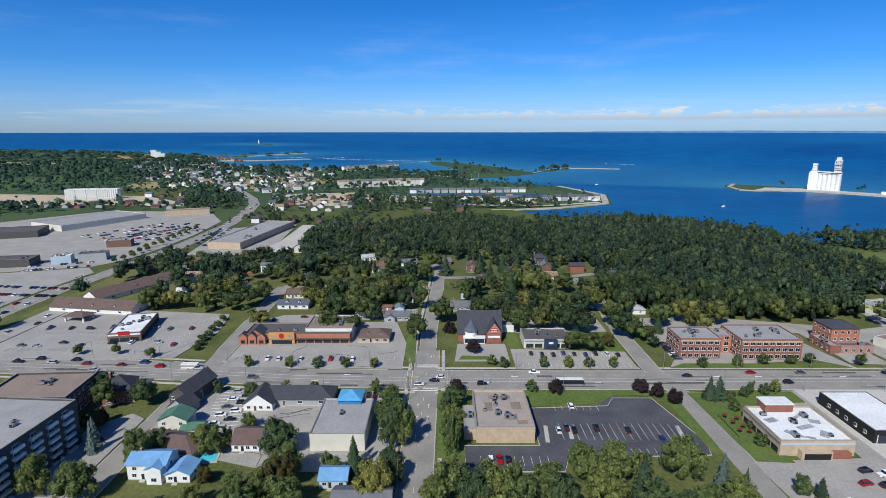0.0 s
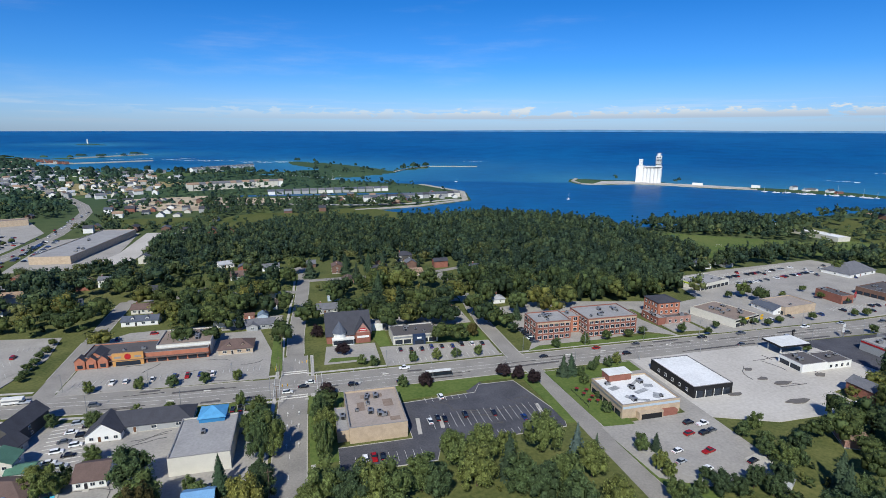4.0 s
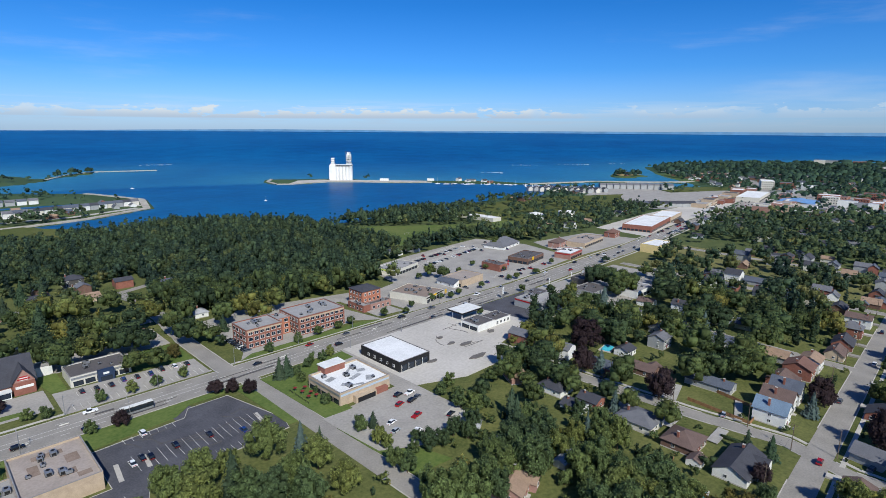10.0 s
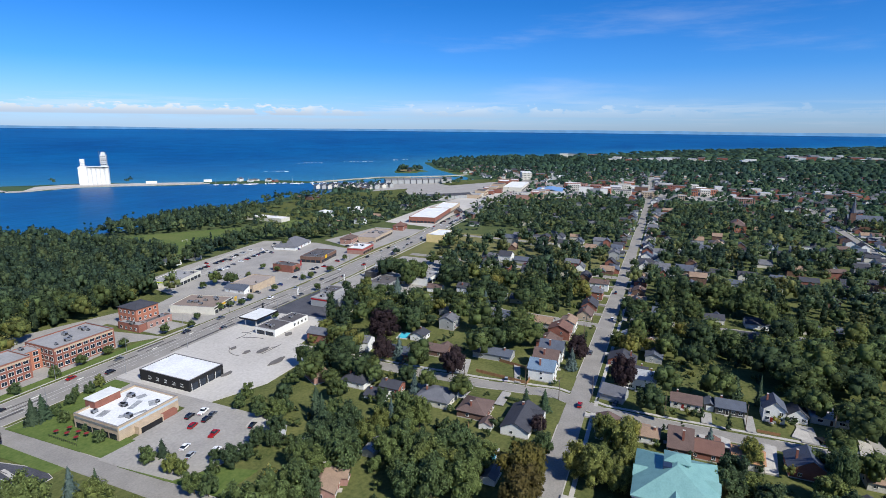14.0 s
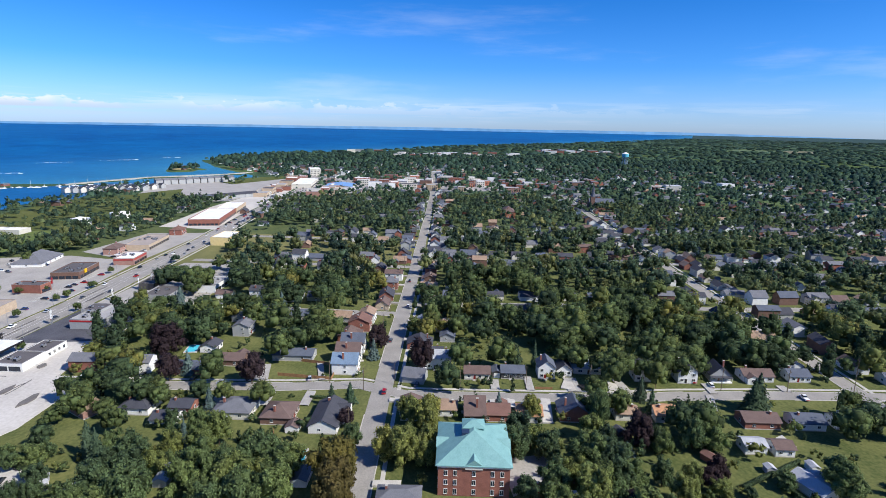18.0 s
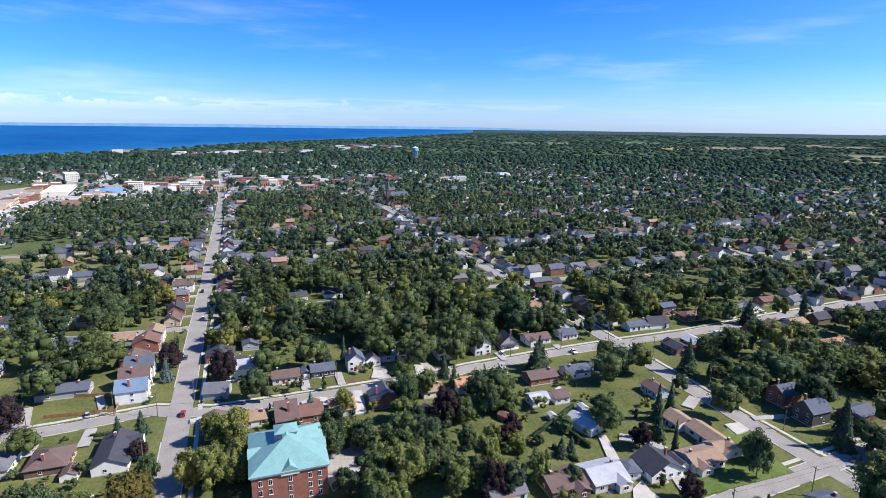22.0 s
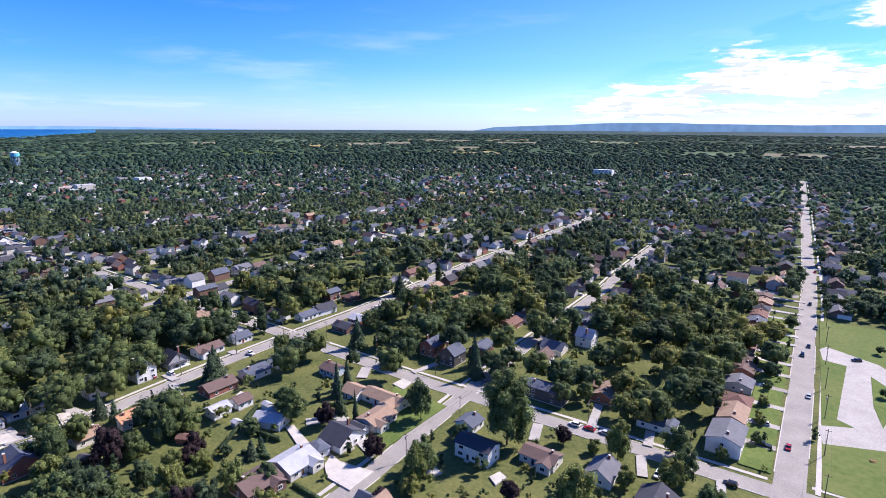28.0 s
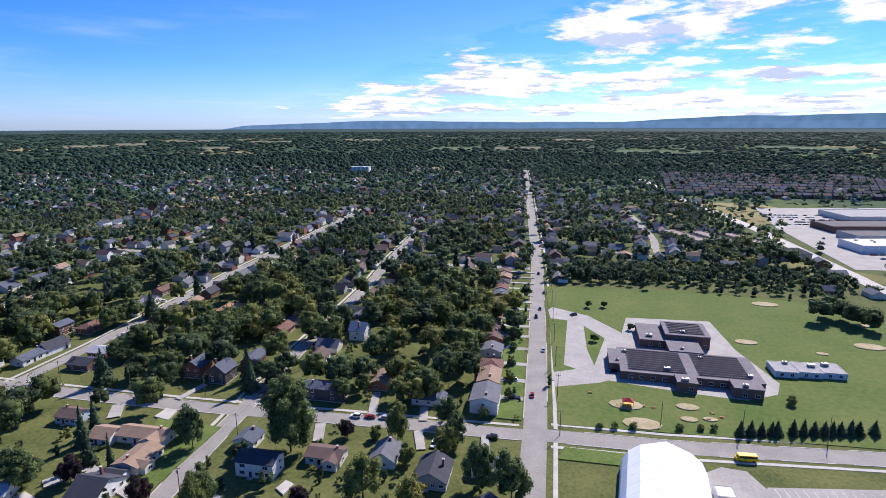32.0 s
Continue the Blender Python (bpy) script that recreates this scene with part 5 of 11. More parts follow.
# brick offices
for bx, by, bw, bd in ((131.5, 272, 21, 17), (167, 273, 31, 22)):
    flat_building(bx, by, bw, bd, 10.4, 0, "brickred", "grey", "three-storey red brick office block with flat roof", "office", "office_block", "", 7, st=3, wins="SEW", band=(("S", WALLS["bricktan"]),), parapet=0.7, win=(2.4, 2.0))
flat_building(146.5, 276, 9, 10, 9.6, 0, "brickorange", "grey", "orange brick link between the offices", "office", "office_link", "", 1, st=3, wins="S", parapet=0.4, win=(2.4, 2.0))
orange = flat_building(214.5, 284, 15, 15, 11.2, 0, "brickorange", "dark", "three-storey orange brick house with dark roof", "building", "brick_house", "", 1, st=3, wins="SWE", parapet=0.3)
part("roof_hip", Build().hip(-7.5, 7.5, -7.5, 7.5, 11.55, 2.4, ROOFS["dark"], 0.5), orange)
flat_building(205, 278, 5, 17, 4.2, 0, "brickred", "grey", "low red brick wing", "building", "brick_wing", "", 3, wins="W", parapet=0.5)
flat_building(217, 272.5, 17, 5, 4.0, 0, "brickpink", "dark", "low brick shop front", "shop", "shop", "", 1, wins="S", parapet=0.5)
# gabled hall with a turret
hall = thing("gabled_hall", 20.5, 298, 0, "dark-roofed gabled hall with red brick gable and white turret", "hall")
part("wall", Build().box(-12, 12, -11, 11, -0.3, 4.4, WALLS["brickred"]).gable_end(-12, 12, -11, 11, 4.4, 9.6, WALLS["grey"]), hall)
part("roof", Build().gable(-12, 12, -11, 11, 4.5, 10.0, ROOFS["dark"], 0.6, 0.3), hall)
part("front_gable", Build().box(3.5, 11.5, -13.4, -6, -0.3, 6.0, WALLS["brickred"]).gable_end(3.5, 11.5, -13.4, -4, 6.0, 6.0, WALLS["brickpink"], "y").box(4.2, 10.8, -13.5, -13.38, 3.0, 4.2, WHITE).box(6.0, 9.0, -13.52, -13.38, 6.6, 8.0, WHITE), hall, "red brick front gable")
part("gable_roof", Build().gable(3.5, 11.5, -13.4, -2, 6.0, 6.1, ROOFS["dark"], 0.5, 0.25, "y"), hall)
part("sign", Build().box(5.2, 9.8, -13.62, -13.5, 6.9, 7.5, RED_P).box(6.0, 9.0, -13.62, -13.5, 8.0, 8.5, RED_P), hall)
tur = part("turret", Build().cyl(-5, -10.5, 0, 6.5, 3.4, 3.4, WHITE, 12), hall, "white round turret")
part("turret_roof", Build().cyl(-5, -10.5, 6.5, 12.5, 4.0, 0.1, ROOFS["slate"], 12), hall)
for i in range(7):
    a = radians(180 + i * 30)
    part("window", window_mesh(1.1, 2.2), tur, at=pose(-5 + 3.42 * math.cos(a), -10.5 + 3.42 * math.sin(a), 1.0, 0, 0, math.degrees(a) + 90))
part("porch", Build().box(-9, 2.5, -14.6, -11, -0.2, 3.2, WHITE).box(-9.3, 2.8, -14.9, -11, 3.2, 3.5, WHITE).box(-8.6, 2.2, -14.66, -14.5, 0.5, 2.8, GLASS), hall, "white glazed front porch")
paint_poly(rect_pts(20, 296, 28, 32))
flat_building(37, 342, 26, 9, 3.6, 2, "white", "white", "long low white shed behind the hall", "shed", "store_shed", "", 0, parapet=0.2)
flat_building(36.5, 305, 9, 8, 4.0, 0, "white", "grey", "low white annexe with flat roof", "building", "annexe", "", 0)
flat_building(56, 285.5, 25, 17, 4.6, 0, "cream", "dark", "low grey shop with a dark flat roof", "shop", "shop", "S", 4, band=(("S", METAL),))
sb = thing("entrance_block", 57.5, 276, 0, "blue entrance block of the shop", "entrance")
part("block", Build().box(-3.4, 3.4, -1.2, 0.6, -0.2, 5.6, NAVY).box(-2.4, 2.4, -1.32, -1.18, 0.3, 2.4, GLASS).box(-1.2, 1.2, -1.34, -1.18, 3.4, 4.4, WHITE), sb)
# the store with the blue cube
flat_building(-38.5, 194, 20, 27, 6.6, 0, "cream", "grey", "pale concrete store with a grey flat roof", "store", "store", "", 1, parapet=0.4)
cube = thing("blue_entrance", -37.5, 207.5, 0, "blue glazed entrance cube with a pyramid roof", "entrance")
part("wall", Build().box(-4.6, 4.6, -4.6, 4.6, -0.3, 8.6, BLUE_P), cube)
part("roof", Build().hip(-4.6, 4.6, -4.6, 4.6, 8.6, 2.6, C("blue_roof", 92, 160, 206), 0.5), cube)
house(-64, 220, 0, 34, 12, 1, "dark", "grey", "hip", chimney=False, pitch=0.6, name="club_house")
house(-77, 215, 0, 12, 11, 1, "dark", "white", "cross", chimney=False, pitch=0.8, name="club_house")
# shop rows north of the main street
flat_building(-80, 293, 58, 18, 4.8, 0, "brickorange", "dark", "long orange-fronted shop row with a dark roof", "shop", "shop_row", "S", 2, canopy=("S", ROOFS["brown"]))
flat_building(-63.5, 300, 26, 22, 6.4, 0, "cream", "brown", "cream-fronted store with a brown flat roof", "store", "store", "", 8, band=(("S", WHITE),))
pub = thing("orange_front", -88, 283.5, 0, "warm tan shop front with a round sign", "shop front")
part("front", Build().box(-7, 7, -1.0, 0.3, -0.2, 6.6, C("shop_tan", 202, 152, 92)).box(-6, -3, -1.1, -0.98, 4.2, 5.2, COPING).box(3, 6, -1.1, -0.98, 4.2, 5.2, COPING).box(-5.5, 5.5, -1.1, -0.98, 0.3, 2.5, GLASS), pub)
part("round_sign", Build().rod((0, -1.16, 4.9), (0, -1.05, 4.9), 1.5, RED_P, 20), pub, "round red sign disc")
for u in (-109, -104, -99):
    gb = thing("shop_gable", u, 282.2, 0, "small brick shop-front gable with dark roof", "gable")
    part("wall", Build().box(-2.2, 2.2, -0.4, 1.5, -0.2, 4.6, WALLS["brickorange"]).gable_end(-2.2, 2.2, -0.4, 1.5, 4.6, 2.2, WALLS["brickorange"], "y").box(-1.2, 1.2, -0.48, -0.38, 0.8, 2.6, GLASS), gb)
    part("roof", Build().gable(-2.2, 2.2, -0.4, 3.5, 4.65, 2.2, ROOFS["dark"], 0.3, 0.2, "y"), gb)
house(-103, 289, 0, 12, 9, 1, "dark", "brickorange", "cross", chimney=False, pitch=0.8, name="shop", drive=False)
house(-38, 291, 0, 17, 13, 1, "brown", "bricktan", "hip", chimney=False, pitch=0.5, name="shop", dormers=2)
# motel, diner and highway side
for mx, my, mw, md, mr in ((-224, 342, 58, 16, -8), (-226, 385, 60, 16, 62)):
    house(mx, my, mr, mw, md, 1, "brown", "white", "gable", chimney=False, pitch=0.55, name="motel", dormers=3)
can = thing("entrance_canopy", -224, 322, -8, "white posted entrance canopy of the motel", "canopy")
for u in (-6, 6):
    for v in (-4, 4):
        part("post", Build().box(u - 0.4, u + 0.4, v - 0.4, v + 0.4, -0.2, 3.6, WHITE), can)
part("roof", Build().hip(-7, 7, -5, 5, 3.6, 2.2, ROOFS["brown"], 0.3), can)
flat_building(-179, 302, 17, 34, 5.0, 12, "brickbrown", "white", "diner with a white flat roof and red sign", "restaurant", "diner", "SE", 9, band=(("S", WHITE),))
sign_bar(thing("diner_sign", -175.5, 285.3, 12, "dark red sign board of the diner", "sign"), 0, 0, 4.2, 6.0, 2.2, 0, RED_P)
house(-141, 222, 20, 12, 13, 2, "dark", "brickred", "hip", pitch=0.8)
house(-109, 222, -12, 9, 20, 2, "dark", "dark", "cross", pitch=0.9, chimney=False)
house(-108, 210, -14, 9, 8, 1, "dark", "grey", "cross", pitch=0.9, chimney=False)
house(-99, 168, 0, 13, 9, 2, "skyblue", "white", "gable")
house(-88, 166, 0, 8, 8, 1, "skyblue", "white", "cross", chimney=False)
house(-100, 182, -10, 26, 13, 1, "brown", "bricktan", "hip", pitch=0.45)
house(-104, 196, 0, 11, 8, 2, "green", "cream", "cross", chimney=False)
house(-96, 193, 0, 8, 6, 1, "green", "white", "gable", chimney=False)
house(-36, 163, 0, 9, 8, 1, "skyblue", "blue", "gable", chimney=False)
house(-25, 150, 0, 18, 12, 1, "grey", "cream", "gable", chimney=False)
house(-72, 186, 0, 10, 12, 1, "brown", "white", "gable", chimney=False)
apt = flat_building(-152, 160, 30, 54, 17.0, -4, "dark", "grey", "dark six-storey apartment block with balconies", "apartment block", "apartment_block", "", 4, st=6, wins="", parapet=0.8)
for s in range(6):
    for i in range(7):
        part("balcony", Build().box(15, 16.2, -24 + i * 7.2, -19.5 + i * 7.2, 0.2 + s * 2.8, 1.2 + s * 2.8, WHITE if (s + i) % 3 else WALLS["cream"]), apt, "pale balcony front")
        part("window", window_mesh(2.4, 1.6), apt, at=pose(15, -22 + i * 7.2, 0.7 + s * 2.8, 0, 0, 90))
flat_building(-168, 212, 34, 24, 10.0, 4, "dark", "brown", "dark flat-roofed block with a pale gravel roof", "building", "flat_block", "", 3, st=3, wins="E", parapet=0.9)
# gas station and shops east
gas = thing("gas_canopy", 245, 220, 0, "white flat gas station canopy with black edge", "canopy")
for u in (-7, 7):
    for v in (-4, 4):
        part("post", Build().box(u - 0.25, u + 0.25, v - 0.25, v + 0.25, -0.2, 4.6, WHITE), gas)
part("roof", Build().box(-9.5, 9.5, -6.5, 6.5, 4.6, 5.5, BLACK).box(-9.2, 9.2, -6.2, 6.2, 5.5, 5.6, WHITE), gas)
paint_poly(rect_pts(245, 220, 20, 14))
flat_building(237, 202, 15, 14, 4.0, 0, "white", "dark", "white gas station shop with a dark flat roof", "shop", "gas_shop", "W", 2, parapet=0.3)
flat_building(252, 201, 15, 12, 3.6, 0, "white", "dark", "low white shop with a dark flat roof", "shop", "shop", "", 2, wins="SE", parapet=0.3)
flat_building(298, 202, 26, 19, 5.4, 0, "grey", "grey", "grey panelled flat-roofed building", "shop", "shop", "", 3, band=(("W", RED_P),), parapet=0.4)
flat_building(305, 208, 12, 12, 6.6, 0, "grey", "dark", "tall grey flat-roofed block of the shop", "shop", "shop", "E", 1, parapet=0.3)
flat_building(251, 272, 24, 30, 4.6, 16, "cream", "brown", "low shop with a yellow sign and gravel roof", "shop", "shop", "S", 9, band=(("S", BLACK),))
sign_bar(thing("shop_sign", 254, 257, 16, "yellow shop sign over the entrance", "sign"), 0, 0, 3.6, 5.0, 1.2, 0, YELLOW_P)
flat_building(289, 338, 34, 20, 4.6, 16, "cream", "grey", "low shop with a lime green end wall", "shop", "shop", "S", 3, band=(("W", LIME_P),))
flat_building(303, 276, 27, 19, 5.2, 6, "bricktan", "tan", "small shop with a tan flat roof", "shop", "shop", "W", 1)
house(290, 277, 90, 18, 11, 1, "slate", "white", "gable", chimney=False, name="shop", pitch=0.5)
flat_building(352, 285, 10, 20, 5.5, 0, "brickred", "dark", "fast food place with red towers", "restaurant", "fast_food", "S", 3)
rf = flat_building(398, 286, 32, 20, 5.0, 10, "brickbrown", "dark", "brown fast food restaurant with a yellow arch sign", "restaurant", "fast_food", "SW", 5)
part("sign", Build().box(-9, -5.4, -10.6, -10.4, 3.2, 6.2, YELLOW_P), rf)
flat_building(440, 268, 26, 16, 5.2, 8, "brickpink", "white", "pinkish shop with a white flat roof", "shop", "shop", "S", 4, band=(("S", RED_P), ("W", RED_P)))
flat_building(372, 168, 26, 15, 4.8, 0, "white", "grey", "white flat-roofed office by a yard", "office", "office", "S", 3)
flat_building(372, 210, 22, 11, 4.6, 0, "dark", "dark", "dark flat gas station canopy", "canopy", "gas_canopy", "", 1)
flat_building(348, 190, 24, 18, 4.4, 0, "grey", "dark", "low grey flat-roofed shop", "shop", "shop", "E", 3)
house(392, 214, 0, 16, 11, 2, "tan", "white", "gable", chimney=False)
flat_building(527, 222, 34, 18, 7.5, 0, "yellow", "white", "tall cream warehouse with a white roof", "warehouse", "warehouse", "", 0, wins="")
flat_building(656, 292, 90, 34, 7.0, 10, "brickred", "white", "long red brick store with a white roof", "store", "store", "SW", 10)
flat_building(730, 300, 60, 26, 7.0, 10, "bricktan", "white", "tan brick store with a white roof", "store", "store", "S", 6)
flat_building(1075, 293, 120, 36, 7.0, 8, "cream", "white", "long pale store with a white roof", "store", "store", "S", 4)
flat_building(905, 318, 60, 24, 6.0, 8, "bricktan", "grey", "low grey-roofed shop block", "shop", "shop", "S", 3)
flat_building(505, 290, 50, 22, 4.8, 8, "bricktan", "tan", "long low strip of shops", "shop", "shop_row", "S", 6)
house(470, 300, 8, 18, 12, 2, "brown", "brickpink", "hip")
house(560, 288, 8, 16, 12, 2, "rust", "brickred", "hip")
house(430, 340, 12, 36, 22, 1, "grey", "white", "hip", chimney=False, pitch=0.6, name="hall")
flat_building(545, 486, 16, 90, 4.5, 0, "cream", "white", "long low white shed by the field", "shed", "storage_shed", "", 0)
for tx, ty in ((600, 420), (650, 405)):
    tk = thing("tank", tx, ty, 0, "round white storage tank with a conical roof", "tank")
    part("body", Build().cyl(0, 0, -0.3, 7, 11, 11, WHITE, 20), tk)
    part("roof", Build().cyl(0, 0, 7, 9.5, 11.3, 0.8, WHITE, 20), tk)
    paint_poly(rect_pts(tx, ty, 26, 26))
# downtown
dn = random.Random(5)
for i in range(22):
    x = 900 + dn.uniform(0, 260)
    for yy, s in ((262 + (x - 900) * 0.1 + 26, 1), (262 + (x - 900) * 0.1 - 26, -1)):
        if dn.random() < 0.6:
            flat_building(x, yy + s * dn.uniform(0, 30), dn.uniform(14, 34), dn.uniform(14, 26), dn.uniform(5, 11), 8, dn.choice(("brickred", "brickpink", "bricktan", "cream")), dn.choice(("white", "grey", "dark")), "brick downtown building with a flat roof", "building", "downtown_building", "", 2, st=2, wins="S")
for i in range(26):
    x = 1000 + dn.uniform(0, 230)
    yy = dn.uniform(-150, 190)
    flat_building(x, yy, dn.uniform(14, 30), dn.uniform(14, 34), dn.uniform(7, 13), 3, dn.choice(("brickred", "brickpink", "brickorange", "cream", "bricktan")), dn.choice(("white", "grey", "dark")), "brick downtown building with a flat roof", "building", "downtown_building", "", 2, st=3, wins="W")
bl = thing("arena", 1030, 215, 4, "long low building with a bright blue roof", "building")
part("wall", Build().box(-30, 30, -26, 26, -0.3, 6, WALLS["cream"]), bl)
part("roof", Build().gable(-30, 30, -26, 26, 6.1, 3.0, C("bright_blue", 120, 160, 205), 0.5, 0.3), bl)
paint_poly(rect_pts(1030, 215, 62, 54))
flat_building(1290, 330, 46, 24, 16, 20, "cream", "white", "pale four-storey block with a white roof", "building", "office_block", "", 2, st=4, wins="SW")
house(728, -75, 0, 26, 18, 3, "brown", "brickorange", "hip", pitch=0.7, name="town_hall")
ch = thing("stone_church", 822, -222, 0, "grey-roofed stone church with a tall steeple", "church")
part("wall", Build().box(-9, 9, -18, 18, -0.3, 8, WALLS["brickbrown"]).gable_end(-9, 9, -18, 18, 8, 8, WALLS["brickbrown"], "y"), ch)
part("roof", Build().gable(-9, 9, -18, 18, 8.1, 8.2, ROOFS["slate"], 0.5, 0.3, "y"), ch)
st_ = part("tower", Build().box(-14, -8, 12, 18, -0.3, 20, WALLS["brickbrown"]), ch)
part("spire", Build().cyl(-11, 15, 20, 38, 3.4, 0.1, ROOFS["slate"], 8), st_)
paint_poly(rect_pts(822, -222, 24, 40))
wt = thing("water_tower", 1760, -532, 0, "pale blue spheroid water tower on legs", "water tower")
for i in range(6):
    a = i * math.pi / 3
    part("leg", Build().rod((9 * math.cos(a), 9 * math.sin(a), -0.3), (8.4 * math.cos(a), 8.4 * math.sin(a), 34), 0.7, WALLS["blue"]), wt)
part("shaft", Build().cyl(0, 0, -0.3, 34, 1.5, 1.5, WALLS["blue"], 10), wt)
TANKBLUE = C("tank_blue", 96, 186, 214)
part("tank", Build().cyl(0, 0, 32, 36, 5, 10.5, TANKBLUE, 16).cyl(0, 0, 36, 45, 10.5, 10.5, TANKBLUE, 16).cyl(0, 0, 45, 50, 10.5, 2, WHITE, 16), wt)
flat_building(1150, -420, 50, 40, 4, 0, "cream", "tan", "bare sandy low depot block", "building", "depot", "", 1)
# grain elevator on its pier
silo = thing("grain_elevator", 738, 1066, -41, "huge white concrete grain elevator with rooftop towers", "grain elevator")
SILO_W = M("silo_concrete", srgb(232, 232, 230), 0.85, srgb(206, 206, 204), 0.05, 0.5, 0.1)
for i in range(5):
    for j in range(3):
        part("silo", Build().cyl(-8 + i * 7.4, -7.4 + j * 7.4, -1, 31, 3.9, 3.9, SILO_W, 14), silo)
part("headhouse", Build().box(-26, -11.5, -10, 10, -1, 34, SILO_W).box(-24, -13, -8, 8, 34, 37, SILO_W), silo)
part("head_tower", Build().box(-22, -14.5, -4.5, 4.5, 37, 50, SILO_W).box(-22.6, -14, -5, 5, 42, 42.6, METAL).box(-22.6, -14, -5, 5, 46.5, 47, METAL), silo, "narrow white rooftop tower")
part("gallery", Build().box(-11.5, 26, -6, 6, 31, 35.5, SILO_W).box(-11.5, 26, -6.1, -5.95, 32.5, 34, GLASS), silo)
part("work_tower", Build().box(13, 24, -6, 6, 35.5, 58, SILO_W).box(12, 25, -7, 7, 43, 43.6, METAL).box(15, 22, -5, 5, 58, 63, SILO_W).box(12, 25, -7, 7, 51, 51.6, METAL), silo, "tall rooftop work tower")
for i in range(3):
    for z in (38, 46, 53.5):
        part("window", window_mesh(2.0, 2.4), silo, at=pose(15 + i * 3.4, -6, z, 0, 0, 0))
part("roof_deck", Build().box(-11.4, 22.2, -11.2, 11.2, 31.0, 31.5, FLATS["dark"]).box(-23.9, -13.1, -7.9, 7.9, 37.0, 37.3, FLATS["dark"]), silo, "dark flat roof over the silos")
for z_, w_ in ((40, 15), (48.5, 14)):
    part("walkway", Build().box(11.5, 25.5, -7.6, -7.4, z_ + 1.0, z_ + 1.12, METAL).box(11.5, 25.5, -7.6, -7.4, z_ + 0.5, z_ + 0.6, METAL).box(11.5, 25.5, -7.7, -6, z_, z_ + 0.2, METAL), silo, "grey metal walkway with rails")
for i in range(5):
    part("mast", Build().rod((12 + i * 3, -7, 43), (12 + i * 3, -7, 66), 0.15, METAL), silo)
lot("wharf", [(600, 1060), (690, 1050), (748, 1000), (800, 940), (850, 900), (870, 915), (810, 985), (760, 1040), (700, 1100), (650, 1110)], LOT_PALE, "pale gravel wharf round the grain elevator", category="yard")
flat_building(800, 985, 20, 8, 4, -45, "white", "white", "small white harbour shed", "shed", "harbour_shed", "", 0)
flat_building(880, 915, 16, 8, 4, -45, "white", "white", "small white harbour shed", "shed", "harbour_shed", "", 0)
# hall with the teal roof
th = thing("brick_hall", 164, -14, 0, "red brick hall with a teal metal hipped roof", "hall")
tw, td, thh = 25.0, 23.0, 10.4
part("wall", Build().box(-tw / 2, tw / 2, -td / 2, td / 2, -0.3, thh, WALLS["brickred"]), th)
part("cornice", Build().box(-tw / 2 - 0.35, tw / 2 + 0.35, -td / 2 - 0.35, td / 2 + 0.35, thh, thh + 0.9, WHITE), th, "white cornice")
tr_ = part("roof", Build().hip(-tw / 2, tw / 2, -td / 2, td / 2, thh + 0.95, 5.6, TEAL, 0.8, 0.25), th)
for i in range(-4, 5):
    part("seam", Build().rod((-tw / 2 - 0.6, i * 1.2, thh + 1.05), (-1.0 - abs(i) * 0.9, i * 1.2 * 0.75, thh + 6.2 - abs(i) * 0.42), 0.05, TEAL), tr_)
part("cupola", Build().box(1.0, 6.5, -3.4, 3.4, thh + 2.5, thh + 6.2, TEAL).hip(1.0, 6.5, -3.4, 3.4, thh + 6.2, 1.4, TEAL, 0.5), tr_, "teal roof cupola")
part("hatch", Build().box(-2.0, 0.9, 1.2, 4.0, thh + 2.5, thh + 5.9, NAVY), tr_, "dark blue roof hatch")
for s in (-1, 1):
    part("dormer", Build().gable_end(-2.6, 2.6, min(s * (td / 2 - 1.5), s * (td / 2 + 0.5)), max(s * (td / 2 - 1.5), s * (td / 2 + 0.5)), thh + 0.9, 2.0, WALLS["cream"], "y").gable(-2.6, 2.6, min(s * (td / 2 - 3), s * (td / 2 + 0.6)), max(s * (td / 2 - 3), s * (td / 2 + 0.6)), thh + 0.95, 2.1, TEAL, 0.4, 0.15, "y"), tr_)
part("dormer", Build().add([(-tw / 2 - 0.6, -3, thh + 0.9), (-tw / 2 - 0.6, 3, thh + 0.9), (-tw / 2 - 0.6, 0, thh + 3.0), (-tw / 2 + 4, 0, thh + 3.0)], [(0, 2, 1), (0, 3, 2), (1, 2, 3), (0, 1, 3)], TEAL).box(-tw / 2 - 0.5, -tw / 2 + 0.4, -2.8, 2.8, thh - 0.5, thh + 0.95, WALLS["cream"]), tr_)
sp_t = wall_spots(tw, td)
for side in "SNEW":
    for s in range(3):
        for u in (-9, -6, 0, 6, 9):
            part("window", window_mesh(1.2, 1.9), th, at=sp_t[side](u, 0.8 + s * 3.3))
paint_poly(rect_pts(164, -14, 28, 26))
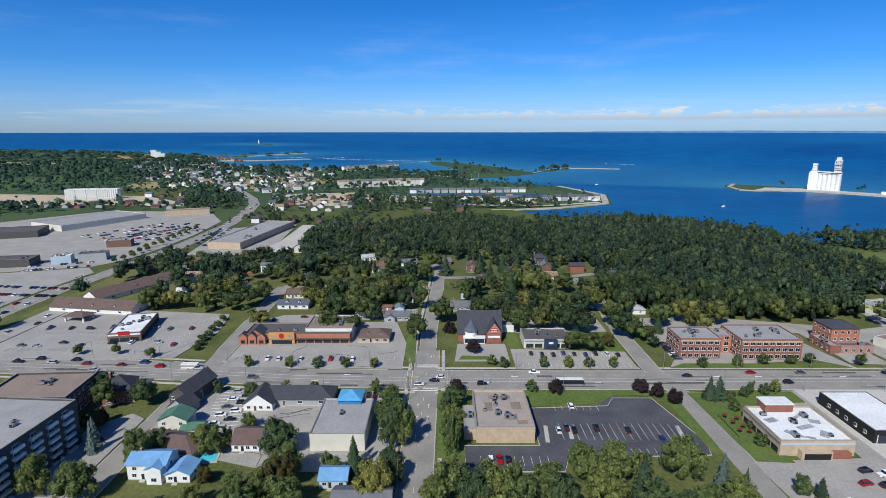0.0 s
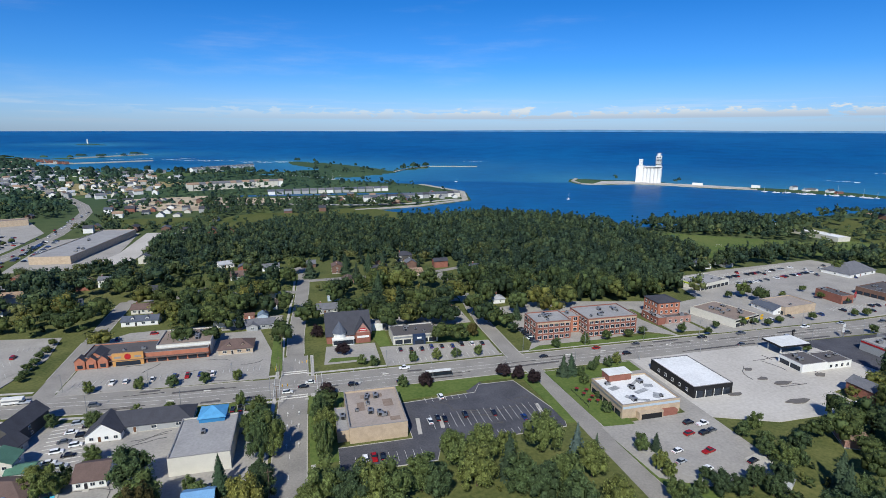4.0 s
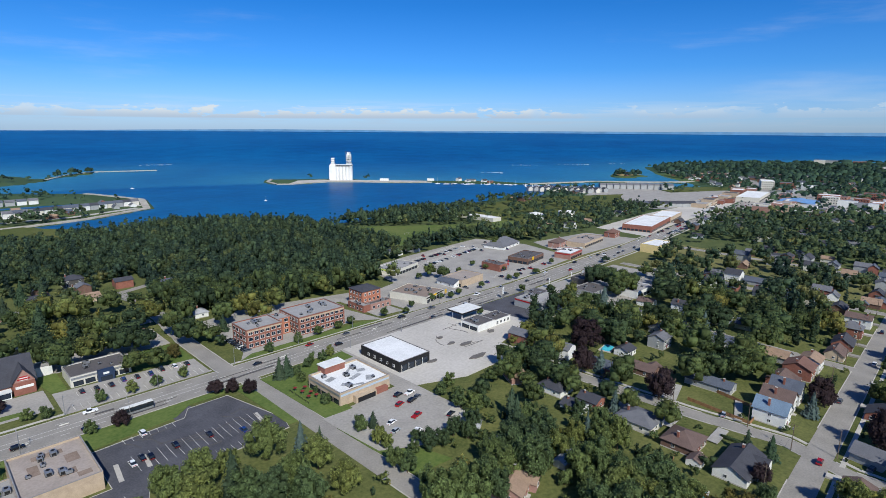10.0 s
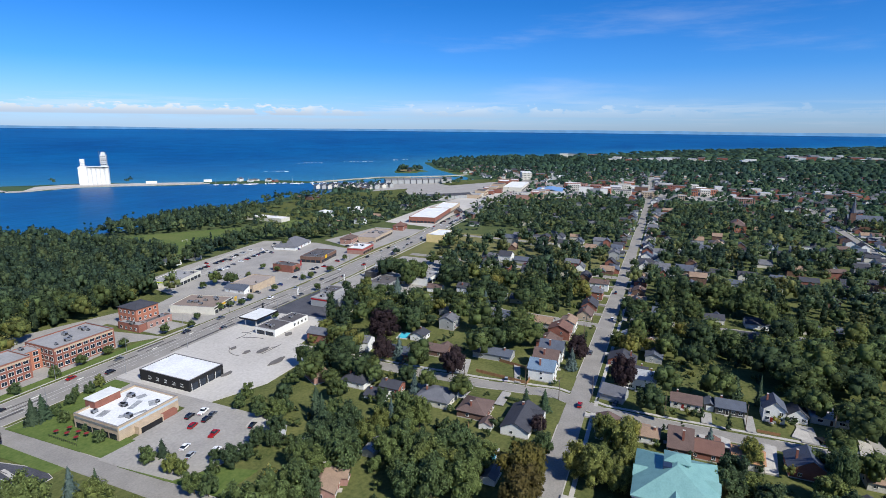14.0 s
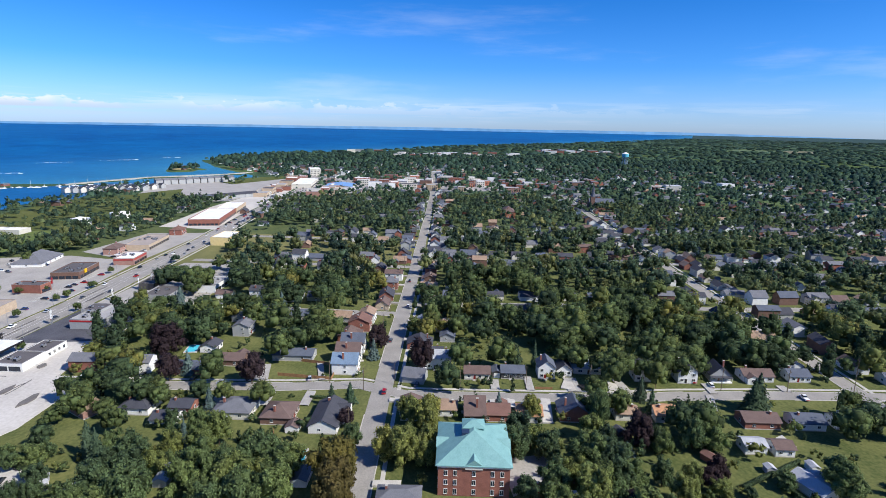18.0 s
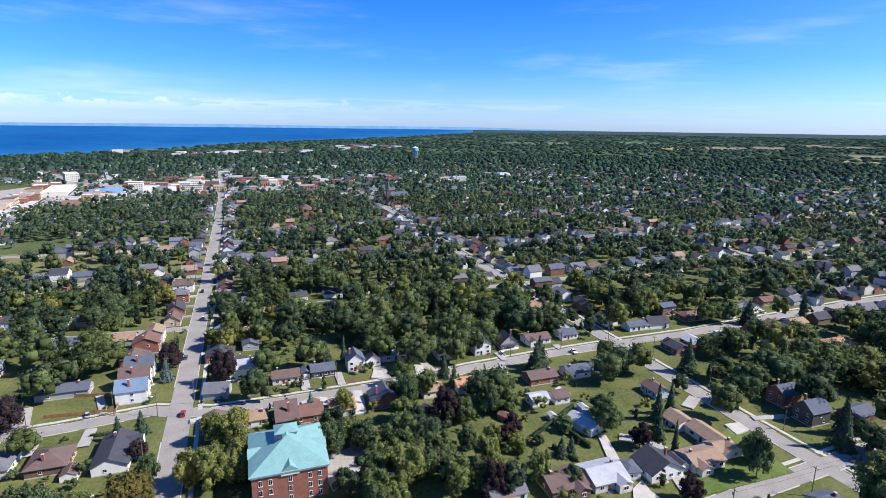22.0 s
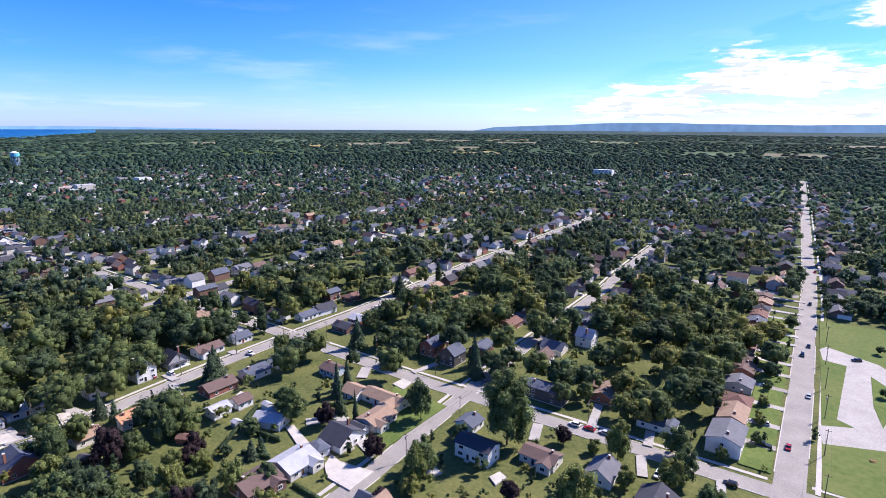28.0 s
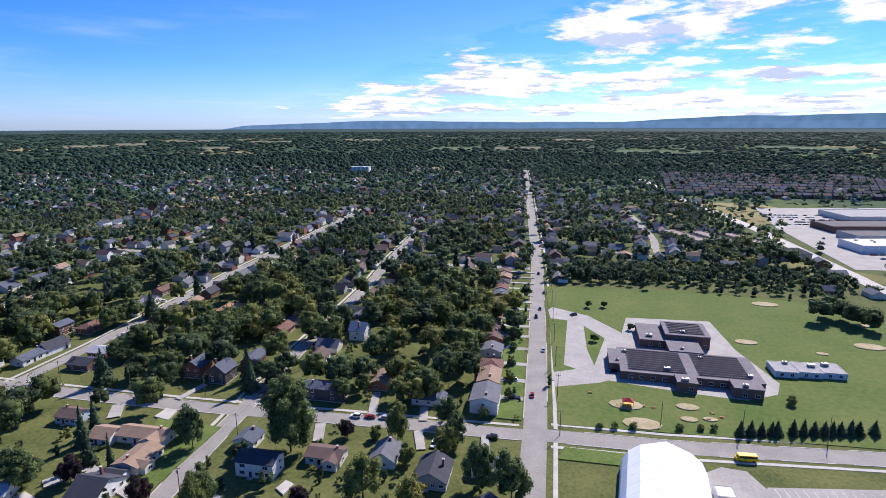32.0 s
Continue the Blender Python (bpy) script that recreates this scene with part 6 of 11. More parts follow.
# school
SCHOOL = [((-81, -268.5), (62, 29)), ((-50, -271), (9.5, 18)), ((-69.5, -309.5), (13, 25)), ((-87.5, -310.5), (22.5, 21)), ((-84, -291.5), (16, 17)), ((-78, -250.5), (8.5, 8.5)), ((-103, -250), (12, 9))]
sch = thing("school", -87, -280, -2, "low brown brick school with grey roofs and solar panels", "school")
for i, ((sx, sy), (sw, sdp)) in enumerate(SCHOOL):
    hh = 4.0 + 0.13 * i + (2.6 if i == 3 else 0)
    lx, ly = sx + 87, sy + 280
    wg = part("wing", Build().box(lx - sw / 2, lx + sw / 2, ly - sdp / 2, ly + sdp / 2, -0.3, hh, WALLS["brickbrown"]), sch)
    part("roof", Build().box(lx - sw / 2 - 0.25, lx + sw / 2 + 0.25, ly - sdp / 2 - 0.25, ly + sdp / 2 + 0.25, hh, hh + 0.35, M("school_roof", srgb(126, 119, 121), 0.9, srgb(104, 99, 102), 0.15, 1.0, 0.15)), wg, "grey flat roof")
    for k in range(int(sw / 5)):
        part("window", window_mesh(2.0, 1.5), wg, at=pose(lx - sw / 2 + 2.5 + k * 5, ly + sdp / 2, 1.2, 0, 0, 180))
    for k in range(4 if i == 0 else 1):
        part("roof_unit", hvac_mesh((i + k) % 3), wg, at=pose(lx + (k * 0.29 - 0.42 if i == 0 else 0.1) * sw, ly + (0.3 * sdp) * (-1) ** k, hh + 0.35))
    if i in (0, 3):
        for k in range(int(sdp / 2.6) - 1):
            y0 = ly - sdp / 2 + 1.4 + k * 2.6
            for u0, u1 in ((-0.42, -0.06), (0.02, 0.44)) if i == 0 else ((-0.4, 0.4),):
                part("solar_panel", Build().add([(lx + u0 * sw, y0, hh + 0.5), (lx + u1 * sw, y0, hh + 0.5), (lx + u1 * sw, y0 + 1.3, hh + 0.9), (lx + u0 * sw, y0 + 1.3, hh + 0.9)], [(0, 1, 2, 3), (3, 2, 1, 0)], SOLAR), wg, "long dark solar panel")
    paint_poly(rect_pts(sx, sy, sw, sdp, 0, 2))
for i in range(3):
    flat_building(-126.5 - i * 10.8, -277 - i * 1.2, 10.2, 12, 3.2, 0, "blue", "grey", "pale blue-grey portable classroom", "portable classroom", "portable_classroom", "", 1, wins="N", parapet=0.1)
dome = thing("fabric_dome", -52, -160, -8, "white fabric dome over a sports hall", "dome")
FABRIC = M("white_fabric", srgb(238, 240, 244), 0.5, srgb(226, 230, 238), 0.2, 1.0)
prof = [(-14, 0), (-13.6, 4), (-11.8, 7.6), (-8, 10.6), (0, 13.4), (8, 10.6), (11.8, 7.6), (13.6, 4), (14, 0)]
for k in range(8):
    y0, y1 = -21 + k * 5.2, -21 + (k + 1) * 5.2 - 0.08
    vs = [(px, yy, pz) for yy in (y0, y1) for px, pz in prof]
    part("panel", Build().add(vs, [(i, i + 1, i + 10, i + 9) for i in range(8)][::1] + [tuple(range(9))[::-1], tuple(range(9, 18))], FABRIC), dome)
part("end_wall", Build().add([(px * 0.99, -21.1, pz * 0.99) for px, pz in prof], [tuple(range(9))], WHITE), dome)
paint_poly(rect_pts(-52, -160, 32, 48))
flat_building(-72, -172, 6, 6, 3.0, 0, "white", "white", "small white plant cabin", "cabin", "plant_cabin", "", 0, parapet=0.1)
# plaza west and south
for px, py, pw, pd, pr, wl_, rf_, lb in ((-440, 680, 106, 60, 64, "cream", "grey", "long grey-roofed box store"), (-475, 595, 60, 40, 20, "dark", "dark", "dark-roofed store by the plaza"), (-352, 752, 56, 18, 21, "bricktan", "brown", "row of small plaza shops"), (-324, 541, 22, 13, 16, "brickbrown", "tan", "tan-roofed restaurant in the plaza"), (-334, 470, 15, 12, 20, "blue", "white", "small shop with a blue fascia"), (-314, 482, 22, 14, 20, "grey", "dark", "small dark-walled shop in the plaza"), (-370, 460, 34, 18, 10, "dark", "dark", "dark low shop in the plaza"), (-205, 590, 34, 130, -8, "bricktan", "grey", "long grey flat-roofed store")):
    flat_building(px, py, pw, pd, 6.5, pr, wl_, rf_, lb, "store", "store", "", 5)
for i in range(5):
    flat_building(-618 + i * 16, 914 + i * 3, 15, 16, 17, 10, "white", "white", "white apartment block five storeys high", "apartment block", "apartment_block", "", 1, st=5, wins="S", parapet=0.4)
for i, (px, py, pw, pd) in enumerate(((-360, -700, 90, 40), (-420, -790, 110, 60), (-340, -640, 50, 30), (-330, -590, 70, 34))):
    flat_building(px, py, pw, pd, 7, 10, ("brickbrown", "cream", "grey", "white")[i], ("dark", "grey", "dark", "white")[i], "large flat-roofed plaza store", "store", "store", "", 6)
house(-225, -535, 10, 30, 16, 2, "dark", "grey", "hip", name="lodge", dormers=3)
flat_building(455, -1310, 46, 18, 18, 0, "white", "white", "white six-storey apartment block", "apartment block", "apartment_block", "", 2, st=6, wins="N")
for i in range(3):
    flat_building(-150 - i * 28, -600 + i * 4, 14, 60, 6, 24, "bricktan", "brown", "long brown-roofed row housing", "row houses", "row_houses", "", 0, st=2, wins="EW")

# ---- houses round the near streets ----
house(84, 470, 0, 13, 11, 2, "dark", "dark", "hip")
house(82, 420, 0, 15, 10, 1, "tan", "bricktan", "gable")
house(30, 408, 90, 11, 9, 1, "brown", "brickpink", "gable")
house(24, 443, 90, 11, 9, 2, "brown", "brickbrown", "gable")
house(130, 410, -90, 12, 10, 2, "slate", "white", "cross")
house(124, 337, -90, 10, 9, 1, "light", "white", "hip", pitch=0.4)
house(83, 322, 0, 10, 8, 1, "rust", "white", "gable")
house(-103, 371, 0, 12, 10, 1, "brown", "cream", "gable")
house(-98, 347, 0, 20, 9, 1, "slate", "white", "gable", dormers=2)
house(-86, 368, 90, 10, 8, 1, "grey", "grey", "gable")
house(-104, 405, 0, 12, 9, 2, "dark", "white", "gable")
house(-74, 396, 0, 14, 8, 1, "slate", "blue", "gable")
house(-28, 324, 0, 16, 9, 1, "grey", "grey", "gable")
flat_building(-48, 330, 14, 4.5, 3.4, 0, "white", "white", "long white trailer home with a flat roof", "trailer", "trailer_home", "", 0, parapet=0.1)
shed(-36, 342, 0, 6, 5, "rust", "brickred", "red garden barn with a gabled roof")
shed(-28, 341, 90, 8, 6, "blue", "blue", "pale blue workshop with a gabled roof")
flat_building(17, 367, 9, 5, 3.6, 0, "blue", "white", "small teal and white garden pavilion", "pavilion", "pavilion", "", 0, parapet=0.2)
house(11, 343, 0, 13, 9, 1, "grey", "grey", "gable", pitch=0.6)
house(66, 321, 0, 8, 7, 1, "light", "white", "gable", chimney=False)
house(-145, 441, 0, 9, 8, 2, "grey", "white", "gable")
house(-67, 482, 20, 12, 9, 1, "light", "white", "gable")
house(-152, 391, 10, 15, 9, 1, "dark", "white", "gable")
lot("apartment_drive", [(-139, 150), (-121, 150), (-121, 203), (-128, 207), (-139, 196)], LOT, "grey paved drive beside the apartments")
lot("motel_forecourt", [(-244.5, 262.5), (-240.5, 345), (-256, 344), (-258, 303)], LOT, "grey paved forecourt of the motel")
lot("side_car_park", [(-148.5, 263), (-138, 263), (-131, 297)], LOT, "grey car park edge by the side street")
lot("back_car_park", [(-57, 318.2), (-60, 332), (-100, 330), (-112, 318.2)], LOT, "grey car park behind the shop row")
house(-24, 360, 90, 11, 8, 1, "brown", "white", "gable")
house(-26, 384, 90, 11, 8, 2, "grey", "cream", "gable")
house(200, 122, 90, 12, 11, 1, "dark", "white", "hip", garage=0)
house(190, 106, 90, 9, 8, 1, "dark", "white", "gable")
house(200, 104, 90, 9, 8, 1, "dark", "brickred", "gable")
house(200, 82, 90, 15, 13, 1, "grey", "cream", "hip", pitch=0.4)
house(197, 63, 0, 13, 12, 1, "brown", "brickbrown", "hip", pitch=0.5)
shed(188, 55, 0, 6, 5, "brown", "white", "white garage with a brown roof")
house(195, 43, 0, 20, 11, 1, "dark", "white", "gable", pitch=0.55)
house(241, 45, 0, 9, 12, 2, "blue", "white", "cross", dormers=0, pitch=0.9)
house(254, 46, 0, 9, 12, 2, "brown", "white", "cross", pitch=0.9)
house(267, 46, 0, 9, 12, 2, "slate", "white", "cross", pitch=0.9)
house(283, 52, 0, 12, 10, 1, "brown", "brickred", "gable")
house(298, 48, 0, 11, 12, 2, "rust", "brickred", "gable")
house(312, 46, 0, 11, 9, 2, "tan", "white", "gable")
house(255, 74, 90, 20, 9, 1, "slate", "grey", "gable")
house(247, 104, 90, 16, 9, 1, "brown", "brickbrown", "gable")
house(316, 143, 90, 13, 10, 2, "grey", "white", "gable", garage=1)
house(286, 112, 0, 10, 9, 2, "grey", "grey", "gable")
house(308, 122, 0, 10, 8, 1, "slate", "grey", "gable")
house(312, 104, -20, 10, 8, 1, "slate", "green", "gable")
house(354, 128, 0, 10, 9, 2, "dark", "white", "cross")
house(350, 102, 0, 13, 10, 1, "light", "white", "gable")
house(352, 88, 0, 10, 9, 1, "slate", "green", "cross")
house(262, 120, 0, 9, 8, 1, "dark", "white", "gable")
shed(155, 88, 4, 9, 4.6, "light", "cream", "long cream garden shed with a pale roof")
shed(149, 126, 30, 6.5, 4.5, "light", "grey", "grey garden shed with a pale metal roof")
shed(157, 43, 0, 8, 5, "grey", "white", "white garage with a grey roof")
house(197, 143, 60, 14, 9, 1, "tan", "brickpink", "gable", pitch=0.4)
house(129.5, -124.6, -10, 7, 5, 1, "slate", "white", "hip", chimney=False, pitch=0.35, name="garage", drive=False)

house(130, 92, 20, 14, 10, 1, "tan", "brickpink", "gable")
house(141, 108, 30, 10, 8, 1, "dark", "white", "gable")
house(240, -18, -90, 12, 9, 1, "brown", "cream", "gable")
house(242, -35, -90, 11, 9, 1, "slate", "dark", "gable", garage=-1)
house(243, -51, -90, 8, 9, 2, "slate", "white", "cross", pitch=0.9)
house(246, -60, -90, 7, 8, 1, "dark", "white", "cross", pitch=0.9, chimney=False)
house(250, -74, -90, 18, 10, 1, "light", "cream", "hip", pitch=0.25)
house(243, -97, -90, 9, 9, 2, "dark", "white", "cross")
house(243, -117, -90, 9, 10, 2, "dark", "white", "cross", pitch=0.9)
house(246, -134, -90, 10, 9, 1, "dark", "grey", "cross", pitch=0.9, porch=True)
house(246, -152, -90, 14, 9, 1, "brown", "white", "gable")
house(247, -172, -90, 10, 9, 1, "slate", "white", "gable")
house(262, 6, -90, 14, 9, 1, "dark", "brickred", "gable")
house(250, 1, -90, 13, 9, 2, "light", "white", "gable", pitch=0.7)
house(286, -3, 180, 10, 8, 1, "slate", "grey", "gable")
house(300, 0, 180, 9, 8, 1, "tan", "cream", "hip", pitch=0.9)
house(203, -24, 90, 12, 10, 1, "rust", "brickred", "gable")
house(203, -38, 90, 10, 10, 1, "orange", "cream", "gable")
house(205, -57, 90, 13, 11, 1, "slate", "brickred", "cross", pitch=0.7)
house(205, -4, 90, 9, 8, 1, "tan", "white", "gable")
house(206, -78, 90, 9, 8, 1, "tan", "cream", "gable")
house(206, -95, 90, 11, 9, 1, "orange", "cream", "gable", porch=True)
house(203, -131, 90, 14, 9, 1, "brown", "brickred", "gable")
house(184, -119, 90, 8, 7, 1, "light", "white", "gable", chimney=False, name="garage")
house(183, -129, 90, 7, 7, 1, "brown", "white", "gable", chimney=False, name="garage")
house(203, -150, 90, 12, 9, 1, "slate", "white", "gable")
house(204, -166, 90, 10, 8, 1, "dark", "white", "gable")
house(160, -127, 20, 12, 8, 1, "light", "white", "gable", chimney=False, name="garage")
shed(172, -134, 0, 4, 3, "light", "white")
shed(192, -72, 20, 4, 3, "dark", "dark")
shed(176, -100, 30, 5, 4, "rust", "brickorange", "small rust-red garden shed")
shed(170, -118, 0, 3, 3, "light", "grey")
shed(160, -66, 10, 6, 4, "light", "grey")
shed(213, -172, 0, 3, 3, "light", "white")
house(135, -167, 180, 20, 8, 1, "tan", "white", "gable", pitch=0.5)
house(150, -164, 180, 9, 9, 1, "tan", "white", "gable", pitch=0.5, chimney=False)
house(127, -153, -90, 13, 10, 1, "tan", "cream", "gable", pitch=0.35)
house(128, -135, -90, 13, 11, 1, "dark", "white", "cross", pitch=0.6, garage=1)
house(130, -114, -90, 13, 12, 1, "light", "cream", "gable", pitch=0.4)
house(131, -99, -90, 13, 11, 1, "brown", "brickbrown", "gable", pitch=0.4)
house(133, -79, -90, 12, 9, 1, "grey", "white", "gable")
house(151, -222, 0, 9, 10, 2, "slate", "brickred", "cross", pitch=0.7)
house(136, -219, 0, 9, 10, 2, "slate", "dark", "cross", pitch=0.9)
house(175, -174, 180, 10, 8, 1, "brown", "blue", "gable")
house(212, -218, 0, 12, 9, 1, "dark", "brickbrown", "gable", porch=True)
house(246, -220, -90, 16, 8, 1, "slate", "white", "gable", garage=1)
house(263, -255, -90, 10, 8, 2, "slate", "brickbrown", "gable")
house(250, -265, -90, 18, 9, 1, "rust", "brickbrown", "hip")
house(201, -278, 90, 10, 9, 1, "brown", "cream", "gable")
house(188, -308, 90, 16, 10, 1, "orange", "brickbrown", "hip", pitch=0.4)
house(137, -281, -90, 13, 9, 1, "rust", "brickred", "gable")
house(136, -300, -90, 16, 12, 1, "grey", "white", "hip", pitch=0.35)
house(90, -281, 90, 9, 9, 2, "blue", "white", "cross", pitch=0.9)
house(100, -306, 90, 12, 10, 1, "slate", "brickpink", "gable")
house(97, -292, 90, 9, 9, 1, "dark", "dark", "gable")
house(259, -338, -90, 16, 9, 1, "rust", "brickpink", "gable")
house(82, -157, 180, 14, 8, 2, "dark", "white", "gable", pitch=0.45)
house(62, -168, 180, 13, 8, 1, "brown", "cream", "gable", pitch=0.4)
house(41, -172, 90, 11, 9, 1, "grey", "white", "gable", pitch=0.7)
house(22, -165, 180, 11, 13, 1, "dark", "grey", "cross", pitch=0.6)
house(5, -172, 180, 9, 9, 1, "slate", "white", "gable")
house(95, -172, 90, 8, 8, 1, "slate", "white", "gable")
house(81, -212, 0, 18, 8, 2, "slate", "dark", "gable", pitch=0.4)
house(60, -229, 90, 14, 9, 1, "tan", "brickorange", "gable", pitch=0.5)
house(37, -217, 0, 10, 9, 1, "slate", "white", "gable", garage=-1)
lawn([(-5.2, -208), (5, -208), (14, -400), (0.5, -400)], LAWN, "sunny front lawns along the long street", block=False)
ROW = ((10.6, -218, "grey", "white", 2), (11.0, -235.5, "tan", "brickbrown", 2), (12.0, -254, "rust", "brickbrown", 1), (14.3, -273.8, "grey", "cream", 1), (14.8, -292, "brown", "brickred", 1), (18.4, -308, "brown", "brickbrown", 1), (19.4, -321, "rust", "cream", 1), (18.2, -339.4, "grey", "white", 1), (18.2, -355, "brown", "brickred", 1), (19.0, -371, "slate", "brickbrown", 1), (19.4, -386, "rust", "cream", 1), (20.0, -401, "dark", "white", 1), (20.6, -417, "tan", "brickred", 1), (21.2, -433, "brown", "brickbrown", 1))
for i, (rx, ry, rk, rw, rst) in enumerate(ROW):
    house(rx, ry, 90, (15.5 if i < 2 else 11.5) - i % 2, 11.5 - (i * 5 % 3), rst, rk, rw, ("gable", "gable", "hip")[i % 3], pitch=0.36 + 0.06 * (i % 3), group="row of houses along the street")
    driveway(rx - 4, ry - 8.2, -5.0 + i * 0.2, ry - 8.2, 3.6, (ASPHALT, LOT, APRON)[i % 3])
for dx0, dy0, dx1, dy1, dw in ((150, -136, 142, -146, 5), (142, -146, 112, -136, 5), (211, -30, 218, -30, 3), (210, -46, 219, -46, 3.5), (212, -118, 226, -122, 3), (236, -26, 226, -26, 4), (240, -42, 226, -42, 3.5), (240, -62, 226, -62, 6), (240, -84, 226, -86, 4), (238, -125, 228, -125, 3.5), (238, -160, 232, -160, 4), (160, -178, 166, -188, 5)):
    driveway(dx0, dy0, dx1, dy1, dw)
for dx0, dy0, dx1, dy1, dw in ((70, -178, 74, -190, 4), (30, -180, 34, -192, 3.5), (6, -182, 8, -194, 3), (60, -220, 56, -200, 3.5), (36, -211, 34, -200, 3.5), (141, -212, 144, -197, 3), (205, 74, 217, 74, 5), (203, 94, 217, 94, 4), (206, 56, 219, 56, 4), (245, 86, 228, 82, 6), (250, 60, 230, 54, 3)):
    driveway(dx0, dy0, dx1, dy1, dw)

# concrete aprons and patios round the near houses
for pad in ([(125, -126.5), (119.3, -125.3), (105.5, -128), (105, -116), (116, -116.2), (122, -120.5)], [(153.5, -128.6), (152.2, -131.6), (135, -126), (135.5, -121.5)], [(218.4, -45.5), (218.1, -49.4), (198, -47.5), (198, -43.2)], [(237.5, -59), (236.5, -62.3), (226.6, -62.9), (229, -56)], [(237.2, -79.3), (234.5, -83), (222, -81.5), (224, -77)], [(217.5, -30.5), (216.5, -33.6), (209.5, -34), (209.5, -30.5)], [(72, -149), (70.6, -153.6), (67, -152.2), (68, -146.4)], [(91.7, -139), (89.5, -142.5), (86, -141), (88.5, -137)], [(144, -182), (143.3, -189), (137.6, -188), (136.5, -180.5)], [(156, 144), (156.3, 136.6), (151, 134), (148, 142)], [(192, -132.5), (194, -136), (186, -137), (186, -133)]):
    lot("concrete_pad", pad, CONCRETE, "pale concrete apron beside a house", category="driveway")

# ---- trees ----
def quad_sphere():
    v, f = [], []
    for ax in range(3):
        for s in (-1, 1):
            o = len(v)
            for i in range(3):
                for j in range(3):
                    p = [0, 0, 0]
                    p[ax], p[(ax + 1) % 3], p[(ax + 2) % 3] = s, (i - 1) * s, j - 1
                    k = math.sqrt(sum(c * c for c in p))
                    v.append([c / k for c in p])
            f += [(o + 3 * i + j, o + 3 * i + 3 + j, o + 3 * i + 4 + j, o + 3 * i + 1 + j) for i in range(2) for j in range(2)]
    return np.array(v), np.array(f)


QV, QF = quad_sphere()


LOBE = np.array([(x, y, z) for z in (-1, 1) for x, y in ((-1, -1), (1, -1), (1, 1), (-1, 1))])
LOBE_F = np.array([(3, 2, 1, 0), (4, 5, 6, 7), (0, 1, 5, 4), (1, 2, 6, 5), (2, 3, 7, 6), (3, 0, 4, 7)])


DOME = np.array([(math.cos(a) * r, math.sin(a) * r, z) for r, z, o in ((1.0, -0.25, 0.0), (0.72, 0.66, 0.5)) for a in [(k + o) * math.pi / 3 for k in range(6)]] + [(0, 0, 1.0)])
DOME_F = np.array([(k, (k + 1) % 6, 6 + (k + 1) % 6, 6 + k) for k in range(6)] + [(6 + k, 6 + k + 1, 6 + (k + 2) % 6, 12) for k in (0, 2, 4)])


def leaf_quads(rng, pts, nrm, size, tilt=0.55):
    """Small leaf clumps: tilted three-cornered patches at points on a crown."""
    n = len(pts)
    nn = nrm + rng.normal(0, tilt, (n, 3))
    nn /= np.linalg.norm(nn, axis=1)[:, None] + 1e-9
    a = np.cross(nn, rng.normal(0, 1, (n, 3)))
    a /= np.linalg.norm(a, axis=1)[:, None] + 1e-9
    b = np.cross(nn, a)
    s = size * rng.uniform(0.6, 1.3, (n, 1))
    u = rng.uniform(-0.6, 0.6, (n, 1))
    q = np.stack([pts - a * s - b * s * 0.7, pts + a * s - b * s * 0.6, pts + a * s * u + b * s * 1.25], 1)
    return q.reshape(-1, 3), np.arange(3 * n).reshape(n, 3)[:, (0, 1, 2, 2)]


def crown_mesh(seed, lobes, leaves, size, mat, tall=1.0):
    """A bumpy crown: boughs round a core, each a dome of small leaf clumps, ragged at the rim."""
    rng = np.random.default_rng(seed)
    V, F, o = [], [], 0
    k = np.arange(lobes) + 0.5
    up = 1 - 1.62 * k / lobes
    az = k * 2.39996 + rng.uniform(0, 6.28)
    flat = np.sqrt(np.maximum(1 - up * up, 0))
    c = np.stack([np.cos(az) * flat, np.sin(az) * flat, up], 1) + rng.normal(0, 0.13, (lobes, 3))
    c *= rng.uniform(0.5, 0.78, (lobes, 1))
    c[:, 2] *= tall
    rad = rng.uniform(0.22, 0.4, lobes)
    for kk, (cc, rr) in enumerate([((0, 0, 0), 0.5)] + list(zip(c, rad * 0.8))):
        ball, ball_f = (QV, QF) if kk == 0 else (LOBE * 0.62, LOBE_F)
        core = ball * (1 + rng.normal(0, 0.07, (len(ball), 1))) * rr
        if kk == 0:
            core = core * (1, 1, tall)
        V.append(np.asarray(cc) + core)
        F.append(ball_f + o)
        o += len(ball)
    for kk in range(lobes):
        out = c[kk] / (np.linalg.norm(c[kk]) + 1e-6)
        d = rng.normal(0, 1, (leaves, 3)) + out * 0.9
        d /= np.linalg.norm(d, axis=1)[:, None]
        v, f = leaf_quads(rng, c[kk] + d * rad[kk] * rng.uniform(0.6, 1.18, (leaves, 1)), d + (0, 0, 0.25), size, 0.5)
        V.append(v)
        F.append(f + o)
        o += len(v)
    v = np.concatenate(V)
    v[:, 2] = (v[:, 2] - v[:, 2].min()) / (v[:, 2].max() - v[:, 2].min())
    v[:, :2] /= np.percentile(np.hypot(v[:, 0], v[:, 1]), 96)
    return fast_mesh("crown", v, np.concatenate(F), [mat])


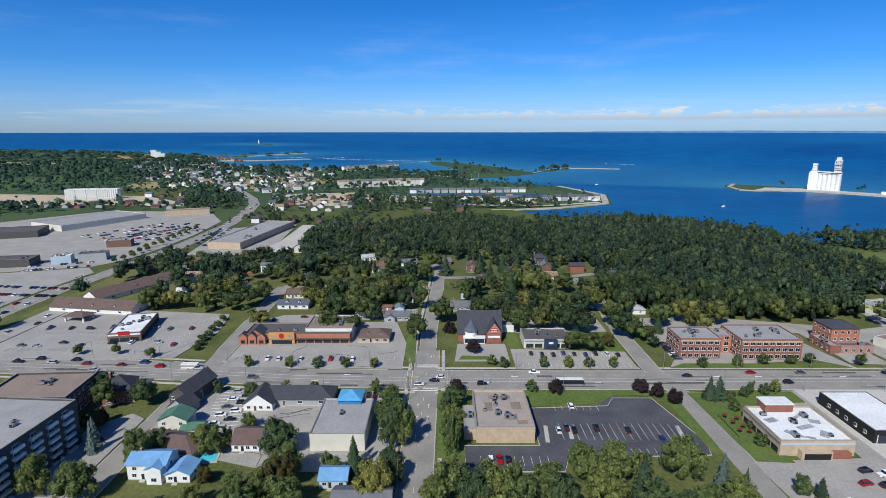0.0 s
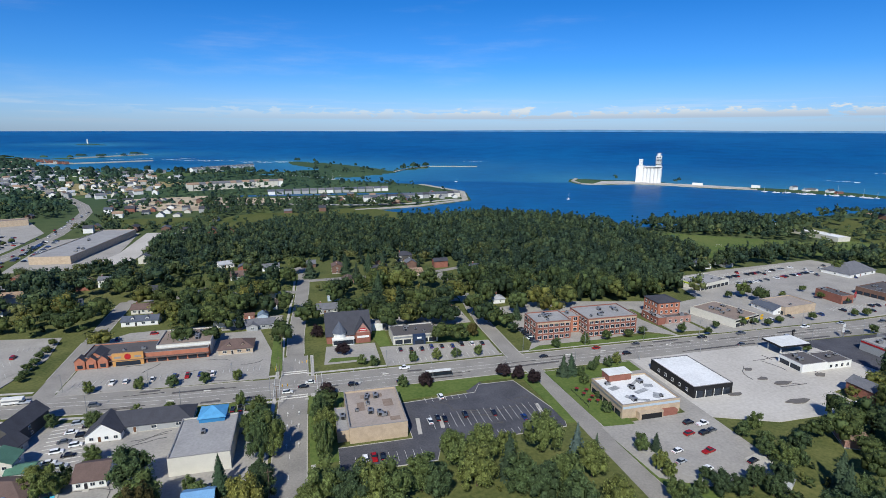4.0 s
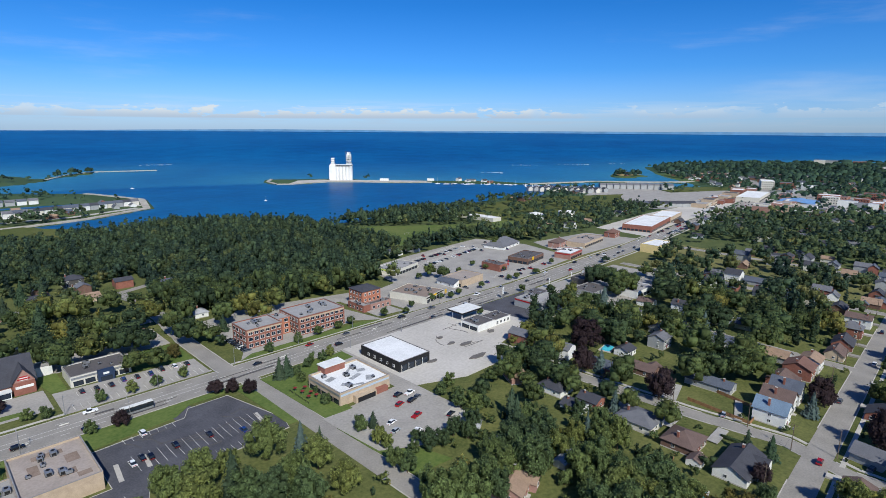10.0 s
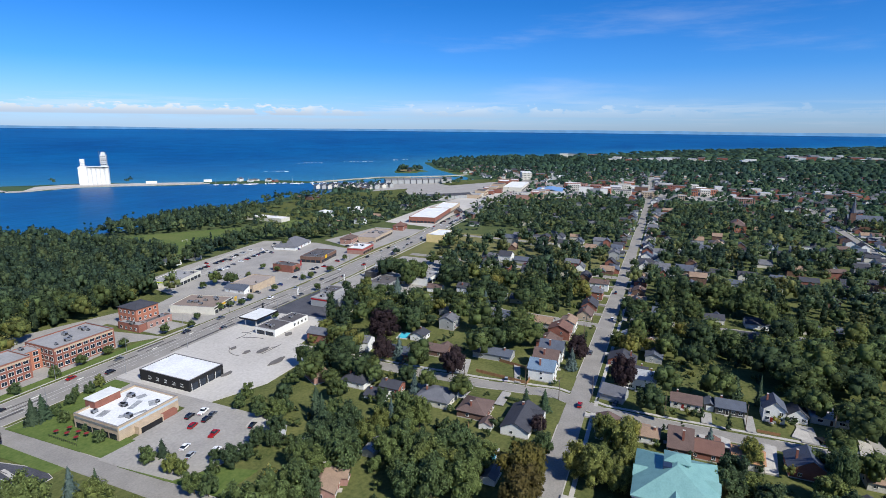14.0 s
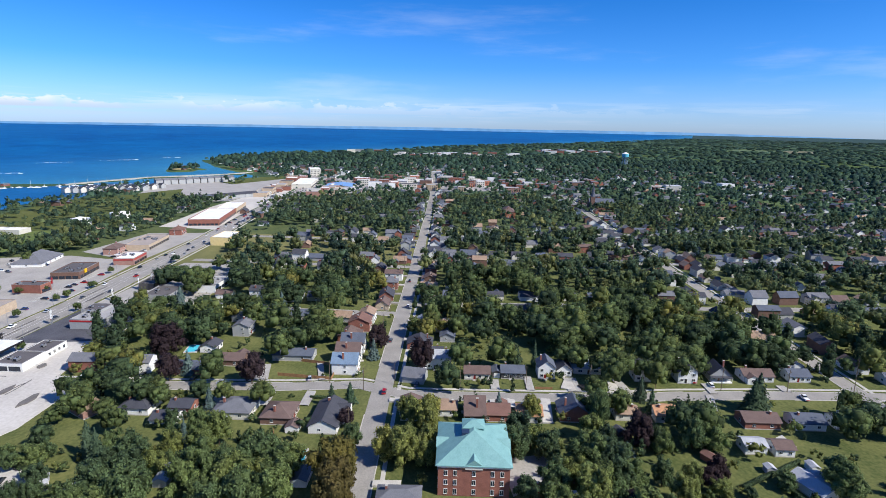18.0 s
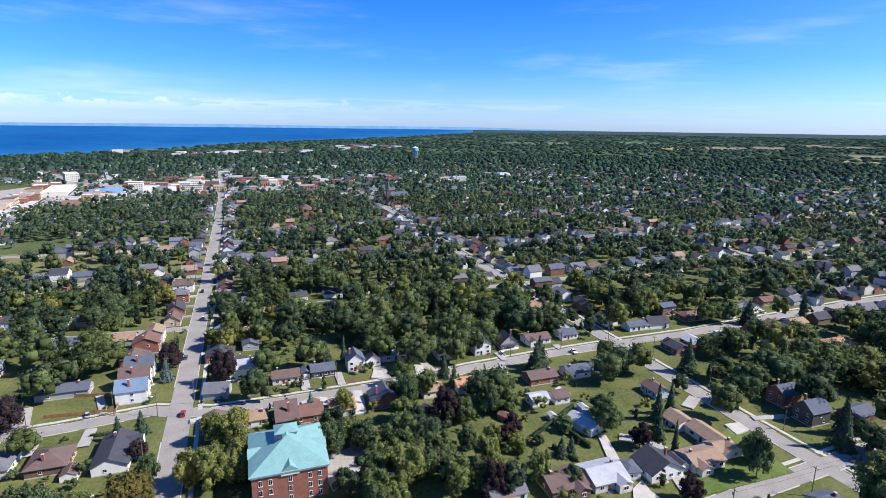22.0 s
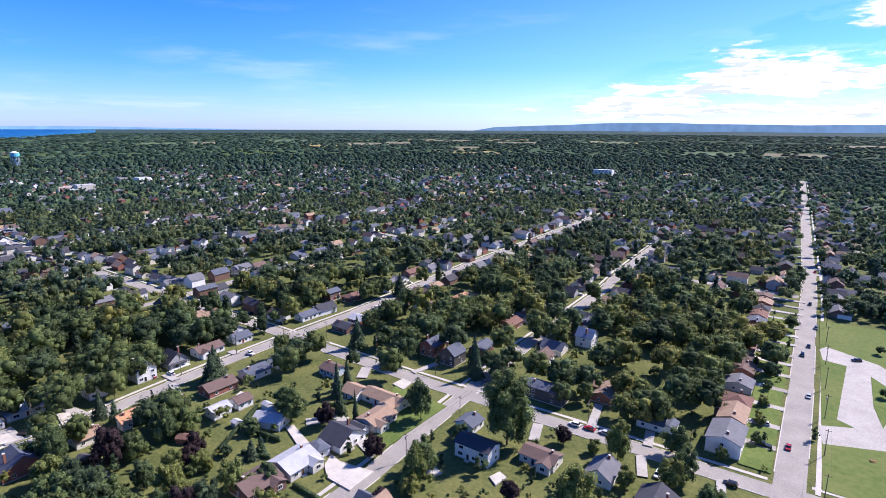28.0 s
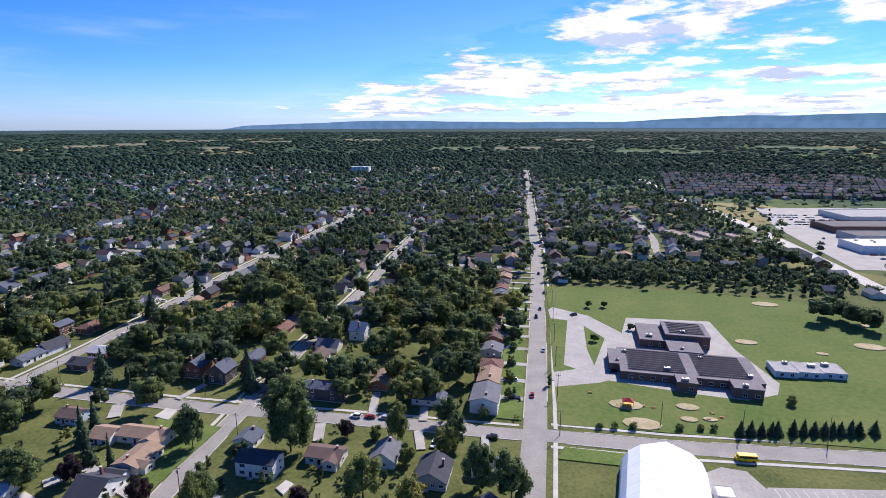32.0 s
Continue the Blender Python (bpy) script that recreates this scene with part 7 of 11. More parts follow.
def conifer_mesh(seed, mat, tiers=18, per=40, fat=1.0):
    rng = np.random.default_rng(seed)
    V, F, o = [], [], 0
    for k in range(tiers):
        t = k / (tiers - 1)
        r = (1 - t) ** 0.85 * (0.85 + 0.3 * rng.random()) * fat + 0.03
        n = max(6, int(per * (1 - t * 0.7)))
        a = rng.uniform(0, 2 * np.pi, n)
        rr = r * rng.uniform(0.55, 1.05, n)
        p = np.stack([np.cos(a) * rr, np.sin(a) * rr, t * 0.97 + rng.normal(0, 0.012, n) - 0.04 * rr], 1)
        nm = np.stack([np.cos(a), np.sin(a), np.full(n, 1.0)], 1)
        v, f = leaf_quads(rng, p, nm, 0.07 + 0.10 * (1 - t))
        v[:, 2] = p.repeat(3, 0)[:, 2] + (v[:, 2] - p.repeat(3, 0)[:, 2]) * 0.35
        V.append(v)
        F.append(f + o)
        o += len(v)
    ang = np.linspace(0, 2 * np.pi, 9)[:-1]
    ring0, ring1 = [np.stack([np.cos(ang) * q, np.sin(ang) * q, np.full(8, z)], 1) for q, z in ((0.72 * fat, 0.0), (0.03, 0.96))]
    V += [ring0, ring1]
    F.append(np.array([(o + i, o + (i + 1) % 8, o + 8 + (i + 1) % 8, o + 8 + i) for i in range(8)]))
    return fast_mesh("crown", np.concatenate(V), np.concatenate(F), [mat])


CROWNS = {
    "green": [crown_mesh(s, 20 + s % 4, 118, 0.05, LEAF, 1.0 + 0.1 * (s % 4)) for s in range(1, 8)],
    "lime": [crown_mesh(s, 20 + s % 4, 118, 0.05, LEAF_LIME, 1.0 + 0.1 * (s % 3)) for s in range(61, 65)],
    "deep": [crown_mesh(s, 20 + s % 4, 118, 0.05, LEAF_DEEP, 1.0 + 0.12 * (s % 3)) for s in range(71, 76)],
    "small": [crown_mesh(s, 13, 70, 0.08, LEAF, 1.1) for s in range(81, 85)],
    "poplar": [crown_mesh(51, 46, 190, 0.037, LEAF, 2.2)],
    "purple": [crown_mesh(s, 20, 140, 0.047, LEAF_DARK) for s in (11, 12)],
    "rust": [crown_mesh(s, 20, 140, 0.047, LEAF_RUST) for s in (14, 15)],
    "spruce": [conifer_mesh(s, NEEDLE) for s in (21, 22, 23)],
    "bluespruce": [conifer_mesh(s, NEEDLE_BLUE) for s in (31, 32)],
    "cedar": [conifer_mesh(s, NEEDLE, 14, 18, 0.8) for s in (41,)],
}
TRUNK = Build().cyl(0, 0, -0.3, 1.0, 0.5, 0.34, BARK, 7).rod((0, 0, 0.75), (0.9, 0.3, 1.5), 0.16, BARK, 5).rod((0, 0, 0.8), (-0.7, 0.6, 1.6), 0.16, BARK, 5).rod((0, 0, 0.85), (0.1, -0.8, 1.6), 0.15, BARK, 5).mesh("trunk")
TREE_WORD = {"poplar": "very tall dense green poplar tree", "green": "leafy green broadleaf tree", "lime": "yellow-green leafy broadleaf tree", "deep": "dark green leafy broadleaf tree", "purple": "dark purple-leaved maple tree", "rust": "rust-tinged broadleaf tree turning colour", "spruce": "dark green spruce tree", "bluespruce": "blue-grey spruce tree", "cedar": "slim dark cedar tree"}
t_rng = random.Random(77)


JOINED = []


def tree(x, y, h=10.0, r=4.5, kind="green", where="standing on grass"):
    far_off = math.hypot(x, y)
    if kind in ("green", "lime", "deep") and (far_off > 300 or (far_off > 212 and r > 3.4)):
        JOINED.append((x, y, h, r, {"green": 0.46, "lime": 0.74, "deep": 0.2}[kind] + t_rng.uniform(-0.12, 0.12)))
        paint_strip([(x, y), (x + 0.1, y)], r * 0.8)
        return
    ob = thing("tree", x, y, t_rng.uniform(0, 360), TREE_WORD[kind] + " " + where, "tree", "trees")
    low = h * (0.09 if kind in ("green", "lime", "deep", "purple", "rust") else 0.06)
    k = max(0.35, r * 0.09)
    part("trunk", TRUNK, ob, at=Matrix.Diagonal((k, k, low + h * 0.1, 1)))
    part("crown", t_rng.choice(CROWNS["small" if kind == "green" and r < 3.4 else kind]), ob, at=Matrix.Translation((0, 0, low)) @ Matrix.Diagonal((r, r * t_rng.uniform(0.9, 1.1), h - low, 1)))
    paint_strip([(x, y), (x + 0.1, y)], r * 0.8)


def near_trees(kind, h, r, where, *spots):
    for x, y in spots:
        tree(x, y, h * t_rng.uniform(0.9, 1.1), r * t_rng.uniform(0.9, 1.1), kind, where)


def grove(kind, where, *spots):
    for x, y, h, r in spots:
        tree(x, y, h, r, kind, where)


grove("deep", "among the house gardens", (153, -202, 15.9, 6.3), (172, -185, 9.6, 3.8), (194, -170, 16.1, 6.5), (251, -153, 18.2, 6.4), (254, -167, 11.6, 5.0), (256, -145, 16.5, 6.4), (257, -173, 12.9, 5.0), (261, -152, 14.8, 6.4), (261, -167, 14.2, 5.0), (275, -148, 14.8, 7.6), (284, -142, 16.5, 7.6), (162, -136, 13.1, 5.2), (275, -136, 18.2, 7.6), (336, -118, 14.8, 6.6), (344, -112, 18.2, 6.6), (344, -122, 16.5, 6.6), (133, -82, 13.0, 5.2), (157, -64, 10.8, 4.3), (162, -61, 15.6, 6.2), (183, -84, 9.2, 3.7), (191, -94, 14.6, 5.9), (270, -88, 17.4, 6.1), (275, -81, 15.8, 6.1), (279, -89, 14.2, 6.1))
grove("deep", "among the house gardens", (284, -63, 16.5, 7.0), (149, -31, 10.4, 4.2), (153, -40, 13.6, 5.4), (173, -29, 13.5, 5.4), (173, -41, 12.0, 4.8), (176, -23, 12.1, 4.9), (182, -31, 14.5, 5.8), (275, -59, 14.8, 7.0), (279, -22, 15.4, 6.2), (283, -53, 18.2, 7.0), (223, -4, 15.6, 6.2), (323, 4, 15.2, 6.1), (349, 11, 11.3, 4.8), (355, 16, 13.8, 4.8), (356, 9, 12.5, 4.8), (122, 92, 11.7, 4.7), (136, 65, 13.8, 5.5), (139, 91, 16.8, 6.7), (150, 97, 14.2, 5.7), (177, 97, 7.8, 3.1), (337, 99, 16.5, 8.4), (342, 81, 14.8, 8.5), (344, 69, 16.5, 8.5), (353, 76, 18.2, 8.5))
grove("deep", "among the house gardens", (142, 123, 7.9, 3.2), (143, 104, 14.2, 5.7), (153, 106, 12.6, 5.0), (159, 101, 14.9, 6.0), (187, 102, 8.0, 3.2), (201, 121, 13.8, 4.9), (206, 100, 11.1, 4.4), (281, 122, 8.9, 3.6), (333, 111, 14.8, 8.4), (345, 109, 18.2, 8.4))
grove("purple", "along the edge of the yard", (255, 140, 18.0, 8.4))
grove("deep", "in the back gardens", (153, -382, 18.2, 8.1), (158, -393, 14.8, 8.1), (165, -383, 16.5, 8.1), (-201, -351, 13.9, 4.9), (-198, -345, 12.6, 4.9), (-197, -358, 11.7, 5.0), (-194, -351, 11.4, 4.9), (-192, -366, 13.4, 5.2), (-191, -354, 14.3, 5.0), (-190, -361, 13.0, 5.0), (-185, -370, 14.7, 5.2), (-185, -363, 12.0, 5.2), (-175, -358, 15.4, 6.2), (73, -341, 17.4, 6.1), (138, -347, 16.5, 6.5), (144, -340, 14.8, 6.5), (147, -349, 18.2, 6.5), (59, -304, 17.5, 6.2), (76, -333, 15.8, 6.1), (82, -339, 14.2, 6.1), (101, -329, 12.8, 5.1), (3, -291, 9.6, 3.8), (35, -273, 14.7, 5.2), (41, -277, 12.0, 5.2))
grove("deep", "in the back gardens", (55, -296, 15.9, 6.2), (64, -296, 14.3, 6.2), (88, -296, 17.8, 7.1), (100, -291, 8.0, 3.2), (117, -298, 15.6, 6.2), (21, -238, 17.1, 6.8), (33, -235, 17.0, 6.8), (69, -228, 13.2, 5.3), (79, -221, 16.6, 6.7), (140, -226, 17.9, 7.1), (155, -250, 13.2, 5.7), (159, -231, 18.2, 6.8), (164, -240, 14.8, 6.8), (169, -232, 16.5, 6.8), (197, -244, 15.0, 5.3), (197, -233, 13.6, 4.8), (198, -252, 12.3, 5.3), (202, -229, 12.3, 4.8), (203, -236, 11.1, 4.8), (204, -247, 13.6, 5.3), (271, -255, 13.7, 5.9), (278, -250, 16.8, 5.9), (279, -259, 15.2, 5.9), (175, -208, 10.8, 4.6))
grove("deep", "in the back gardens", (177, -214, 13.2, 4.6))
grove("rust", "among the house gardens", (141, 29, 18.0, 7.6), (154, 31, 18.0, 7.8))
grove("green", "among the house gardens", (18, -184, 14.1, 4.6), (24, -200, 12.5, 5.0), (40, -184, 17.3, 4.5), (49, -184, 6.0, 2.4), (148, -185, 16.5, 6.6), (194, -180, 16.8, 6.7), (-5, -158, 18.0, 6.1), (6, -162, 18.0, 5.2), (21, -179, 12.3, 4.9), (33, -171, 8.6, 3.4), (114, -165, 18.0, 4.7), (122, -172, 12.0, 4.8), (202, -175, 13.1, 5.1), (208, -170, 14.4, 5.1), (92, -138, 13.5, 5.4), (155, -133, 14.9, 6.0), (181, -103, 12.3, 5.3), (190, -103, 17.5, 7.0), (232, -100, 13.9, 4.9), (238, -103, 11.4, 4.9), (242, -115, 12.7, 5.5), (243, -107, 15.5, 5.5), (244, -124, 13.4, 5.2), (249, -118, 12.1, 5.2))
grove("green", "among the house gardens", (250, -112, 14.1, 5.5), (252, -125, 14.8, 5.2), (258, -122, 12.7, 5.5), (259, -105, 15.8, 6.1), (260, -114, 15.5, 5.5), (266, -120, 14.1, 5.5), (266, -100, 14.2, 6.1), (267, -109, 17.4, 6.1), (138, -64, 15.3, 6.1), (175, -69, 7.6, 3.0), (182, -96, 15.1, 5.3), (201, -65, 12.4, 4.9), (210, -78, 10.7, 4.3), (216, -69, 13.0, 5.2), (232, -80, 15.7, 6.1), (238, -96, 12.7, 4.9), (238, -86, 17.3, 6.1), (240, -77, 14.2, 6.1), (245, -84, 15.5, 5.5), (247, -67, 14.7, 5.2), (251, -61, 13.3, 5.2), (255, -67, 12.0, 5.2), (267, -65, 16.5, 7.4), (274, -74, 18.2, 7.4))
grove("green", "among the house gardens", (278, -64, 14.8, 7.4), (336, -69, 16.5, 7.1), (340, -79, 18.2, 7.1), (347, -71, 14.8, 7.1), (377, -63, 14.8, 7.2), (137, -39, 10.8, 4.6), (140, -45, 12.0, 4.6), (143, -39, 13.2, 4.6), (148, -51, 16.4, 6.6), (155, -56, 12.9, 4.5), (160, -48, 11.2, 4.8), (167, -50, 13.7, 4.8), (247, -30, 18.0, 7.2), (310, -31, 11.8, 5.1), (315, -25, 14.4, 5.1), (318, -32, 13.1, 5.1), (356, -20, 14.7, 5.2), (363, -23, 12.1, 5.2), (377, -53, 18.2, 7.2), (386, -58, 16.5, 7.2), (394, -47, 14.7, 6.3), (395, -38, 17.9, 6.3), (402, -44, 16.3, 6.3), (244, -10, 15.9, 6.3))
grove("green", "among the house gardens", (289, -7, 12.7, 5.1), (362, -16, 13.4, 5.2), (138, 57, 16.4, 6.6), (142, 48, 16.7, 6.7), (149, 56, 12.6, 4.9), (155, 49, 15.2, 6.1), (177, 30, 10.5, 4.2), (275, 59, 16.5, 7.3), (114, 97, 16.8, 6.7), (124, 98, 13.0, 5.2), (131, 97, 13.7, 5.5), (143, 64, 12.0, 4.6), (143, 71, 10.8, 4.6), (144, 81, 6.6, 2.6), (151, 79, 15.3, 6.1), (152, 72, 12.9, 4.5), (153, 61, 11.5, 5.0), (154, 68, 14.1, 5.0), (159, 71, 10.5, 4.5), (159, 63, 12.8, 5.0), (169, 82, 13.0, 4.9), (175, 86, 15.9, 4.9), (176, 79, 14.4, 4.9), (204, 73, 13.3, 5.3))
grove("green", "among the house gardens", (207, 90, 9.9, 3.9), (249, 81, 17.2, 6.9), (259, 76, 16.3, 6.5), (269, 68, 14.8, 7.3), (279, 69, 18.2, 7.3), (107, 100, 16.6, 6.6), (107, 106, 13.4, 5.4), (111, 123, 8.3, 3.3), (135, 106, 12.3, 4.9), (201, 114, 10.9, 4.4), (224, 102, 15.8, 6.3), (315, 117, 15.1, 6.1))
grove("deep", "along the edge of the yard", (69, 139, 14.9, 6.0), (126, 135, 5.9, 2.4), (126, 128, 9.4, 3.8), (131, 126, 7.9, 3.1), (139, 128, 7.8, 3.1), (149, 127, 8.7, 3.5), (202, 128, 12.6, 4.9), (208, 125, 11.3, 4.9), (214, 138, 16.8, 6.7), (266, 126, 12.3, 4.9), (315, 126, 15.2, 5.4), (319, 133, 13.8, 5.4), (323, 126, 12.5, 5.4), (10, 149, 16.4, 6.6), (37, 149, 12.2, 4.9), (170, 141, 9.7, 3.9), (312, 146, 14.3, 5.7), (372, 144, 13.3, 5.7), (375, 152, 16.2, 5.7), (380, 146, 14.8, 5.7), (364, 198, 18.2, 7.3), (370, 190, 14.8, 7.3), (375, 199, 16.5, 7.3))
grove("green", "in the back gardens", (32, -342, 14.3, 6.2), (41, -343, 15.9, 6.2), (6, -312, 11.7, 4.7), (37, -335, 17.5, 6.2), (44, -322, 18.2, 7.2), (50, -314, 16.5, 7.2), (54, -324, 14.8, 7.2), (150, -303, 13.9, 5.4), (21, -292, 17.0, 6.8), (22, -261, 12.8, 4.5), (23, -278, 12.1, 5.2), (26, -271, 14.8, 5.2), (28, -264, 10.5, 4.5), (30, -278, 13.5, 5.2), (34, -290, 17.4, 6.9), (61, -267, 12.8, 5.0), (68, -269, 14.1, 5.0), (98, -266, 14.4, 3.5), (108, -273, 13.3, 4.7), (112, -268, 12.0, 4.7), (116, -275, 17.6, 7.0), (140, -275, 18.2, 6.8), (144, -299, 12.5, 5.4), (150, -295, 15.3, 5.4))
grove("green", "in the back gardens", (155, -269, 16.4, 6.4), (158, -261, 14.8, 6.4), (165, -268, 18.1, 6.4), (170, -261, 17.1, 6.0), (236, -280, 14.6, 5.1), (239, -273, 13.3, 5.1), (243, -279, 11.9, 5.1), (269, -285, 17.4, 6.1), (277, -291, 14.2, 6.1), (278, -282, 15.8, 6.1), (28, -248, 12.0, 5.2), (30, -256, 13.3, 5.2), (35, -250, 14.7, 5.2), (37, -224, 12.7, 5.5), (70, -250, 17.0, 6.8), (80, -233, 12.2, 4.9), (92, -224, 15.6, 6.2), (116, -221, 10.9, 4.4), (119, -241, 17.9, 7.1), (168, -221, 11.7, 5.0), (168, -252, 14.0, 6.0), (258, -221, 11.5, 5.0), (289, -221, 13.7, 5.9), (294, -228, 15.2, 5.9))
grove("green", "in the back gardens", (298, -221, 16.7, 5.9), (10, -207, 5.7, 2.3), (35, -217, 15.5, 5.5), (42, -219, 14.1, 5.5), (66, -218, 9.9, 4.0), (73, -211, 11.1, 4.5), (161, -218, 14.3, 5.0), (166, -214, 13.0, 5.0), (257, -214, 14.1, 5.0), (264, -217, 12.8, 5.0))
grove("lime", "in the back gardens", (6, -349, 13.6, 4.8), (7, -342, 12.4, 4.8), (13, -346, 11.2, 4.8), (14, -319, 16.5, 6.8), (22, -325, 18.2, 6.8), (23, -315, 14.8, 6.8), (134, -302, 18.0, 7.2), (45, -266, 17.9, 7.2), (148, -287, 16.5, 7.1), (148, -277, 14.8, 7.1), (157, -282, 18.2, 7.1), (47, -233, 11.6, 5.0), (53, -237, 12.9, 5.0), (54, -230, 14.1, 5.0), (62, -258, 17.4, 7.0), (41, -212, 13.3, 5.2), (48, -214, 12.0, 5.2))
grove("green", "along the edge of the yard", (77, 131, 14.9, 6.0), (90, 129, 12.9, 5.1), (110, 128, 8.9, 3.6), (-60, 146, 10.5, 4.5), (16, 149, 16.4, 6.6), (23, 148, 16.4, 6.5), (64, 144, 14.9, 6.0), (78, 141, 15.6, 6.2), (90, 146, 13.7, 5.5), (115, 144, 6.9, 2.8), (116, 156, 7.2, 2.9), (159, 155, 7.2, 2.9), (162, 148, 6.8, 2.7), (168, 159, 7.5, 3.0), (189, 145, 11.7, 4.7), (193, 142, 14.2, 5.7), (268, 162, 14.2, 5.7), (279, 144, 14.6, 5.8), (353, 173, 14.8, 7.0), (361, 179, 18.2, 7.0), (362, 169, 16.5, 7.0), (121, 196, 3.8, 1.5), (319, 194, 9.2, 3.7), (324, 209, 8.5, 3.4))
grove("lime", "beside the yards and car parks", (-22, 153, 15.0, 6.0), (51, 151, 16.3, 6.5), (52, 332, 16.5, 6.8), (59, 339, 14.8, 6.8), (62, 330, 18.2, 6.8))
grove("green", "beside the yards and car parks", (-130, 155, 15.9, 5.0), (-115, 152, 15.0, 6.0), (-110, 177, 12.1, 4.7), (-106, 171, 13.3, 4.7), (-103, 177, 10.9, 4.7), (-83, 178, 12.2, 4.9), (-65, 150, 12.8, 4.5), (-59, 153, 11.7, 4.5), (-59, 177, 16.6, 6.7), (-40, 171, 5.9, 2.4), (-3, 150, 11.4, 4.5), (2, 154, 16.9, 6.8), (3, 178, 18.0, 3.2), (33, 153, 14.6, 5.9), (47, 169, 11.6, 4.6), (49, 159, 14.7, 5.9), (57, 162, 15.6, 6.2), (66, 165, 10.4, 4.2), (80, 164, 16.4, 6.6), (-80, 184, 7.3, 2.9), (-15, 185, 18.0, 5.0), (-114, 226, 6.3, 2.5), (-83, 220, 8.6, 3.4))
grove("deep", "beside the yards and car parks", (-17, 162, 11.2, 4.5), (-127, 214, 12.0, 4.8), (-167, 220, 7.4, 2.9), (-149, 224, 11.8, 4.7), (81, 299, 14.8, 6.6), (101, 292, 16.9, 6.7), (68, 308, 13.4, 4.7), (72, 301, 18.2, 6.6), (78, 308, 16.5, 6.6))
grove("lime", "among the house gardens", (26, -148, 12.4, 4.9), (42, -150, 16.7, 6.7), (152, -95, 5.3, 2.1), (209, -40, 7.5, 3.0), (166, 10, 15.3, 5.4), (166, 2, 11.6, 4.5), (170, 16, 13.9, 5.4), (173, 1, 12.8, 4.5), (174, 10, 12.5, 5.4), (189, 3, 15.1, 5.3), (193, 10, 13.7, 5.3), (197, 3, 12.4, 5.3), (284, 9, 13.9, 5.4), (289, 15, 12.5, 5.4), (292, 0, 9.8, 3.9), (292, 7, 15.3, 5.4))
grove("purple", "among the house gardens", (60, -183, 7.9, 3.2), (60, -142, 8.4, 3.4), (111, -134, 9.9, 3.9), (142, -139, 10.5, 4.2), (134, -76, 13.7, 5.5), (158, -92, 9.6, 3.8), (166, -98, 9.2, 3.7), (184, -77, 15.3, 6.1), (243, 9, 18.0, 6.3), (191, 35, 8.4, 3.4), (270, 34, 14.6, 5.9), (225, 85, 15.8, 6.3), (225, 123, 14.7, 5.9))
grove("rust", "beside the yards and car parks", (-52, 158, 15.1, 6.0))
grove("lime", "along the edge of the yard", (228, 143, 15.0, 6.0), (232, 155, 13.9, 5.6), (282, 161, 13.7, 5.3), (285, 154, 15.1, 5.3), (289, 161, 12.4, 5.3))
grove("spruce", "in the back gardens", (231, -290, 16.4, 5.3), (124, -221, 18.0, 3.5), (117, -211, 18.0, 4.1))
grove("bluespruce", "along the edge of the yard", (314, 162, 15.7, 5.0))
grove("spruce", "among the house gardens", (188, -204, 18.0, 4.7), (146, -112, 8.0, 2.1), (211, -133, 16.2, 5.0), (209, -90, 11.7, 2.8), (220, -89, 11.9, 3.3), (254, -38, 11.9, 3.7), (206, 44, 10.9, 3.1), (210, 37, 10.0, 2.9), (159, 113, 15.8, 4.0), (166, 121, 14.4, 3.7))
grove("cedar", "among the house gardens", (135, -149, 14.1, 2.2), (144, -149, 15.7, 4.0), (156, -159, 16.7, 4.4), (158, -167, 15.0, 4.0), (252, -47, 14.7, 2.7))
grove("spruce", "beside the yards and car parks", (-137, 173, 11.5, 2.2), (-30, 167, 13.9, 3.1), (63, 153, 17.2, 4.3), (96, 154, 11.2, 2.3))
grove("bluespruce", "among the house gardens", (207, -26, 9.2, 2.4), (256, 34, 11.4, 3.2), (171, 89, 14.0, 2.3), (202, 94, 9.9, 2.7), (233, 118, 12.3, 3.3), (323, 102, 14.3, 4.0))
grove("purple", "beside the yards and car parks", (-136, 199, 7.8, 3.1))
grove("bluespruce", "beside the yards and car parks", (-127, 179, 13.3, 2.4), (90, 157, 14.6, 3.1))
grove("spruce", "along the edge of the yard", (121, 155, 7.2, 2.3))
grove("green", "behind the houses", (106, -225, 14.6, 5.9), (93, -163, 6.8, 3.4), (190, -159, 17.0, 7.0), (90, -131, 15.3, 4.1), (164, -120, 5.4, 2.7), (160, -118, 6.4, 3.1), (132, -97, 6.1, 3.0), (136, -93, 12.7, 4.5), (185, -86, 8.2, 3.8), (179, -84, 9.2, 4.2), (150, -81, 11.6, 4.6), (204, -75, 13.7, 4.4), (138, -72, 12.2, 4.9), (204, -67, 12.9, 5.2), (158, -67, 10.4, 5.2), (196, -65, 16.6, 4.5), (187, -60, 11.3, 5.6), (150, -59, 10.8, 4.3), (208, -59, 8.5, 4.3), (165, -55, 17.0, 7.0), (180, -36, 9.7, 3.9), (162, 47, 11.6, 4.6), (162, 58, 13.9, 7.0), (149, 64, 14.7, 7.0), (158, 78, 13.3, 6.6), (204, 89, 12.2, 3.8), (164, 111, 12.8, 3.9))
grove("deep", "behind the houses", (108, -216, 13.1, 5.2), (158, -140, 6.6, 3.3), (155, -104, 4.4, 2.2), (130, -103, 7.7, 3.9), (194, -98, 14.4, 5.8), (160, -77, 11.0, 3.9), (179, -63, 11.7, 4.1), (186, -32, 11.1, 4.4), (140, 98, 9.0, 4.5), (167, 104, 7.7, 3.6))
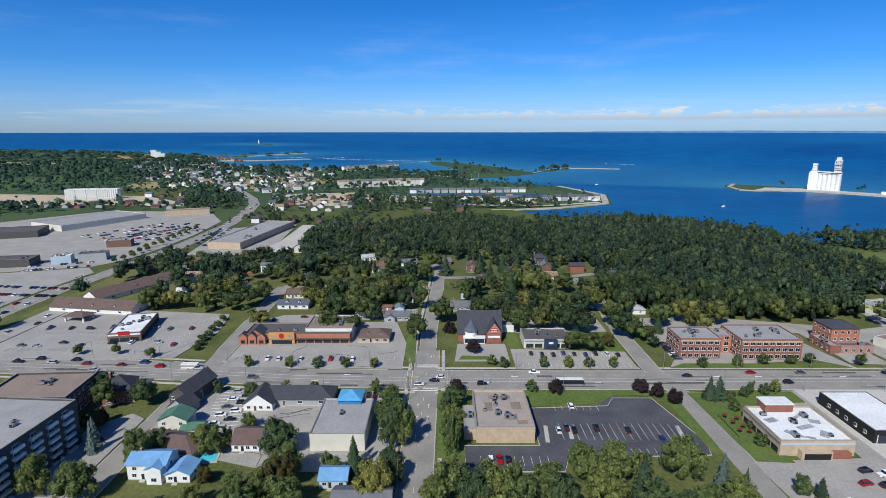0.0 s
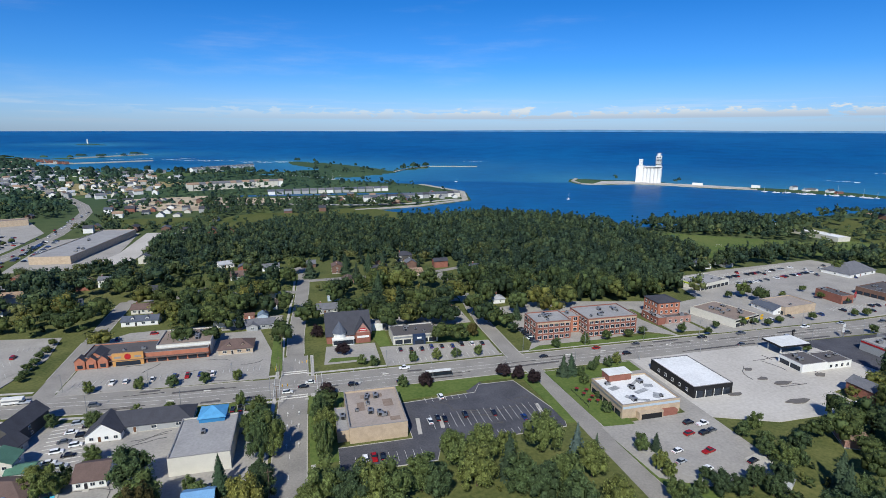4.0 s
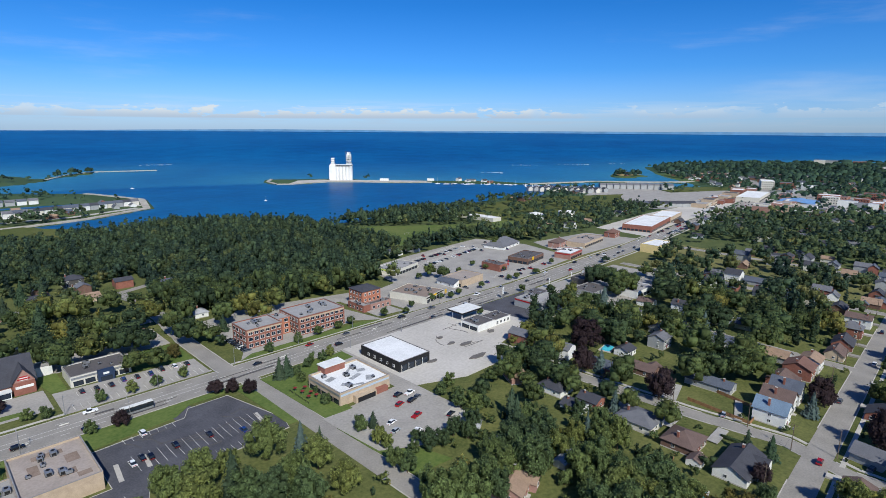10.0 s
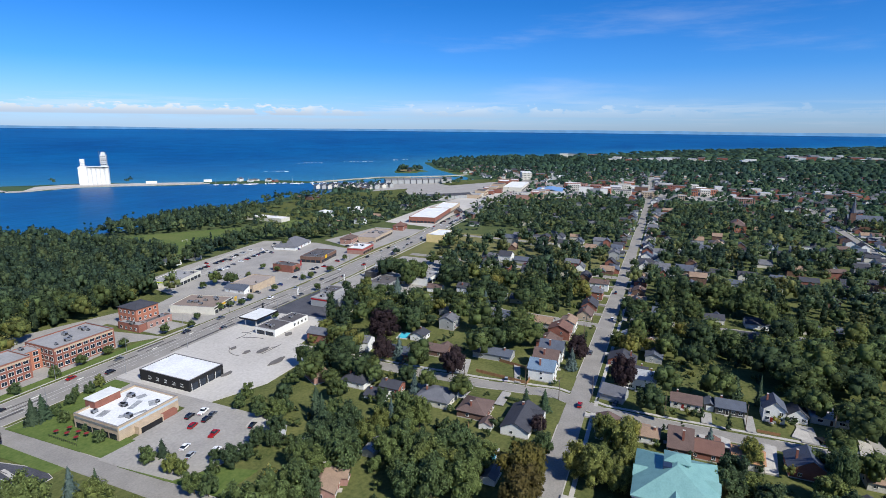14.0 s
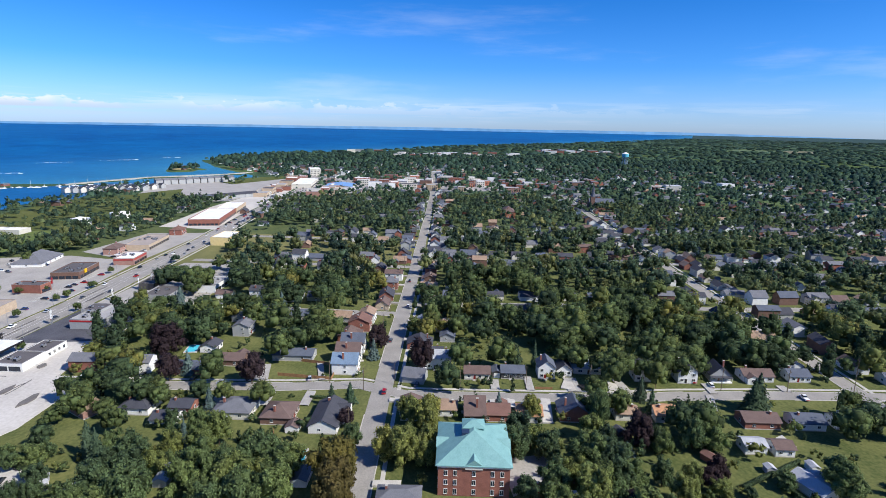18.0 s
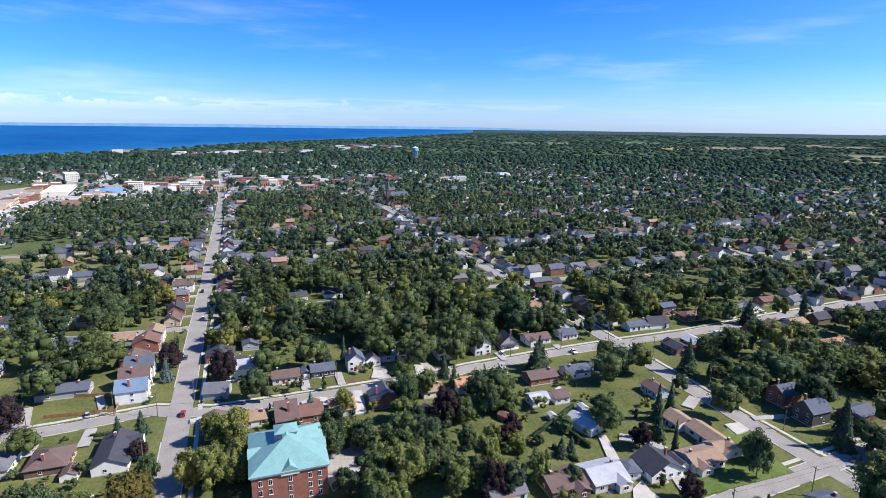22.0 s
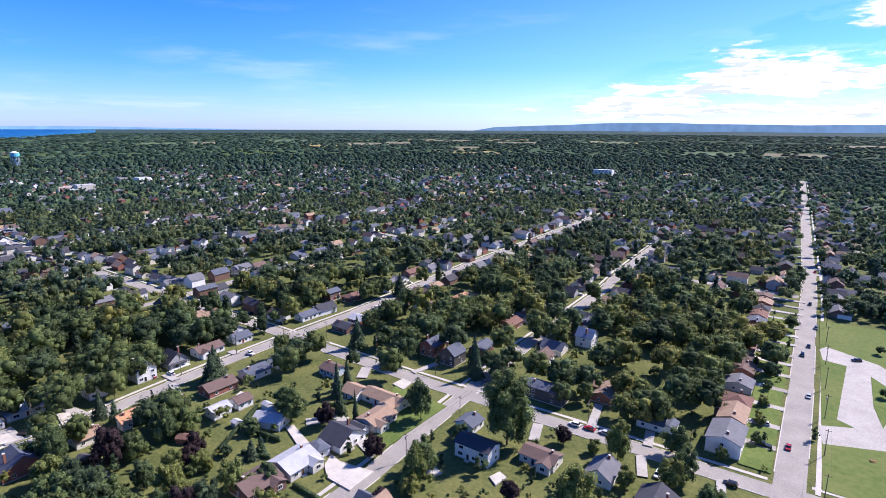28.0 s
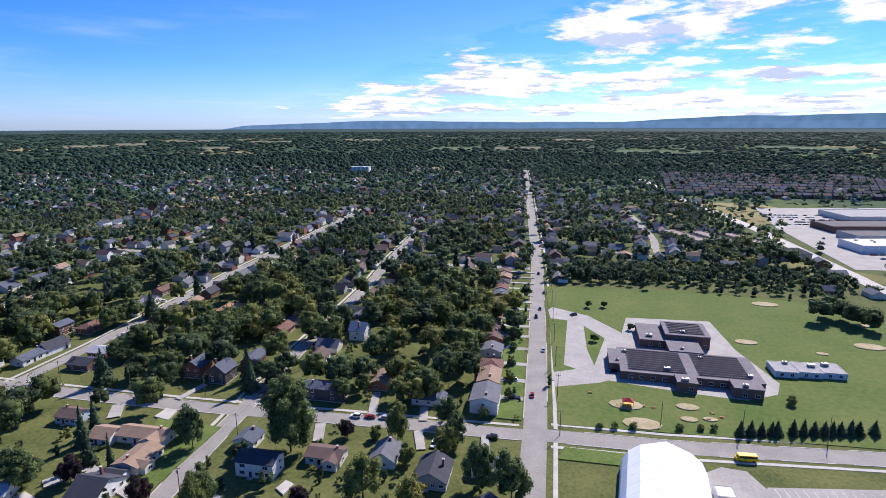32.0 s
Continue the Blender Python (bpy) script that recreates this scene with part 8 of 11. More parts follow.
grove("lime", "behind the houses", (89, -127, 7.3, 3.7), (155, -94, 7.3, 3.7), (160, -87, 9.4, 3.8), (143, -80, 9.7, 4.4), (200, -39, 10.8, 3.8), (168, 92, 11.0, 4.4), (157, 93, 10.1, 4.5))
grove("bluespruce", "behind the houses", (179, -71, 4.7, 3.0), (172, 90, 10.5, 2.5))
grove("purple", "behind the houses", (91, -116, 7.1, 3.5), (144, -65, 10.4, 5.2))
grove("spruce", "behind the houses", (215, -137, 17.0, 5.8), (146, -108, 8.1, 2.5))
grove("green", "along the edge of the yard", (207, 118, 12.2, 4.3), (181, 121, 12.2, 3.8), (193, 133, 9.0, 4.5), (163, 134, 8.8, 3.5), (159, 135, 9.2, 4.6), (157, 141, 7.6, 3.8), (204, 147, 15.4, 6.2), (185, 148, 7.4, 3.5), (203, 155, 13.4, 4.3))
grove("deep", "along the edge of the yard", (141, 129, 8.1, 2.8), (208, 138, 14.5, 7.0), (173, 142, 7.5, 3.5))
grove("green", "behind the shops", (79, 272, 10.7, 5.4), (69, 274, 12.0, 6.0), (-15, 287, 17.0, 6.2), (113, 288, 10.0, 5.0), (106, 290, 13.9, 6.9), (44, 299, 16.9, 7.0), (-66, 301, 13.1, 6.5), (-52, 302, 10.5, 5.2), (128, 309, 17.0, 7.0), (40, 310, 16.7, 6.7), (100, 310, 17.0, 6.0), (22, 323, 15.5, 7.0), (-55, 327, 17.0, 7.0), (72, 329, 17.0, 7.0), (-136, 339, 13.1, 6.6), (-14, 344, 16.9, 5.2), (-128, 344, 16.5, 7.0), (-44, 346, 17.0, 7.0), (139, 347, 17.0, 7.0), (-123, 355, 17.0, 7.0), (-91, 373, 17.0, 7.0), (-25, 375, 17.0, 7.0), (87, 379, 17.0, 7.0), (-42, 385, 17.0, 7.0), (-77, 400, 17.0, 7.0), (-61, 404, 17.0, 7.0), (-122, 405, 17.0, 7.0), (-14, 408, 17.0, 7.0), (-6, 443, 17.0, 7.0), (-100, 444, 17.0, 7.0))
grove("lime", "behind the shops", (-109, 311, 10.0, 6.4), (145, 296, 17.0, 7.0), (57, 302, 17.0, 7.0), (164, 314, 17.0, 7.0), (145, 316, 17.0, 7.0), (-57, 373, 17.0, 7.0), (62, 375, 17.0, 7.0), (-104, 379, 17.0, 7.0))
grove("deep", "behind the shops", (-67, 324, 17.0, 7.0), (88, 335, 17.0, 7.0), (117, 335, 17.0, 7.0), (-25, 340, 17.0, 5.1), (19, 365, 17.0, 7.0), (-114, 444, 17.0, 7.0))
grove("spruce", "behind the shops", (48, 372, 17.0, 4.8), (36, 405, 17.0, 4.3), (2, 429, 17.0, 5.4), (30, 434, 17.0, 4.6), (60, 434, 17.0, 4.6), (49, 439, 17.0, 4.6))
grove("rust", "behind the shops", (89, 279, 8.9, 4.3))
grove("green", "beside the yards and car parks", (-48, 146, 13.6, 6.8), (-78, 149, 8.7, 3.5), (-53, 163, 14.2, 6.8), (-37, 168, 5.4, 2.7), (-19, 182, 17.0, 4.1), (-88, 183, 10.0, 5.0), (-76, 196, 7.1, 3.5), (-141, 211, 14.5, 4.7), (-127, 219, 8.3, 3.9))
grove("rust", "beside the yards and car parks", (-79, 162, 6.0, 3.0), (-135, 193, 9.6, 4.4))
grove("bluespruce", "beside the yards and car parks", (-130, 185, 11.5, 2.9))
grove("spruce", "beside the yards and car parks", (-31, 171, 12.3, 2.7))
grove("deep", "beside the yards and car parks", (-19, 172, 7.9, 3.2))
tree(77, -170, 31, 9.0, "poplar", "towering at the street corner")
near_trees("green", 11, 5.5, "among the roadside shops", (298, 293), (295, 305), (420, 341), (394, 199), (392, 188), (393, 180), (423, 184), (474, 170), (398, 152), (387, 129), (320, 178), (392, 113), (484, 200), (490, 359), (465, 359))
near_trees("green", 5.5, 2.4, "on a lot border", (283, 305), (347, 305), (344, 288), (333, 254), (352, 276), (365, 250), (321, 297), (259, 256), (265, 252), (315, 228), (293, 210), (402, 261), (221, 249), (254, 215))
near_trees("bluespruce", 9, 3.2, "behind the shops", (343, 177), (333, 201))
near_trees("green", 4, 2.6, "in the hedge beside the lot", (-131, 274), (-132, 280), (-133, 287), (-133, 294), (-134, 302), (-134, 310), (-135, 320))
near_trees("green", 10, 4.4, "on a grass strip", (3, 188), (4, 196), (2, 208), (5, 214), (-22, 196), (-20, 206), (-22, 214), (-24, 202))
near_trees("purple", 7, 3.6, "on the street verge", (6, 226), (88, 226), (94, 222), (99, 216), (50, 226))
near_trees("spruce", 12, 3.4, "on the lawn", (116, 220), (120, 220), (124, 300))
near_trees("green", 6, 2.4, "on the restaurant lawn", (122, 210), (126, 204), (118, 184), (124, 218), (132, 222), (142, 224), (148, 226), (137, 226), (116, 140), (118, 146), (120, 130))
near_trees("green", 6, 2.6, "on the street verge", (-96, 254), (-76, 254), (-62, 253), (-48, 253), (-34, 253), (-70, 226), (-58, 227), (-30, 227), (-100, 226), (30, 253), (50, 253), (62, 253), (72, 253), (84, 253), (40, 227), (128, 253), (146, 254), (160, 256), (174, 256), (184, 258), (208, 255), (232, 256), (250, 256), (275, 254), (300, 254), (340, 252), (362, 250), (24, 256), (-150, 264), (-170, 268), (-190, 268))
near_trees("purple", 7, 4.0, "by the gabled hall", (16, 271), (4, 300))
near_trees("spruce", 6.5, 2.3, "in a row by the field", *[(x, -213.5 - (-x - 89) * 0.2) for x in (-89, -93, -97, -101, -103, -109, -113, -117, -121, -124, -127, -131, -134, -140)])
near_trees("green", 3, 1.6, "along the school fence", *[(x, -208.5 + (x + 36) * 0.15) for x in (-36, -42, -49, -67, -75, -80)])
near_trees("green", 6, 2.6, "along the highway verge", *[(-289 + (i % 3) * 3 - i * 0.3, 470 + i * 9.5) for i in range(18)])
near_trees("green", 5, 2.2, "by the school drive", (-40, -300), (-40, -360), (-50, -362), (-62, -322), (-118, -243))
near_trees("green", 5, 2.2, "in the front yards", *[(1.5 + i * 0.6, -226 - i * 17.5) for i in range(9)])

# ---- cars ----
def car_meshes(kind, paint):
    k = ("car", kind, paint.name)
    if k in CACHE:
        return CACHE[k]
    L, W, hb, hc, a, b_, c, d = {"sedan": (4.7, 1.82, 0.86, 1.45, -1.75, -0.9, 0.85, 1.25), "suv": (4.6, 1.88, 1.02, 1.70, -2.1, -1.8, 0.7, 1.2), "pickup": (5.5, 1.95, 1.05, 1.85, -0.7, -0.5, 1.0, 1.45), "van": (5.2, 2.0, 1.1, 2.1, -2.5, -2.35, 1.2, 1.9)}[kind]
    body = Build()
    side = [(-L / 2, 0.35), (L / 2 - 0.15, 0.35), (L / 2, 0.55), (L / 2 - 0.1, hb - 0.18), (d, hb), (a, hb), (-L / 2 + 0.05, hb - 0.06)]
    n = len(side)
    vs = [(x, s * W / 2 * (0.94 if z > hb - 0.2 else 1), z) for s in (-1, 1) for x, z in side]
    body.add(vs, [tuple(range(n)), tuple(range(n, 2 * n))[::-1]] + [(i, n + i, n + (i + 1) % n, (i + 1) % n) for i in range(n)], paint)
    body.box(-L / 2 - 0.05, -L / 2 + 0.1, -W / 2 + 0.2, W / 2 - 0.2, 0.6, 0.75, RED_P)
    cab = Build()
    q = 0.86
    vs = [(x, s * W / 2 * k2, z) for s in (-1, 1) for x, z, k2 in ((a, hb, 0.93), (d, hb, 0.93), (c, hc, q * 0.9), (b_, hc, q * 0.9))]
    cab.add(vs, [(0, 1, 2, 3), (7, 6, 5, 4), (0, 4, 5, 1), (1, 5, 6, 2), (3, 2, 6, 7), (0, 3, 7, 4)], GLASS)
    top = Build().box(b_ + 0.02, c - 0.02, -W / 2 * q * 0.9, W / 2 * q * 0.9, hc - 0.03, hc + 0.03, paint)
    wheel = Build().rod((0, -0.11, 0), (0, 0.11, 0), 0.34, RUBBER, 10).rod((0, -0.12, 0), (0, 0.12, 0), 0.19, METAL, 8)
    CACHE[k] = (body.mesh("body"), cab.mesh("glasshouse"), top.mesh("roof"), CACHE.setdefault("wheel", wheel.mesh("wheel")), L, W)
    return CACHE[k]


CAR_WORD = ["white", "black", "silver", "grey", "red", "blue", "white", "dark grey"]


def car(x, y, rz, kind="sedan", ci=0, where="parked on asphalt", z=0.1):
    b, g, t, w, L, W = car_meshes(kind, PAINTS[ci])
    ob = thing("car" if kind != "pickup" else "pickup_truck", x, y, rz, "%s %s %s" % (CAR_WORD[ci], kind if kind != "suv" else "sport utility car", where), "car", "cars", z=z)
    part("body", b, ob)
    part("glasshouse", g, ob)
    part("roof", t, ob)
    for u in (-L * 0.3, L * 0.31):
        for v in (-W / 2 + 0.1, W / 2 - 0.1):
            part("wheel", w, ob, at=pose(u, v, 0.34))


c_rng = random.Random(9)


def some_car(x, y, rz, where, ci=None):
    car(x, y, rz + c_rng.uniform(-2, 2), c_rng.choice(("sedan", "suv", "sedan", "suv", "pickup")), c_rng.choice((0, 1, 1, 2, 3, 3, 4, 5, 6, 7)) if ci is None else ci, where)


for bx, by, brz, bi in ((-104, 321, 95, 5), (-86, 325, 0, 4), (-92, 311, 88, 7), (-86, 311, 92, 1), (-74, 326, 5, 0), (-110, 308, 90, 3)):
    some_car(bx, by, brz, "parked behind the shop row", bi)


def main_y(x):
    for (ax, ay), (bx, by) in zip(MAIN[:-1], MAIN[1:]):
        if ax <= x <= bx:
            return ay + (by - ay) * (x - ax) / (bx - ax)
    return 239


for i, (x, lane) in enumerate(((-250, 3), (-243, 3), (-232, -7), (-214, 3), (-205, 7), (-196, 3), (-186, 7), (-178, 3), (-170, -3.4), (-160, 3), (-150, 7), (-140, 3), (-128, 7), (-120, 3), (-90, -3.4), (-4, -2), (-1, 2), (-11, -6), (18, -5), (40, -7), (44, 7), (54, -4), (116, 3.4), (148, 7), (160, -3.4), (172, 7), (214, 7), (228, -7), (240, 7), (262, -3.4), (285, 7), (300, -7), (312, 7), (340, 3.4), (355, -7), (372, 7), (395, -3.4), (420, 7), (446, -7), (470, 3.4), (510, 7), (560, -7), (610, 3.4), (660, -7))):
    some_car(x, main_y(x) + lane, 180 if lane > 0 else 0, "driving on the main street")
CX = (0, 1, 1, 1, 7, 3, 1)
for i, x in enumerate((45, 48.5, 51, 60, 72)):
    some_car(x, 194 + (i % 2) * 1.5, 90, "parked in the dark car park", CX[i])
some_car(83, 188, 90, "parked in the dark car park", 5)
some_car(54, 213, 95, "parked in the dark car park", 0)
for i, c in enumerate((0, 4, 1)):
    some_car(17 + i * 3.1, 174.5, 90, "parked in the dark car park", c)
for x, y, c in ((145, 168, 1), (150, 166, 0), (140, 161, 4), (146, 160, 1), (150, 161, 3), (139, 149, 4), (128, 152, 0), (125, 146, 2), (131, 140, 0), (150, 140, 1)):
    some_car(x, y, 12, "parked beside the restaurant", c)
for i in range(8):
    some_car(-46 - i * 5.6 - (i > 3) * 4, 262, 90, "parked before the shop row")
for i in range(9):
    some_car(46 + i * 5.6, 269 - (i % 3), 90, "parked before the shop")
for i in range(10):
    some_car((-91, -86)[i % 2], 226 - i * 3.4, 8, "parked in the grey yard", (2, 1, 0, 1, 3, 0, 0, 1, 6, 2)[i])
for i in range(5):
    some_car(-27 - i * 2.9, 223, 90, "parked beside the store", 1)
for i in range(16):
    some_car(-230 + (i % 8) * 12 + c_rng.uniform(-2, 2), 282 + (i // 8) * 26 + c_rng.uniform(-3, 3), c_rng.choice((0, 90)), "parked on the large grey lot")
for i in range(12):
    some_car(c_rng.uniform(300, 430), 345 + c_rng.uniform(-20, 20), 70, "parked by the playing field")
for i in range(10):
    some_car(c_rng.uniform(262, 420), 255 + c_rng.uniform(2, 12), 90, "parked by the roadside restaurants")
for i in range(10):
    some_car(-1 + i * 0.9 + (i * 5 % 4), ROW[i][1] - 8.2, 0, "parked on a driveway")
for x, y, rz, c in ((62, -198, 0, 0), (56, -198.5, 0, 4), (50, -199, 0, 2), (155, -32, 0, 1), (156, -36, 0, 4), (157, -40, 0, 4), (154, -43, 0, 2), (153, -47, 0, 0), (218, -80, 90, 0), (240, -120, 10, 4), (236, -127, 0, 0), (230, -66, 30, 1), (226, -164, 0, 0), (130, -141, 40, 0), (-46, -262, 20, 1), (-30, -342, 30, 7), (-9, -350, 90, 1), (224, 98, 90, 2), (231, 60, 10, 2), (246, 7, 0, 0), (5, -193, 0, 1), (26, -184, 90, 0), (110, -208, 90, 3)):
    some_car(x, y, rz, "parked by a house", c)
for i in range(6):
    some_car(160 + i * 60, 26 + (-1) ** i * 2.2, 0, "driving on the straight street")
for i in range(12):
    y = -230 - i * 52
    some_car(-11 + (i * 52) * 0.016 + (-1) ** i * 2.3, y, 90, "driving on the long street")
bus = thing("coach", 58, 233, 0, "dark coach bus with a white roof on the street", "bus", z=0.1)
part("body", Build().box(-6.2, 6.2, -1.27, 1.27, 0.4, 3.3, BLACK).box(-6.25, 6.25, -1.3, 1.3, 0.5, 1.3, METAL), bus)
part("glass", Build().box(-5.8, 5.9, -1.29, 1.29, 1.7, 2.7, GLASS), bus)
part("roof", Build().box(-6.1, 6.1, -1.2, 1.2, 3.3, 3.5, WHITE), bus)
for u in (-4, -2.8, 4):
    for v in (-1.15, 1.15):
        part("wheel", CACHE["wheel"], bus, at=pose(u, v, 0.42))
yb = thing("yellow_van", -86, -196, 4, "yellow school van driving on the street", "van", z=0.1)
part("body", Build().box(-3.2, 3.2, -1.1, 1.1, 0.4, 2.6, YELLOW_P).box(2.6, 3.9, -1.0, 1.0, 0.4, 1.5, YELLOW_P), yb)
part("glass", Build().box(-2.9, 2.9, -1.12, 1.12, 1.5, 2.3, GLASS), yb)
for u in (-2, 2.4):
    for v in (-1, 1):
        part("wheel", CACHE["wheel"], yb, at=pose(u, v, 0.36))
cam_t = thing("camper_trailer", -124, main_y(-124) + 3, 0, "white camper trailer on the main street", "trailer", z=0.1)
part("body", Build().box(-4, 4, -1.2, 1.2, 0.5, 2.9, WHITE).box(-3.9, 3.9, -1.22, 1.22, 1.5, 2.2, METAL), cam_t)
for v in (-1.1, 1.1):
    part("wheel", CACHE["wheel"], cam_t, at=pose(-0.5, v, 0.36))

# ---- stall lines, islands, poles ----
b = Build()
for i in range(16):
    x = 46 + i * 2.9
    for y0, y1 in ((182.5, 183), (188, 199.5)):
        b.box(x - 0.06, x + 0.06, y0 if y1 - y0 > 1 else 177.5, y1 if y1 - y0 > 1 else 182, 0.0, 0.2, PAINT_LINE)
for i in range(9):
    b.box(13.5 + i * 3.0, 13.62 + i * 3.0, 171, 177, 0, 0.2, PAINT_LINE)
for i in range(7):
    b.box(47 + i * 3, 47.12 + i * 3, 210, 214, 0, 0.2, PAINT_LINE)
structure("stall_lines", b, "white stall lines on the dark asphalt", "road marking")
for x, y, l in ((40, 192, 12), (49.5, 193, 9), (92, 192, 12)):
    structure("island", Build().prism(rect_pts(x, y, 1.6, l, -6), -0.2, 0.22, CONCRETE), "narrow concrete car park island", "kerb")


def street_lamp(x, y, rz=0, h=9.0):
    ob = thing("street_lamp", x, y, rz, "grey metal street lamp with a curved arm", "street lamp", "street lamps")
    part("pole", Build().cyl(0, 0, -0.2, h, 0.13, 0.08, METAL, 7), ob)
    part("arm", Build().rod((0, 0, h - 0.1), (0, 2.2, h + 0.3), 0.05, METAL, 5), ob)
    part("lamp_head", Build().box(-0.15, 0.15, 1.9, 2.8, h + 0.22, h + 0.38, METAL), ob)


def utility_pole(x, y, rz=0, h=11.0):
    ob = thing("utility_pole", x, y, rz, "weathered wooden utility pole with a crossarm", "utility pole", "utility poles")
    part("pole", Build().cyl(0, 0, -0.3, h, 0.17, 0.11, POLE_WOOD, 7), ob)
    part("crossarm", Build().box(-1.1, 1.1, -0.07, 0.07, h - 0.9, h - 0.75, POLE_WOOD), ob)
    if int(x + y) % 3 == 0:
        part("transformer", Build().cyl(0.3, 0, h - 2.6, h - 1.6, 0.25, 0.25, METAL, 8), ob)


for i in range(17):
    x = -180 + i * 36
    street_lamp(x, main_y(x) + 11.6, 180)
    street_lamp(x + 18, main_y(x + 18) - 11.6, 0)
for i in range(16):
    utility_pole(150 + i * 36, 32.5 + i * 0.4, 90)
for i in range(12):
    utility_pole(228.2 + (4 if i > 6 else 0), 140 - i * 30, 0)
for i in range(14):
    utility_pole(-20.5 + i * 0.8, -200 - i * 32, 0)
for i in range(7):
    utility_pole(20 + i * 38, -202, 90)
    utility_pole(-60 - i * 30, -214.5, 90)
for i in range(6):
    utility_pole(101, -140 - i * 34, 0)
    utility_pole(-14.8, 160 + i * 30, 0)

# ---- yards ----
def board_fence(pts, h=1.6, label="weathered brown board fence round the garden", wood=None):
    FENCE = wood or M("fence_wood", srgb(160, 122, 86), 0.9, srgb(124, 94, 66), 0.8, 5.0, 0.2)
    ob = thing("fence", pts[0][0], pts[0][1], 0, label, "fence")
    ox, oy = pts[0]
    for (ax, ay), (bx, by) in zip(pts[:-1], pts[1:]):
        n = max(1, int(math.dist((ax, ay), (bx, by)) / 2.4))
        a = math.degrees(math.atan2(by - ay, bx - ax))
        ln = math.dist((ax, ay), (bx, by)) / n
        for i in range(n):
            t = i / n
            part("panel", Build().box(0, ln - 0.05, -0.03, 0.03, 0, h, FENCE).box(-0.06, 0.06, -0.06, 0.06, -0.2, h + 0.15, FENCE), ob, at=pose(ax - ox + (bx - ax) * t, ay - oy + (by - ay) * t, 0, 0, 0, a))


board_fence([(234, 76), (231, 50), (246, 50), (252, 76)])
board_fence([(186, 62), (172, 58), (170, 40), (182, 36)], 1.5, "grey board fence behind the houses")


def hedge(x0, y0, x1, y1, h=1.6, w=1.1, seed=1):
    """A clipped hedge: a dark body under a coat of small leaves."""
    rng = np.random.default_rng(seed)
    ln, a = math.dist((x0, y0), (x1, y1)), math.degrees(math.atan2(y1 - y0, x1 - x0))
    box = np.array([(u, v, z) for z in (-0.1, h * 0.92) for u, v in ((0, -w * 0.42), (ln, -w * 0.42), (ln, w * 0.42), (0, w * 0.42))])
    n = int(ln * 60)
    u, side = rng.uniform(0, ln, n), rng.integers(0, 3, n)
    p = np.where((side == 2)[:, None], np.stack([u, rng.uniform(-w / 2, w / 2, n), np.full(n, h)], 1), np.stack([u, np.where(side == 0, -w / 2, w / 2), rng.uniform(0, h, n)], 1))
    nm = np.where((side == 2)[:, None], (0.0, 0.0, 1.0), np.stack([np.zeros(n), np.where(side == 0, -1.0, 1.0), np.full(n, 0.3)], 1))
    v, f = leaf_quads(rng, p + rng.normal(0, 0.07, (n, 3)), nm, 0.17)
    ob = thing("hedge", x0, y0, a, "trimmed dark green garden hedge along a lawn", "hedge")
    part("foliage", fast_mesh("foliage", np.concatenate([box, v]), np.concatenate([LOBE_F, f + 8]), [LEAF_DEEP]), ob)


for hx0, hy0, hx1, hy1, hh in ((160, -104, 176, -132, 1.6), (141, -112, 152, -108, 1.6), (147, -121, 158, -119, 2.0), (190, -100, 178, -104, 1.5), (186, 94, 186, 112, 1.7), (186, 71, 176, 71, 1.7), (213, 55, 213, 44, 1.2), (146, -161, 152, -150, 1.6), (101, -150, 96, -140, 1.5), (110, -107, 122, -107, 1.3)):
    hedge(hx0, hy0, hx1, hy1, hh, 1.1, int(hx0))

board_fence([(228, -52), (228, -44)], 1.2, "short low brown board fence")
POOL_W = M("pool_water", srgb(90, 200, 220), 0.1, srgb(70, 180, 205), 0.5, 3.0, spec=0.5)
for x, y, w, d in ((262, 130, 9, 5), (170, 48, 7, 5), (-84, 176, 6, 5)):
    ob = thing("swimming_pool", x, y, 10, "small blue backyard swimming pool", "pool")
    part("rim", Build().box(-w / 2 - 0.8, w / 2 + 0.8, -d / 2 - 0.8, d / 2 + 0.8, -0.2, 0.4, CONCRETE), ob)
    part("water", Build().box(-w / 2, w / 2, -d / 2, d / 2, 0.1, 0.43, POOL_W), ob)
    paint_poly(rect_pts(x, y, w + 3, d + 3))
sand = M("playground_sand", srgb(182, 166, 138), 1.0, srgb(146, 138, 102), 0.12, 0.9, 0.3, spec=0.1)
for x, y, r in ((-48.5, -229.5, 6), (-53, -214.6, 6.5), (-74, -232.4, 4), (-72.4, -221.8, 3), (-80.8, -223.4, 2.4), (-156, -388, 7), (-122, -314.7, 5), (-185, -320, 6.5), (-155.7, -304.8, 2.6), (-199.5, -355, 4)):
    lot("sand_patch", [(x + r * math.cos(a * math.pi / 5) * 1.2, y + r * math.sin(a * math.pi / 5) * 0.7) for a in range(10)], sand, "worn sandy patch in the school field", category="sand")
play = thing("climbing_frame", -49, -228, 0, "red and yellow playground climbing frame on sand", "playground")
for u, v in ((-2, -1.5), (2, -1.5), (2, 1.5), (-2, 1.5)):
    part("post", Build().cyl(u, v, -0.2, 3.2, 0.08, 0.08, RED_P, 6), play)
part("platform", Build().box(-2, 2, -1.5, 1.5, 1.4, 1.55, YELLOW_P), play)
part("roof", Build().hip(-2, 2, -1.5, 1.5, 3.2, 1.2, RED_P, 0.2, 0.1), play)
part("slide", Build().box(2, 5.2, -0.4, 0.4, 0.1, 0.3, RED_P).rod((2, -0.4, 1.5), (5, -0.4, 0.4), 0.06, RED_P).rod((2, 0.4, 1.5), (5, 0.4, 0.4), 0.06, RED_P), play)

